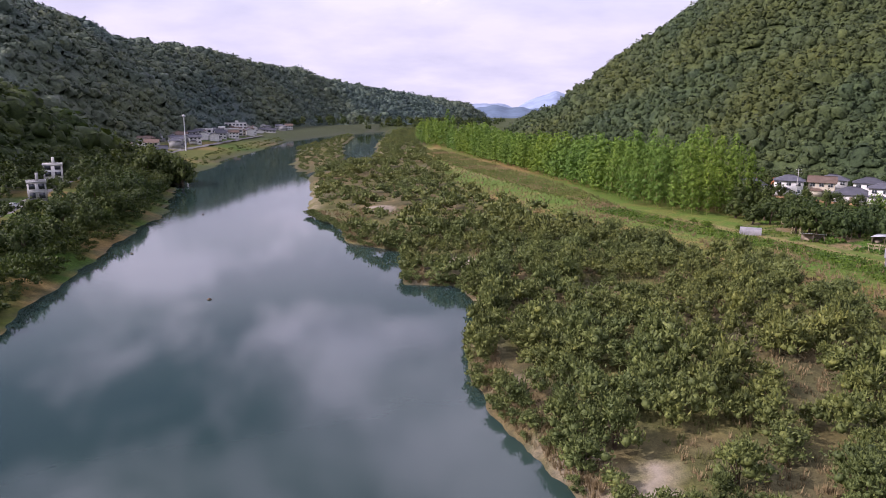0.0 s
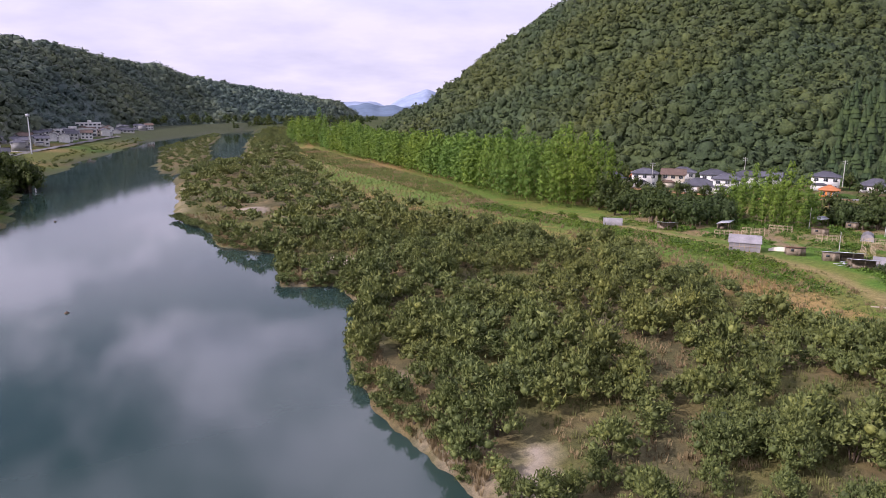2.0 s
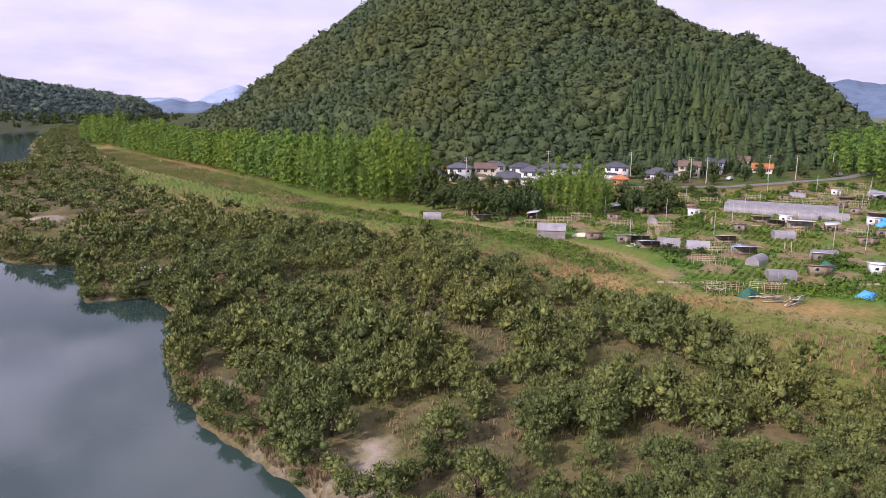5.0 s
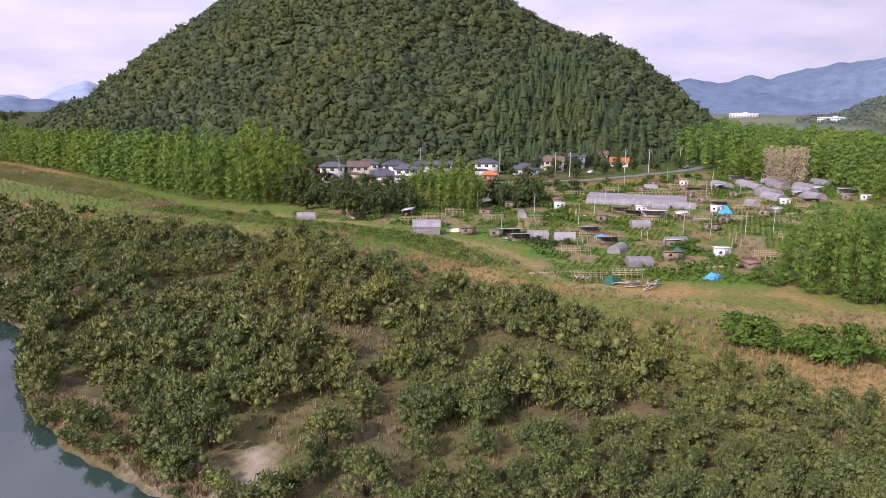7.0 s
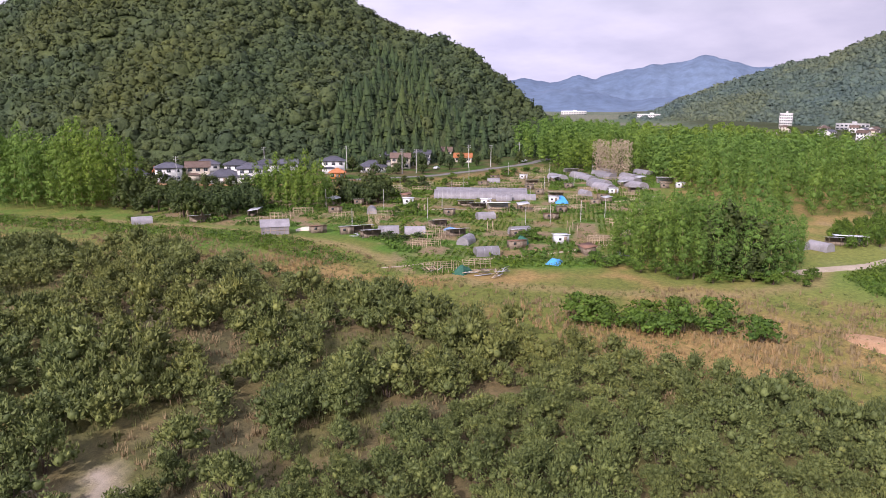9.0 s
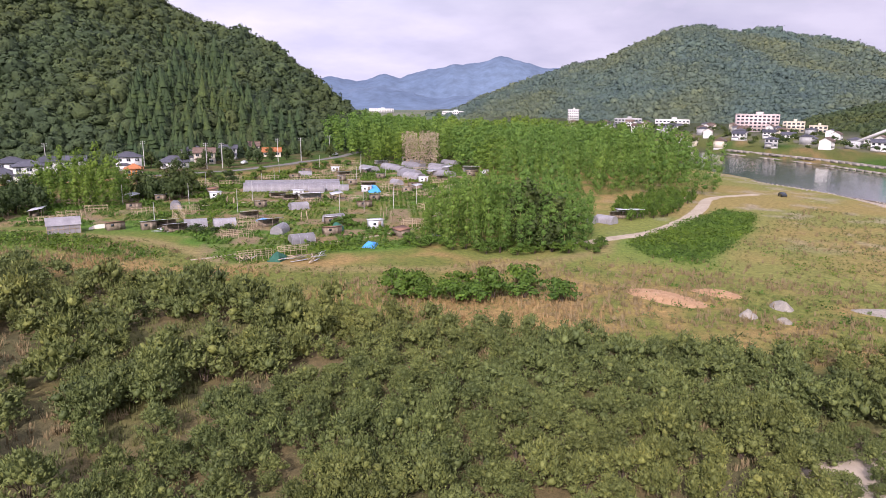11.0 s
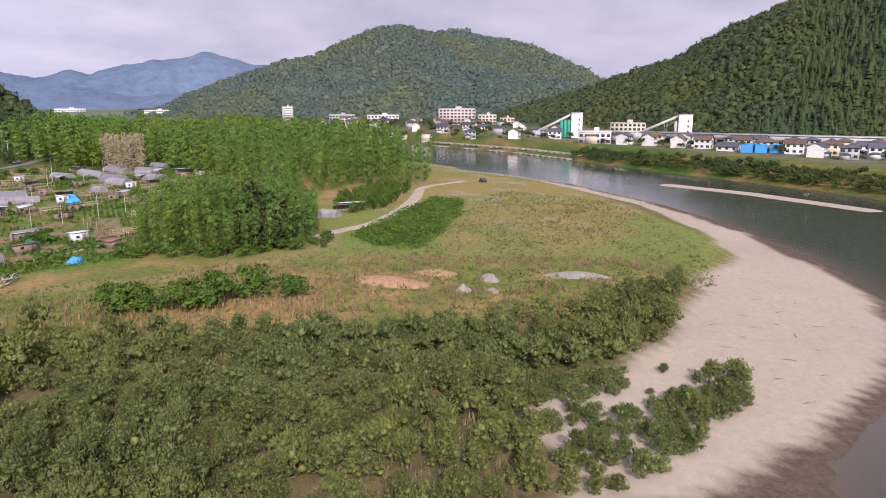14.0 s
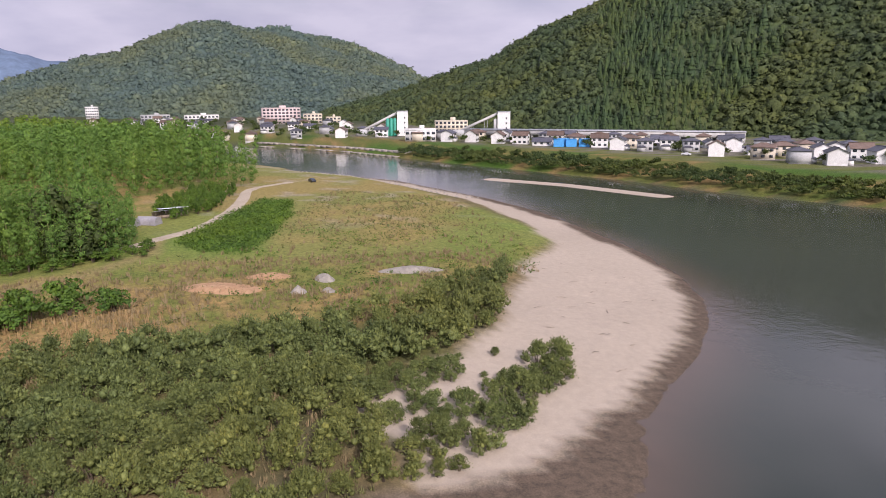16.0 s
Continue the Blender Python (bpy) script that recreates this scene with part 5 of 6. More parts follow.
dirt = surface("pale_dirt", (0.34, 0.28, 0.20), (0.46, 0.39, 0.29), 0.4, 0.95, vary=0)
wood_old = surface("weathered_wood", (0.16, 0.125, 0.09), (0.30, 0.245, 0.18), 1.5, 0.85, vary=0.25)
wood_pale = surface("pale_cut_wood", (0.40, 0.31, 0.20), (0.55, 0.44, 0.30), 1.5, 0.85, vary=0.2)
tin_roof = surface("galvanised_tin", (0.42, 0.43, 0.44), (0.58, 0.59, 0.60), 0.8, 0.5, 0.2, vary=0.25, spec=0.5)
rust_roof = surface("rusty_tin", (0.19, 0.10, 0.065), (0.30, 0.17, 0.11), 0.8, 0.7, vary=0.25)
white_tin = surface("white_painted_tin", (0.68, 0.69, 0.70), (0.80, 0.81, 0.82), 0.8, 0.5, vary=0.08)
blue_sheet = surface("blue_tarpaulin", (0.04, 0.27, 0.62), (0.08, 0.38, 0.75), 0.8, 0.5, vary=0.1, spec=0.5)
green_net = surface("dark_green_net", (0.02, 0.09, 0.06), (0.04, 0.14, 0.09), 2.0, 0.8, vary=0.2)
green_steel = surface("green_painted_steel", (0.03, 0.26, 0.18), (0.05, 0.33, 0.23), 0.8, 0.5, vary=0.1)
steel = surface("grey_steel", (0.30, 0.31, 0.32), (0.42, 0.43, 0.44), 2.0, 0.5, 0.4, vary=0.1)
poly_sheet = surface("weathered_plastic_sheet", (0.19, 0.18, 0.185), (0.31, 0.295, 0.30), 0.5, 0.4, vary=0.25, spec=0.5)
rubber = surface("black_rubber", (0.015, 0.015, 0.015), (0.03, 0.03, 0.03), 3.0, 0.9, vary=0)
car_white = surface("white_car_paint", (0.72, 0.72, 0.72), (0.80, 0.80, 0.80), 0.5, 0.25, vary=0, spec=0.6)
car_dark = surface("dark_car_paint", (0.02, 0.025, 0.03), (0.04, 0.045, 0.05), 0.5, 0.25, vary=0, spec=0.6)
gravel = surface("grey_gravel", (0.22, 0.20, 0.16), (0.36, 0.325, 0.27), 1.2, 0.95, vary=0.1)
ochre = surface("orange_clay_soil", (0.34, 0.20, 0.10), (0.46, 0.29, 0.16), 0.8, 0.95, vary=0.1)


def glass_mat():
    m, nt, b = base_mat("window_glass", 0.08, 0.0, 0.6)
    n = noise_node(nt, 0.7, 2, 0.5, "World")
    nt.links.new(ramp(nt, n.outputs["Fac"], [(0.35, (0.02, 0.025, 0.03)), (0.7, (0.07, 0.08, 0.09))]).outputs[0], b.inputs["Base Color"])
    return m


glass = glass_mat()


def windows(root, w, d, floors, fh, n_front, n_side, ww=1.5, wh=1.2, sill=0.9, door=True, far=False):
    """Window parts on the front and both ends, each with its frame and pane; far ones are one mesh each."""
    fr = boxes((ww + 0.16, 0.10, 0.08, 0, 0, -0.08), (ww + 0.16, 0.10, 0.08, 0, 0, wh), (0.08, 0.10, wh, -ww / 2 - 0.04, 0, 0), (0.08, 0.10, wh, ww / 2 + 0.04, 0, 0), (0.05, 0.09, wh, 0, 0, 0))
    fm = mesh_from("window", fr[0], fr[1], [white_tin])
    pn = box(ww, 0.05 if not far else 0.1, wh)
    pm = mesh_from("pane", pn[0], pn[1], [glass])

    def put(x, y, z, a):
        o = part("window", pm if far else fm, None, root)
        o.matrix_basis = pose(x, y, z, 0, 0, a)
        if not far:
            part("pane", pm, None, o)
    for k in range(floors):
        z = k * fh + sill
        for i in range(n_front):
            x = (i + 0.5) / n_front * w - w / 2
            if not (door and k == 0 and i == n_front // 2):
                put(x, -d / 2 - 0.03, z, 0)
        for i in range(n_side):
            y = (i + 0.5) / n_side * d - d / 2
            put(w / 2 + 0.03, y, z, 90)
            if not far:
                put(-w / 2 - 0.03, y, z, -90)
    if door:
        part("door", box(1.1, 0.12, 2.05, (n_front // 2 + 0.5) / n_front * w - w / 2, -d / 2 - 0.04, 0.02), wood_old, root)


def house(label, w, d, floors, wall, roof_m, kind="hip", rise=1.7, lean=True, n_front=3, far=False):
    """A dwelling with walls, tiled roof, ridge, windows and a lower wing."""
    root = tagged(new("house"), label, "house", "village houses")
    h = floors * 2.75
    if kind == "gable":
        part("wall", gable_wall(w, d, h, rise), wall, root)
        part("roof", gable_roof(w, d, rise, 0.6, h + 0.03), roof_m, root)
    else:
        part("wall", box(w, d, h), wall, root)
        part("roof", hip_roof(w, d, rise, 0.65, h), roof_m, root)
    part("ridge", box(max(w - d, 1.2) if kind == "hip" else w + 1.0, 0.3, 0.2, 0, 0, h + rise - 0.02), roof_m, root)
    part("foundation", box(w + 0.2, d + 0.2, 1.6, 0, 0, -1.55), concrete, root)
    if lean:
        lw = w * 0.5
        part("wing", box(lw, 2.2, 2.4, -w * 0.2, -d / 2 - 1.1), wall, root)
        v, f = hip_roof(lw, 2.2, 0.7, 0.4, 2.4)
        part("wing_roof", (v + np.array([-w * 0.2, -d / 2 - 1.1, 0]), f), roof_m, root)
    windows(root, w, d, floors, 2.75, n_front, 1 if far else 2, door=not far, far=far)
    return root


def shed(label, w, d, h, wall, roof_m, slope=0.35, open_front=False):
    """A small garden hut with a slanting sheet roof."""
    root = tagged(new("garden_shed"), label, "shed", "allotment sheds")
    t = 0.06
    if open_front:
        for x, y, hh in ((-w / 2, -d / 2, h), (w / 2, -d / 2, h), (0, -d / 2, h), (-w / 2, d / 2, h - slope), (w / 2, d / 2, h - slope)):
            part("post", box(0.1, 0.1, hh + 0.3, x, y, -0.3), wood_old, root)
        part("back_wall", box(w, 0.05, h - slope - 0.1, 0, d / 2), wall, root)
        part("bench", box(w * 0.7, d * 0.4, 0.8, 0, d * 0.2), wood_old, root)
    else:
        v, f = box(w, d, h)
        v = v.copy()
        v[6:8, 2] -= slope
        part("wall", (v, f), wall, root)
        part("door", box(0.8, 0.06, min(1.8, h - 0.3), w * 0.2, -d / 2 - 0.03, 0.05), wood_old, root)
        part("window", box(0.7, 0.06, 0.6, -w * 0.22, -d / 2 - 0.03, 1.0), glass, root)
        part("foundation", box(w, d, 0.8, 0, 0, -0.79), wood_old, root)
    W, D = w / 2 + 0.3, d / 2 + 0.35
    k = slope / d
    v = np.array([(-W, -D, h + 0.03 + k * 0.35), (W, -D, h + 0.03 + k * 0.35), (W, D, h + 0.03 - slope - k * 0.35), (-W, D, h + 0.03 - slope - k * 0.35)])
    v = np.concatenate([v, v + np.array([0, 0, t])])
    part("roof", (v, box(1, 1, 1)[1]), roof_m, root)
    return root


def polytunnel(label, w, length, h, cover):
    """A hooped plastic greenhouse along x, with hoops, end walls and a door."""
    root = tagged(new("polytunnel"), label, "greenhouse", "allotment greenhouses")
    n = 12
    ang = np.linspace(0, math.pi, n + 1)
    prof = np.stack([-np.cos(ang) * w / 2, np.sin(ang) ** 0.75 * h], 1)
    xs = np.linspace(-length / 2, length / 2, max(3, int(length / 1.6)) + 1)
    v = np.array([(x, p[0], p[1] - 0.03 * abs(math.sin(3 * i)) * (0 < i < len(xs) - 1)) for i, x in enumerate(xs) for p in prof])
    m = n + 1
    f = [(i * m + j, i * m + j + 1, (i + 1) * m + j + 1, (i + 1) * m + j) for i in range(len(xs) - 1) for j in range(n)]
    part("cover", (v, np.array(f)), cover, root)
    for s in (-1, 1):
        e = [(s * length / 2, p[0], p[1]) for p in prof]
        part("end_wall", (np.array(e), [tuple(range(m))]), cover, root)
    part("door", box(0.06, 0.9, min(1.8, h * 0.85), length / 2 + 0.04, 0, 0), wood_old, root)
    for x in xs[:: max(1, len(xs) // 12)]:
        pts = [(x, p[0] * 1.015, p[1] * 1.015) for p in prof]
        vs, fs = [], []
        for q in pts:
            vs += [(q[0] - 0.03, q[1], q[2]), (q[0] + 0.03, q[1], q[2])]
        fs = [(2 * i, 2 * i + 1, 2 * i + 3, 2 * i + 2) for i in range(len(pts) - 1)]
        part("hoop", (np.array(vs), fs), steel, root)
    return root


def greenhouse(label, w, d, h, rise):
    """A gabled greenhouse with a frame and panes."""
    root = tagged(new("greenhouse"), label, "greenhouse", "allotment greenhouses")
    part("wall", gable_wall(w, d, h, rise), poly_sheet, root)
    part("roof", gable_roof(w, d, rise, 0.25, h + 0.03, 0.08), poly_sheet, root)
    for i in range(7):
        part("post", box(0.07, 0.07, h, -w / 2 + w * i / 6, -d / 2 - 0.04), wood_pale, root)
    for y in (-d / 4, 0, d / 4):
        part("post", box(0.07, 0.07, h + rise * 0.5, w / 2 + 0.04, y), wood_pale, root)
    part("rail", box(w, 0.06, 0.08, 0, -d / 2 - 0.05, h * 0.5), wood_pale, root)
    return root


def ground_at(x, y):
    return float(height(np.array([x]), np.array([y]))[0])


def place(root, x, y, turn=0.0, z=None, s=1.0):
    """Put a thing on the ground at x, y."""
    zz = ground_at(x, y) if z is None else z
    m = pose(x, y, zz, 0, 0, turn)
    root.matrix_basis = m
    return root


def ribbon(name, pts, width, mat, label, lift=0.05, step=3.0, category="road"):
    """A strip of road that follows the ground."""
    p = np.array(pts, float)
    seg = np.hypot(*np.diff(p, axis=0).T)
    s = np.concatenate([[0], np.cumsum(seg)])
    q = np.arange(0, s[-1], step)
    x, y = np.interp(q, s, p[:, 0]), np.interp(q, s, p[:, 1])
    for _ in range(3):
        x[1:-1] = (x[:-2] + x[1:-1] * 2 + x[2:]) / 4
        y[1:-1] = (y[:-2] + y[1:-1] * 2 + y[2:]) / 4
    dx, dy = np.gradient(x), np.gradient(y)
    n = np.hypot(dx, dy)
    nx, ny = -dy / n, dx / n
    wid = width * (0.85 + 0.3 * vnoise(x * 3, y * 3, 9)) / 2
    rows = []
    for k in (-1, -0.33, 0.33, 1):
        X, Y = x + nx * wid * k, y + ny * wid * k
        rows.append(np.stack([X, Y, np.maximum(height(X, Y), height(x, y) - 0.1) + lift - (0.12 if abs(k) == 1 else 0)], -1))
    v = np.concatenate(rows)
    m = len(x)
    f = np.array([(j * m + i, j * m + i + 1, (j + 1) * m + i + 1, (j + 1) * m + i) for j in range(3) for i in range(m - 1)])
    me = mesh_from(name, v, f, [mat], smooth=True)
    return tagged(new(name, me), label, category, kind="structure")


ribbon("road", [(70, 318)] + ROAD_N[1:], 5.0, asphalt, "narrow asphalt road in front of the hamlet", 0.12)
ribbon("path", [(150, 40), (160, 35), (170, 28), (185, 24), (202, 21), (225, 20), (247, 21), (262, 14), (272, 4)], 4.2, dirt, "pale dirt path curving round the bamboo", 0.10)
ribbon("path", [(98, 105), (112, 98), (126, 90), (140, 84), (156, 80)], 1.6, dirt, "narrow earth path between allotments", 0.06)
ribbon("path", [(150, 160), (170, 148), (190, 128), (215, 118), (250, 112)], 1.6, dirt, "narrow earth path between allotments", 0.06)
ribbon("road", [(-116, 130), (-122, 180), (-130, 215), (-146, 262), (-160, 320), (-172, 400), (-182, 500), (-190, 740)], 4.5, asphalt, "riverside road above the bank", 0.12)

# ------------------------------------------------------------------ hamlet below the hill
H1 = house("white two-storey house with a dark tiled roof", 10, 7, 2, white_wall, slate_roof, "hip", 1.9)
H2 = house("single-storey house with a broad dark hip roof", 12, 8, 1, white_wall, slate_roof, "hip", 2.5, False)
H3 = house("cream two-storey house with a brown gable roof", 9, 7, 2, cream_wall, brown_roof, "gable", 1.8)
H4 = house("white house with an orange tiled roof", 9, 6.5, 1, cream_wall, red_roof, "gable", 1.8, False)
H5 = house("grey two-storey house with a low dark roof", 8, 7, 2, grey_wall, slate_roof, "gable", 1.4, False)
H6 = house("bright orange hut with a red-brown roof", 6, 5, 1, orange_wall, red_roof, "hip", 1.6, False)


def settle(proto, spots):
    first = True
    for x, y, a in spots:
        if first:
            place(proto, x, y, a)
            first = False
        else:
            copy_thing(proto, pose(x, y, ground_at(x, y), 0, 0, a))


settle(H1, [(133, 266, -28), (159, 258, -32), (154, 240, -34), (169, 251, -30), (152, 270, -30), (201, 246, -40), (243, 252, -52)])
settle(H2, [(123, 277, -26), (146, 246, -34), (255, 245, -50), (216, 236, -45)])
settle(H3, [(144, 263, -30), (285, 254, -52), (236, 238, -48)])
settle(H4, [(132, 284, -28), (285, 240, -52)])
settle(H5, [(179, 250, -36), (262, 248, -50)])
settle(H6, [(185, 224, -42)])


def car(label, paint):
    root = tagged(new("car"), label, "car", "parked cars")
    prof = [(-2.1, 0.35), (-2.15, 0.75), (-1.95, 0.95), (-1.2, 1.05), (-0.7, 1.45), (0.9, 1.48), (1.55, 1.0), (2.1, 0.85), (2.15, 0.4)]
    m = len(prof)
    v = np.array([(x, s * (0.85 if z < 1.2 else 0.7), z) for s in (-1, 1) for x, z in prof])
    f = [tuple(range(m - 1, -1, -1)), tuple(range(m, 2 * m))] + [(i, (i + 1) % m, m + (i + 1) % m, m + i) for i in range(m)]
    part("body", (v, f), paint, root)
    for s in (-1, 1):
        part("window", box(1.9, 0.03, 0.34, 0.1, s * 0.79, 1.06), glass, root)
        for x in (-1.3, 1.3):
            a = np.arange(12) / 12 * 6.283
            vv = np.array([(x + math.cos(t) * 0.32, s * 0.82 + k, 0.32 + math.sin(t) * 0.32) for k in (-0.1, 0.1) for t in a])
            ff = [tuple(range(11, -1, -1)), tuple(range(12, 24))] + [(i, (i + 1) % 12, 12 + (i + 1) % 12, 12 + i) for i in range(12)]
            part("wheel", (vv, ff), rubber, root)
    v, f = box(0.05, 1.3, 0.36, -1.0, 0, 1.06)
    part("windscreen", (v, f), glass, root)
    return root


place(car("dark car parked on the far meadow", car_dark), 268, -2, 20)
c_w = place(car("white car parked beside a village road", car_white), 150, 251, 60)
for x, y, a in ((-128, 205, 80), (-134, 228, 70), (243, 221, 20), (308, 216, 15), (300, -178, 40)):
    copy_thing(c_w, pose(x, y, ground_at(x, y) + 0.12, 0, 0, a))


def pole(label, h, arms=2):
    """A tapered utility pole with cross arms and insulators."""
    root = tagged(new("utility_pole"), label, "utility pole", "utility poles")
    part("mast", tube([(0, 0, -0.5), (0, 0, h)], [0.19, 0.11], 8), concrete, root)
    for k in range(arms):
        z = h - 0.5 - 0.9 * k
        part("crossarm", box(2.0, 0.1, 0.1, 0, 0.14, z), steel, root)
        for x in (-0.85, 0, 0.85):
            part("insulator", box(0.1, 0.1, 0.22, x, 0.14, z + 0.1), white_tin, root)
    return root


POLES = [(182, 272), (214, 252), (219, 220), (224, 216), (262, 217), (272, 211), (191, 166), (121, 141), (300, 214), (128, 250), (96, 262)]
p0 = place(pole("grey concrete utility pole beside the road", 11), *POLES[0], -30)
for x, y in POLES[1:6] + POLES[8:]:
    copy_thing(p0, pose(x, y, ground_at(x, y), 0, 0, -40))


g0 = tagged(new("garden_post"), "thin grey post standing among the plots", "post", "garden posts")
part("mast", tube([(0, 0, -0.4), (0, 0, 6.5)], [0.09, 0.06], 6), concrete, g0)
place(g0, 121, 141)
for x, y in ((191, 166), (170, 152), (205, 172), (150, 140), (182, 184), (228, 150)):
    copy_thing(g0, pose(x, y, ground_at(x, y)))


def wire(a, b, h=10.4):
    za, zb = ground_at(*a) + h, ground_at(*b) + h
    t = np.linspace(0, 1, 9)
    pts = np.stack([a[0] + (b[0] - a[0]) * t, a[1] + (b[1] - a[1]) * t, za + (zb - za) * t - 1.2 * 4 * t * (1 - t)], 1)
    vs = np.concatenate([pts + np.array([0, 0, 0.025]), pts - np.array([0, 0.03, 0.02]), pts + np.array([0.03, 0, -0.02])])
    m = 9
    f = np.array([(j * m + i, j * m + i + 1, ((j + 1) % 3) * m + i + 1, ((j + 1) % 3) * m + i) for j in range(3) for i in range(m - 1)])
    tagged(new("power_line", mesh_from("power_line", vs, f, [rubber])), "thin dark power line between utility poles", "power line", "power lines")


for a, b in ((10, 9), (9, 0), (0, 1), (1, 3), (3, 4), (4, 5), (5, 8)):
    wire(POLES[a], POLES[b])

# guard fence along the hamlet's road and its low orange wall
rail = tagged(new("guard_rail"), "low ochre roadside wall below the hamlet", "wall", "roadside walls")
for i in range(3):
    a, b = np.array(ROAD_N[1 + i], float), np.array(ROAD_N[2 + i], float)
    mid, dlt = (a + b) / 2, b - a
    nrm = np.array([dlt[1], -dlt[0]]) / np.hypot(*dlt)
    mid = mid + nrm * 3.4
    o = part("panel", box(float(np.hypot(*dlt)), 0.3, 1.5, 0, 0, -0.9), ochre, rail)
    o.matrix_basis = pose(mid[0], mid[1], ground_at(*mid), 0, 0, math.degrees(math.atan2(dlt[1], dlt[0])))

# ------------------------------------------------------------------ allotments
T1 = polytunnel("grey plastic polytunnel among vegetable plots", 5.0, 11, 2.6, poly_sheet)
place(T1, 258, 143, 62)
for x, y, a in ((265, 146, 62), (252, 137, 62), (277, 160, 62), (285, 168, 62), (292, 158, 62), (300, 165, 62), (268, 131, 62), (284, 142, 62), (296, 148, 62), (318, 152, 62), (310, 168, 62), (272, 172, 62)):
    copy_thing(T1, pose(x, y, ground_at(x, y), 0, 0, a))
T2 = polytunnel("long grey polytunnel with weathered plastic cover", 6.5, 34, 3.0, poly_sheet)
place(T2, 198, 158, -52)
copy_thing(T2, pose(203.5, 162, ground_at(203, 162), 0, 0, -52))
T3 = polytunnel("small grey garden polytunnel with hoops", 3.2, 5.5, 2.1, poly_sheet)
place(T3, 123, 96, -32)
for x, y, a in ((130, 108, 20), (130, 126, -40), (126, 132, -40), (88, 195, -20), (199, 148, -52), (207, 143, -52), (232, 134, 60), (181, 45, 68), (183, 40, 68), (150, 106, -30), (163, 128, -30)):
    copy_thing(T3, pose(x, y, ground_at(x, y), 0, 0, a))
place(greenhouse("gabled greenhouse with dusty panes and pale posts", 7.2, 5.2, 2.3, 1.5), 105, 154, -33)
S1 = shed("small weathered shed with a pale tin roof", 3.2, 2.4, 2.2, wood_old, tin_roof)
settle(S1, [(146, 104, -35), (160, 140, -30), (212, 118, -50), (156, 178, -35), (232, 160, -40), (246, 150, -40), (118, 140, -30), (276, 122, -50), (222, 148, -50), (190, 118, -40)])
S2 = shed("small white garden hut with a flat roof", 3.4, 2.6, 2.3, white_tin, white_tin, 0.15)
settle(S2, [(147, 91, -35), (168, 166, -35), (207, 132, -50), (243, 128, -50), (262, 184, -50), (186, 146, -45), (282, 118, -50)])
S3 = shed("low brown hut with a rusty tin roof", 4.2, 2.6, 2.0, wood_old, rust_roof)
settle(S3, [(176, 113, -40), (114, 147, -25), (135, 96, -35), (139, 170, -35), (206, 178, -45), (228, 124, -50)])
S4 = shed("open lean-to on posts with a tin roof", 5.5, 3.0, 2.3, wood_old, tin_roof, 0.5, True)
settle(S4, [(100, 184, -25), (122, 138, -30), (119, 131, -30), (177, 142, -40), (142, 128, -30), (192, 38, -60), (136, 116, -30), (254, 124, -50), (218, 138, -50), (246, 168, -45), (296, 132, -60)])
S5 = shed("open shelter with a white sheet roof", 7, 3.4, 2.6, grey_wall, white_tin, 0.3, True)
settle(S5, [(180, 136, -45), (290, 128, -60), (194, 36, -65), (300, 182, -50)])


def tarp(label, w, d, h, mat, seed):
    """A crumpled sheet over a heap."""
    n = 13
    u = np.linspace(-1, 1, n)
    X, Y = np.meshgrid(u, u)
    Z = h * np.clip(1 - np.maximum(abs(X), abs(Y)) ** 2.2, 0, 1) * (0.75 + 0.5 * fnoise(X * 5 + seed * 9, Y * 5, 2.5, 2))
    wob = 1 + 0.16 * (fnoise(X * 4 + seed * 3, Y * 4 + 7, 2, 2) - 0.5)
    v = np.stack([X * w / 2 * wob, Y * d / 2 * wob, Z - 0.04 * (Z <= 0.001)], -1).reshape(-1, 3)
    ob = new("tarpaulin", mesh_from("tarpaulin", v, grid_faces(n, n), [mat]))
    return tagged(ob, label, "tarpaulin", "tarpaulins")


place(tarp("bright blue tarpaulin over a heap", 5.0, 3.2, 1.0, blue_sheet, 1), 127, 80, 20)
place(tarp("blue tarpaulin over a frame by the greenhouses", 8, 5, 2.2, blue_sheet, 2), 210, 131, 40)
place(tarp("blue tarpaulin on the ground among plots", 3.5, 3, 0.7, blue_sheet, 3), 141, 123, 10)
place(tarp("grey sheet laid on the grass", 5, 3, 0.15, poly_sheet, 4), 146, 73, 30)
place(tarp("grey-green sheet over a wood pile", 4, 3, 1.6, green_net, 5), 106, 89, 10)
place(tarp("dark green net over a vegetable frame", 4, 3.5, 2.0, green_net, 6), 140, 98, 25)
place(tarp("pale yellow plastic sheet beside a plot", 6, 2.5, 0.8, cream_wall, 7), 114, 152, -30)


def trellis(label, w, d, h, n, seed):
    """A loose frame of poles tied together for climbing plants."""
    r = np.random.default_rng(seed)
    root = tagged(new("trellis"), label, "trellis", "bean trellises")
    for i in range(n):
        for y in (-d / 2, d / 2):
            part("pole", tube([(-w / 2 + w * i / (n - 1) + r.normal(0, 0.1), y, -0.2), (-w / 2 + w * i / (n - 1) + r.normal(0, 0.15), y * 0.85, h * r.uniform(0.85, 1.15))], [0.05, 0.04], 4), wood_pale, root)
    for y in (-d / 2, d / 2):
        for z in (0.5, 0.92):
            part("crossbar", box(w, 0.07, 0.07, 0, y * 0.95, h * z), wood_pale, root)
    return root


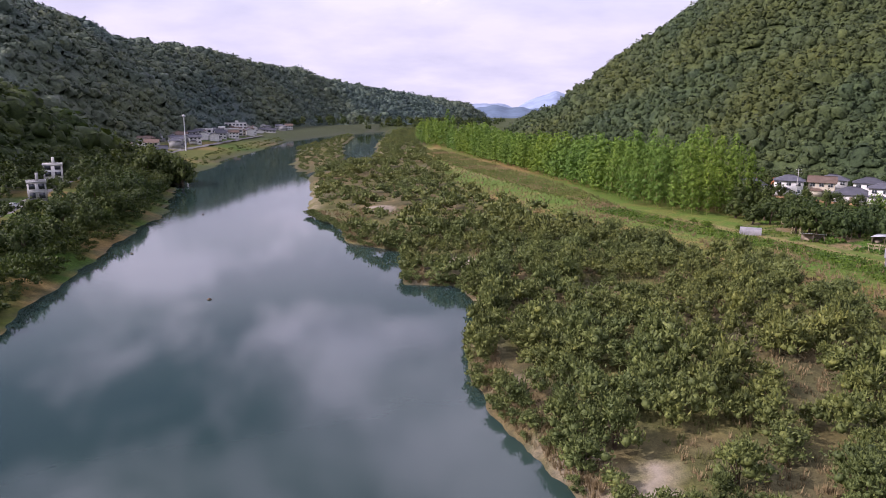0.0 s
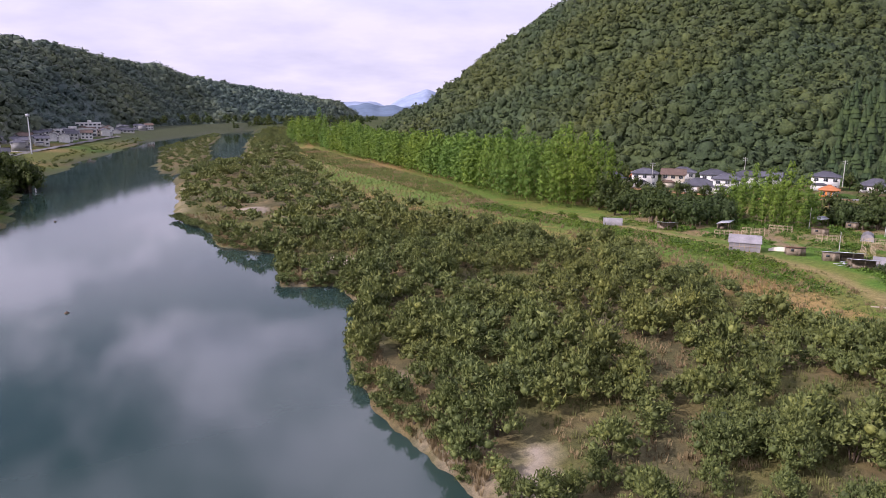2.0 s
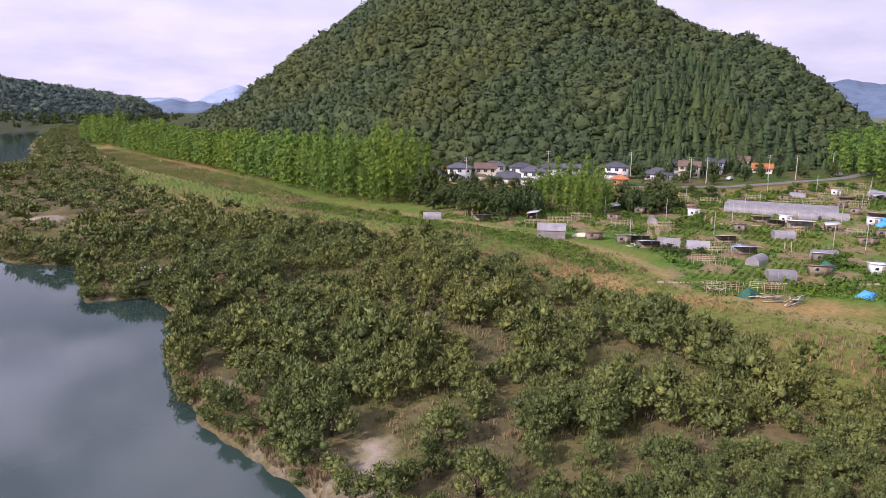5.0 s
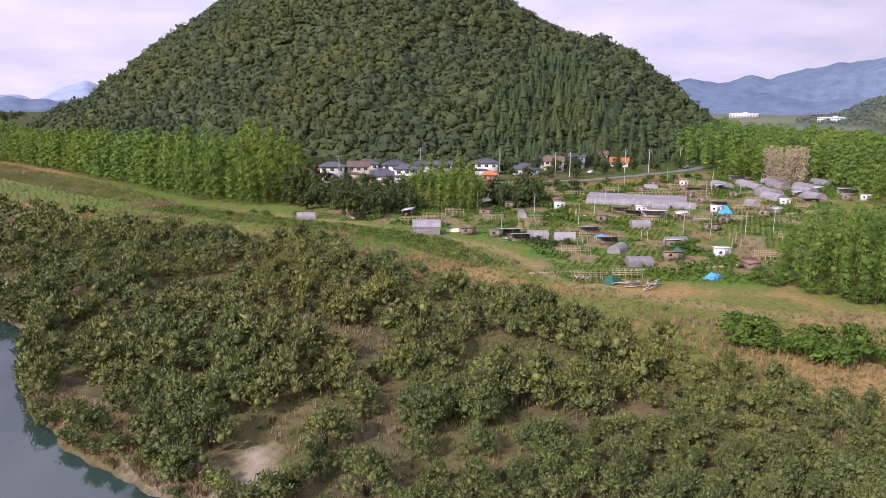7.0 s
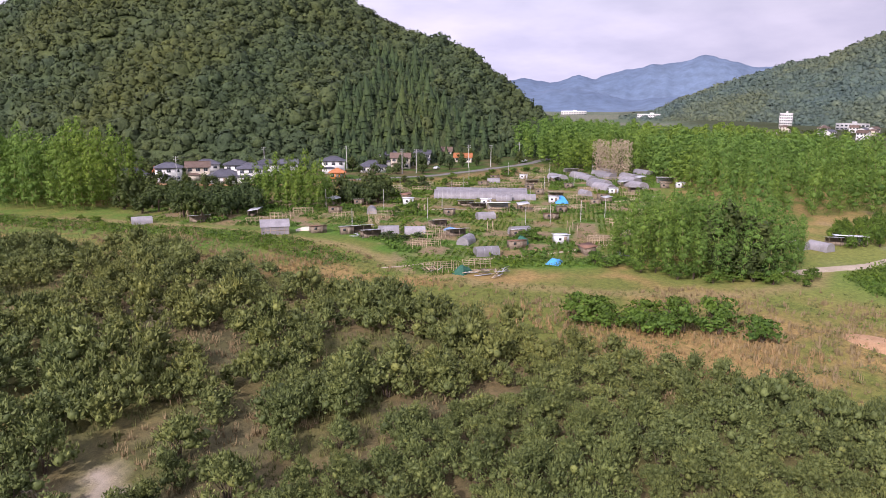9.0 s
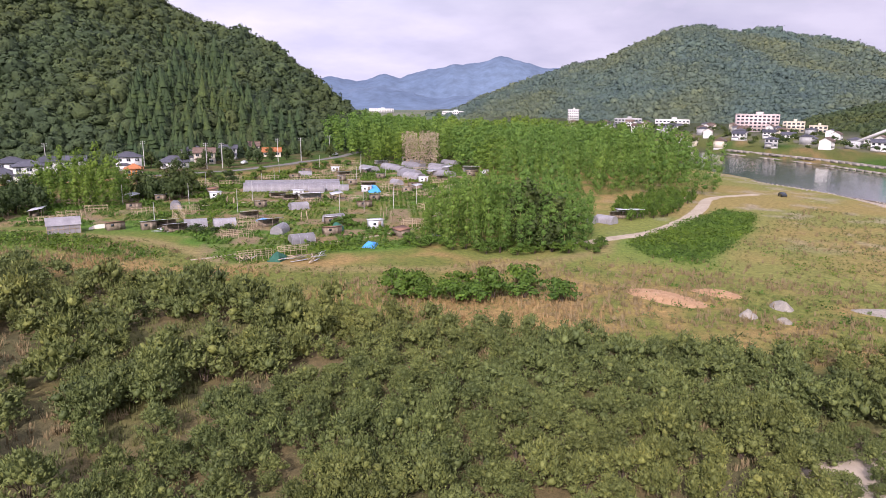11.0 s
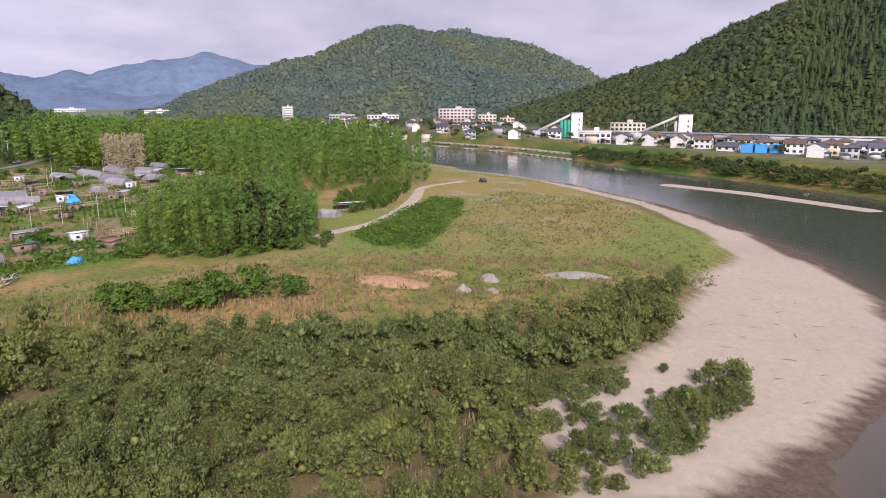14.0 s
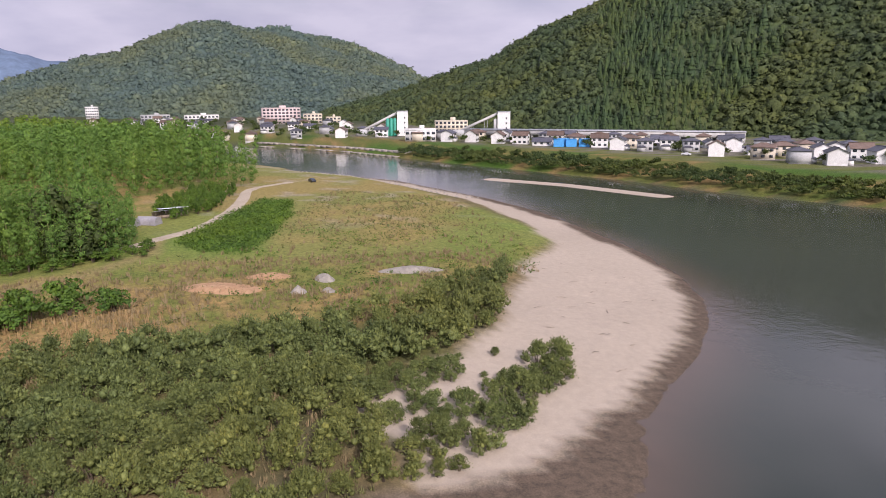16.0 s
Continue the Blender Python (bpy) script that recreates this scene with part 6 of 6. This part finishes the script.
TR = [(112, 90, -35, 5), (104, 93, -35, 6), (130, 119, -30, 5), (135, 122, -30, 4), (150, 116, 40, 5), (160, 152, 40, 6), (186, 122, -40, 5), (142, 152, -30, 6), (134, 160, -30, 6), (172, 130, -35, 5), (205, 150, -45, 5), (196, 186, -45, 6), (222, 172, -45, 6),
      (158, 94, 30, 5), (166, 100, 30, 5), (238, 118, -45, 5)]
tr0 = place(trellis("bare pole trellis for climbing beans", 6, 1.6, 1.9, 6, 3), TR[0][0], TR[0][1], TR[0][2])
tr1 = place(trellis("leaning trellis of thin pale canes", 7, 2.2, 2.1, 7, 4), TR[1][0], TR[1][1], TR[1][2])
for i, (x, y, a, w) in enumerate(TR[2:]):
    copy_thing((tr0, tr1)[i % 2], pose(x, y, ground_at(x, y), 0, 0, a))


def pile(label, n, length, seed):
    r = np.random.default_rng(seed)
    root = tagged(new("plank_pile"), label, "plank pile", "plank piles")
    for i in range(n):
        o = part("plank", box(length * r.uniform(0.5, 1), r.uniform(0.12, 0.3), 0.07), (wood_pale, wood_old, tin_roof)[int(r.integers(0, 3))], root)
        o.matrix_basis = pose(r.normal(0, 1.1), r.normal(0, 0.9), 0.05 + 0.09 * i, r.normal(0, 3), r.normal(0, 3), r.normal(0, 25))
    return root


place(pile("untidy pile of old planks at the meadow's edge", 16, 4, 1), 110, 82, 10)
place(pile("loose boards and poles heaped on the grass", 14, 4.5, 2), 107, 85, -30)
place(pile("grey boards stacked beside a hut", 10, 3.5, 3), 103, 95, 40)
place(pile("old boards lying beside a garden hut", 9, 3, 4), 117, 134, 20)

# more canes, huts and posts between the plots
r6 = np.random.default_rng(64)
_spots = fill(GARDEN, 9.5, r6, 20)
_spots = _spots[(poly_dist(_spots[:, 0], _spots[:, 1], GARDEN) < -4) & (_spots[:, 0] < 300)]
_used = [tuple(o.matrix_basis.translation[:2]) for o in bpy.data.objects if o.name.split(".")[0] in ("garden_shed", "polytunnel", "greenhouse", "trellis", "tarpaulin", "plank_pile")]
_used += [(198 + 0.62 * k, 158 - 0.79 * k) for k in range(-17, 18, 5)] + [(203.5 + 0.62 * k, 162 - 0.79 * k) for k in range(-17, 18, 5)]
for x, y in _spots:
    if min(math.hypot(x - a, y - b) for a, b in _used) < 6.5:
        continue
    kind = r6.random()
    proto = (tr0, tr1)[int(r6.integers(0, 2))] if kind < 0.5 else (S1, S3, S4)[int(r6.integers(0, 3))] if kind < 0.72 else T3 if kind < 0.8 else g0
    copy_thing(proto, pose(x, y, ground_at(x, y), 0, 0, -35 + r6.normal(0, 8) + 90 * int(r6.integers(0, 2))))

_w = strew(GARDEN, 2600, r6)
stuff("weeds", scatter(weed, on_ground(_w), r6.uniform(0.4, 1.1, len(_w)), r6), lush_leaf, "green weeds between the allotment plots", "weeds")

# vegetables in rows
r5 = np.random.default_rng(77)
crop_t = plant_templates("crop", lambda r: leaf_cards(r, r.normal(size=(8, 3)) * np.array([0.28, 0.28, 0.16]) + np.array([0, 0, 0.3]), np.tile([0.0, 0, 1.0], (8, 1)), 0.62, 0.4), 5, 700)
gx, gy = np.meshgrid(np.arange(60, 345, 0.9), np.arange(50, 250, 1.5))
gx = gx + r5.normal(0, 0.12, gx.shape)
ux, uy = gx * 0.86 + gy * 0.51, -gx * 0.51 + gy * 0.86
# rows follow the plots: turn the grid onto the plots' axes
rx, ry = (gx - 200) * 0.86 - (gy - 150) * 0.51 + 200, (gx - 200) * 0.51 + (gy - 150) * 0.86 + 150
pts = np.column_stack([rx.ravel(), ry.ravel()])
pts = pts[poly_dist(pts[:, 0], pts[:, 1], GARDEN) < -1.5]
ux, uy = pts[:, 0] * 0.86 + pts[:, 1] * 0.51, -pts[:, 0] * 0.51 + pts[:, 1] * 0.86
cell = _tab[(np.floor(ux / 8.5).astype(int)) % 256, (np.floor(uy / 6.0).astype(int)) % 256]
pts, cell = pts[cell > 0.26], cell[cell > 0.26]
keep = (r5.random(len(pts)) < 0.72) & (fnoise(pts[:, 0], pts[:, 1], 11, 2) > 0.36)
pts, cell = pts[keep], cell[keep]
stuff("vegetables", scatter(crop_t, on_ground(pts), (0.5 + 1.9 * np.abs((cell * 7.3) % 1.0 - 0.35)) * r5.uniform(0.7, 1.2, len(pts)), r5), lush_leaf, "rows of green vegetables in allotment plots", "vegetables")
low_shrubs([(146, 152), (156, 146), (160, 154), (150, 158)], 4.0, 0.9, "round green bush among the plots", "allotment bushes", lush_leaf)
low_shrubs([(139, 98), (145, 96), (150, 99), (146, 103)], 3.0, 0.8, "round green bush beside a white hut", "allotment bushes", lush_leaf)
low_shrubs([(118, 122), (124, 118), (128, 122), (120, 128)], 3.4, 0.8, "dark green bush among garden huts", "allotment bushes", dark_leaf)
low_shrubs([(196, 196), (204, 190), (210, 196), (202, 202)], 4.0, 1.1, "dark green bush below the road", "allotment bushes", dark_leaf)

# heaps on the meadow
def mound(label, w, d, h, mat, seed):
    n = 17
    u = np.linspace(-1, 1, n)
    X, Y = np.meshgrid(u, u)
    R = np.sqrt(X ** 2 + Y ** 2)
    Z = h * np.clip(1 - R ** 1.6, -0.2, 1) * (0.6 + 0.8 * fnoise(X * 6 + seed * 5, Y * 6 + seed, 3, 3)) - 0.12
    v = np.stack([X * w / 2, Y * d / 2, Z], -1).reshape(-1, 3)
    return tagged(new("mound", mesh_from("mound", v, grid_faces(n, n), [mat], smooth=True)), label, "mound", "heaps on the meadow")


place(mound("flattened heap of orange-brown clay and straw", 15, 8, 0.9, ochre, 1), 114, 14, 70)
place(mound("flattened heap of orange-brown clay and straw", 9, 5, 0.8, ochre, 2), 121, 6, 80)
place(mound("small grey gravel heap in the grass", 4, 3, 1.1, gravel, 3), 109.5, 0.5, 0)
place(mound("grey gravel heap overgrown with grass", 5, 3.5, 1.3, gravel, 4), 117, -4, 30)
place(mound("small grey gravel heap in the grass", 3, 2.4, 0.8, gravel, 5), 109, -4.5, 60)
place(mound("long low bank of pale gravel", 14, 5, 1.0, gravel, 6), 120, -20, 85)

# driftwood and stones on the sand
r6 = np.random.default_rng(91)
dp = fill([(60, -34), (74, -44), (92, -58), (112, -62), (150, -60), (140, -50), (112, -44), (90, -34), (78, -28), (72, -40)], 5.0, r6, 10)
for i, (x, y) in enumerate(dp[:34]):
    L = r6.uniform(0.5, 2.2)
    o = tagged(new("driftwood", mesh_from("driftwood", *tube([(0, 0, 0), (L * 0.4, 0.1, 0.05), (L * 0.8, -0.05, 0.02), (L, 0.15, 0.06)], [0.09, 0.08, 0.05, 0.02], 5), [wood_old])), "dark driftwood stick lying on pale sand", "driftwood", "driftwood")
    place(o, x, y, r6.uniform(0, 360), ground_at(x, y) + 0.05)
    o.rotation_euler[0] = 0
rocks = fill([(225, -60), (283, -36), (330, 8), (322, 14), (280, -26), (224, -50)], 1.6, r6)
stuff("gravel_stones", scatter([dome(np.random.default_rng(60 + k), (ICO_V, ICO_F), 0.2) for k in range(3)], on_ground(rocks), r6.uniform(0.15, 0.5, len(rocks)), r6), gravel, "pale stones along the water's edge", "stones")

# ------------------------------------------------------------------ town across the river
r7 = np.random.default_rng(101)
TOWN = [(446, -66), (402, -112), (362, -146), (330, -172), (276, -196), (232, -210), (240, -236), (300, -262), (352, -236), (400, -180), (436, -124), (462, -84)]
spots = fill(TOWN, 13.5, r7, 20)
protos = [house("white two-storey town house with a dark roof", 9, 7.5, 2, white_wall, slate_roof, "gable", 1.7, far=True), house("cream town house with a brown roof", 10, 7, 2, cream_wall, brown_roof, "hip", 1.7, False, far=True),
          house("low white town house with a grey roof", 11, 7, 1, white_wall, slate_roof, "gable", 1.9, False, far=True), house("grey flat-fronted town house with a dark roof", 8, 8, 2, grey_wall, slate_roof, "hip", 1.5, far=True), house("white town house with a brown gable roof", 9, 7, 2, white_wall, brown_roof, "gable", 2.0, False, far=True)]
first = set()
for i, (x, y) in enumerate(spots):
    k = int(r7.integers(0, len(protos)))
    a = -118 + r7.choice([0, 90]) + r7.normal(0, 6)
    if k in first:
        copy_thing(protos[k], pose(x, y, ground_at(x, y), 0, 0, a))
    else:
        place(protos[k], x, y, a)
        first.add(k)
FAR_TOWN = [(520, 30), (470, -20), (470, -60), (560, -70), (700, -40), (820, 40), (860, 180), (800, 260), (700, 200), (600, 110)]
for i, (x, y) in enumerate(fill(FAR_TOWN, 27, r7, 20)):
    copy_thing(protos[int(r7.integers(0, len(protos)))], pose(x, y, ground_at(x, y), 0, 0, -100 + r7.choice([0, 90]) + r7.normal(0, 6)))
for i, (x, y) in enumerate(fill([(-172, 440), (-190, 430), (-230, 470), (-240, 600), (-246, 780), (-236, 900), (-190, 900), (-196, 740), (-190, 500)], 17, r7, 20)):
    copy_thing(protos[int(r7.integers(0, len(protos)))], pose(x, y, ground_at(x, y), 0, 0, 20 + r7.choice([0, 90]) + r7.normal(0, 6)))
for i, (x, y) in enumerate(fill([(-10, 720), (30, 640), (60, 640), (80, 760), (60, 900), (10, 950), (-20, 860)], 24, r7, 20)):
    copy_thing(protos[int(r7.integers(0, len(protos)))], pose(x, y, ground_at(x, y), 0, 0, 20 + r7.choice([0, 90]) + r7.normal(0, 6)))


def block(label, w, d, floors, wall, n_front, fh=3.2, category="building", top=True):
    """A flat-roofed block with parapet, rows of windows and roof huts."""
    root = tagged(new("building"), label, category)
    h = floors * fh
    part("wall", box(w, d, h), wall, root)
    part("parapet", boxes((w + 0.3, 0.3, 0.7, 0, -d / 2, h - 0.1), (w + 0.3, 0.3, 0.7, 0, d / 2, h - 0.1), (0.3, d - 0.3, 0.7, -w / 2, 0, h - 0.1), (0.3, d - 0.3, 0.7, w / 2, 0, h - 0.1)), wall, root)
    part("roof", box(w - 0.3, d - 0.3, 0.12, 0, 0, h + 0.002), concrete, root)
    part("foundation", box(w + 0.3, d + 0.3, 2.5, 0, 0, -2.45), concrete, root)
    if top:
        part("stair_hut", box(w * 0.16, d * 0.4, 2.8, w * 0.05, 0, h + 0.1), wall, root)
    windows(root, w, d, floors, fh, n_front, 2, w / n_front * 0.62, 1.7, 0.9, False, True)
    for k in range(1, floors):
        part("ledge", box(w + 0.12, d + 0.12, 0.18, 0, 0, k * fh - 0.05), wall, root)
    return root


def facing(x, y):
    return math.degrees(math.atan2(y, x)) - 90


place(block("large pale pink hospital block with rows of windows", 40, 16, 5, pink_wall, 10, 3.3), 778, 30, facing(778, 30) + 6)
place(block("cream annex of the hospital", 20, 12, 3, cream_wall, 5, 3.3), 780, -4, facing(780, -4))
place(block("low pale wing beside the hospital", 16, 10, 2, cream_wall, 4, 3.2), 782, -26, facing(782, -26))
place(block("white three-storey office by the river", 20, 12, 2, white_wall, 6, 3.6), 446, -72, facing(446, -72))
place(block("pale apartment block with balconies", 26, 9, 3, cream_wall, 8, 3.0), 545, -112, facing(545, -112))
place(block("tall white tower building in the distance", 15, 12, 5, white_wall, 6, 3.4), 960, 272, facing(960, 272))
place(block("broad low hall with a grey roof", 34, 18, 2, grey_wall, 8, 3.5), 930, 190, facing(930, 190))
place(block("white low hall in the far town", 40, 16, 2, white_wall, 9, 3.5), 900, 130, facing(900, 130))
place(block("long white school building in the far town", 46, 14, 3, white_wall, 12, 3.4), 1180, 560, facing(1180, 560))
place(block("wide pale factory in the far valley", 60, 20, 2, white_wall, 10, 4.5), 1480, 900, facing(1480, 900))
place(block("tall white building with square windows above the road", 6.6, 6, 3, white_wall, 2, 2.5), -150, 268, facing(-150, 268))
place(block("grey and white building beside the river road", 5.4, 5, 2, grey_wall, 2, 2.9), -130, 222, facing(-130, 222))
place(block("long white hall of the town across the river", 44, 12, 2, white_wall, 9, 3.3), -222, 700, facing(-222, 700))
place(block("white block with a roof hut across the river", 24, 12, 3, white_wall, 6, 3.3), -235, 800, facing(-235, 800))


def long_shed(label, a, b, d, h):
    """A very long roofed loading hall on columns."""
    root = tagged(new("loading_hall"), label, "industrial hall")
    a, b = np.array(a, float), np.array(b, float)
    L = float(np.hypot(*(b - a)))
    part("fascia", box(L, d, 3.2, 0, 0, h - 3.2), concrete, root)
    part("roof", box(L + 1, d + 1.2, 0.3, 0, 0, h + 0.01), tin_roof, root)
    n = int(L / 9)
    for i in range(n + 1):
        part("column", box(0.6, 0.6, h - 3.2 + 1.5, -L / 2 + L * i / n * 0.998 + 0.2, d / 2 - 0.5, -1.5), concrete, root)
    part("back_wall", box(L, 0.4, h - 3.2 + 1.5, 0, -d / 2 + 0.6, -1.5), grey_wall, root)
    for i in range(int(L / 14)):
        part("panel_joint", box(0.25, 0.08, 3.0, -L / 2 + 7 + 14 * i, d / 2 + 0.05, h - 3.1), grey_wall, root)
    m = (a + b) / 2
    place(root, m[0], m[1], math.degrees(math.atan2(b[1] - a[1], b[0] - a[0])))
    return root


def polar(az, r):
    return r * math.sin(radians(az)), r * math.cos(radians(az))


long_shed("very long grey loading hall with a flat roof", polar(124.5, 462), polar(103.0, 478), 14, 6.2)


def plant(label, h, w, silos, x, y, a, run):
    """A batching plant: tower, silos and a sloping conveyor on trestles."""
    root = tagged(new("batching_plant"), label, "industrial plant")
    part("tower", bevelled(box(w, w, h), 0.1), white_wall, root)
    part("tower_roof", box(w + 0.4, w + 0.4, 0.4, 0, 0, h + 0.01), tin_roof, root)
    for i in range(4):
        part("window", box(0.9, 0.1, 1.2, w * 0.2, -w / 2 - 0.05, 2 + i * h / 5), glass, root)
    for i in range(silos):
        part("silo", tube([(-w / 2 - 1.6 - 2.6 * i, -1.5, 0), (-w / 2 - 1.6 - 2.6 * i, -1.5, h * 0.7), (-w / 2 - 1.6 - 2.6 * i, -1.5, h * 0.74)], [1.25, 1.25, 0.2], 12), green_steel if silos > 1 else concrete, root)
    L = math.hypot(run, h * 0.75)
    o = part("conveyor", box(L, 1.7, 1.7), concrete, root)
    o.matrix_basis = pose(-run / 2 - w / 2, 1.5, h * 0.52, 0, -math.degrees(math.atan2(h * 0.75, run)), 0)
    for t in (0.3, 0.65):
        part("trestle", boxes((0.35, 0.35, h * 0.15 + h * 0.75 * (1 - t), -w / 2 - run * t - 0.9, 1.5, 0), (0.35, 0.35, h * 0.15 + h * 0.75 * (1 - t), -w / 2 - run * t + 0.9, 1.5, 0)), steel, root)
    part("hopper", box(8, 6, 4.5, -run - w / 2, 1.5), grey_wall, root)
    place(root, x, y, a)
    return root


plant("white batching tower with green silos and a conveyor", 17.5, 8, 3, 506, -68, facing(506, -68), 26)
plant("white gravel tower with a long sloping conveyor", 17.0, 9, 1, 482, -138, facing(482, -138), 28)
tank0 = tagged(new("water_tank"), "large blue storage box in a builder's yard", "storage box", "blue storage boxes")
part("body", bevelled(box(6, 5, 4.2), 0.12), blue_sheet, tank0)
part("lid", box(6.2, 5.2, 0.2, 0, 0, 4.22), blue_sheet, tank0)
place(tank0, 372, -140, facing(372, -140))
for x, y in ((371, -147), (369, -154), (367, -161), (376, -144)):
    copy_thing(tank0, pose(x, y, ground_at(x, y), 0, 0, facing(x, y)))

# lattice mast across the river
mast = tagged(new("radio_mast"), "slim white mast above the riverside town", "mast")
part("mast_tube", tube([(0, 0, -1), (0, 0, 25)], [0.4, 0.25], 8), white_tin, mast)
part("platform", box(1.8, 1.8, 1.6, 0, 0, 23), tin_roof, mast)
place(mast, -176, 480, 0)

# stepped concrete revetment on the outer bank
def revetment(pts, off, width, z0, label):
    p = np.array(pts, float)
    seg = np.concatenate([[0], np.cumsum(np.hypot(*np.diff(p, axis=0).T))])
    n = int(seg[-1] / 6)
    root = tagged(new("revetment"), label, "river wall", kind="structure")
    for i in range(n):
        a, b = [np.array([np.interp(s, seg, p[:, 0]), np.interp(s, seg, p[:, 1])]) for s in (seg[-1] * i / n, seg[-1] * (i + 1) / n)]
        m, dl = (a + b) / 2, b - a
        nr = np.array([dl[1], -dl[0]]) / np.hypot(*dl)
        m = m + nr * off
        o = part("slab", box(float(np.hypot(*dl)) - 0.08, width, 1.2), old_concrete, root)
        o.matrix_basis = pose(m[0], m[1], z0 - 0.9, 0, 0, math.degrees(math.atan2(dl[1], dl[0])))


_rv = [(300, -106), (317, -95), (393, -50), (443, -20), (512, 42)]
revetment(_rv[2:], 2.5, 4.0, WATER + 0.5, "low weathered concrete river wall")
revetment(_rv[2:], 9, 5.0, WATER + 2.6, "upper weathered concrete step of the river wall")
town_trees = fill(TOWN, 9.0, r7, 10)
stuff("town_trees", scatter(W_FAR, on_ground(town_trees), r7.uniform(0.6, 1.5, len(town_trees)), r7), dark_leaf, "dark green garden trees between town houses", "trees")
town_trees = fill(FAR_TOWN, 16.0, r7, 10)
stuff("town_trees", scatter(W_FAR, on_ground(town_trees), r7.uniform(0.8, 2.0, len(town_trees)), r7), dark_leaf, "dark green trees in the far town", "trees")
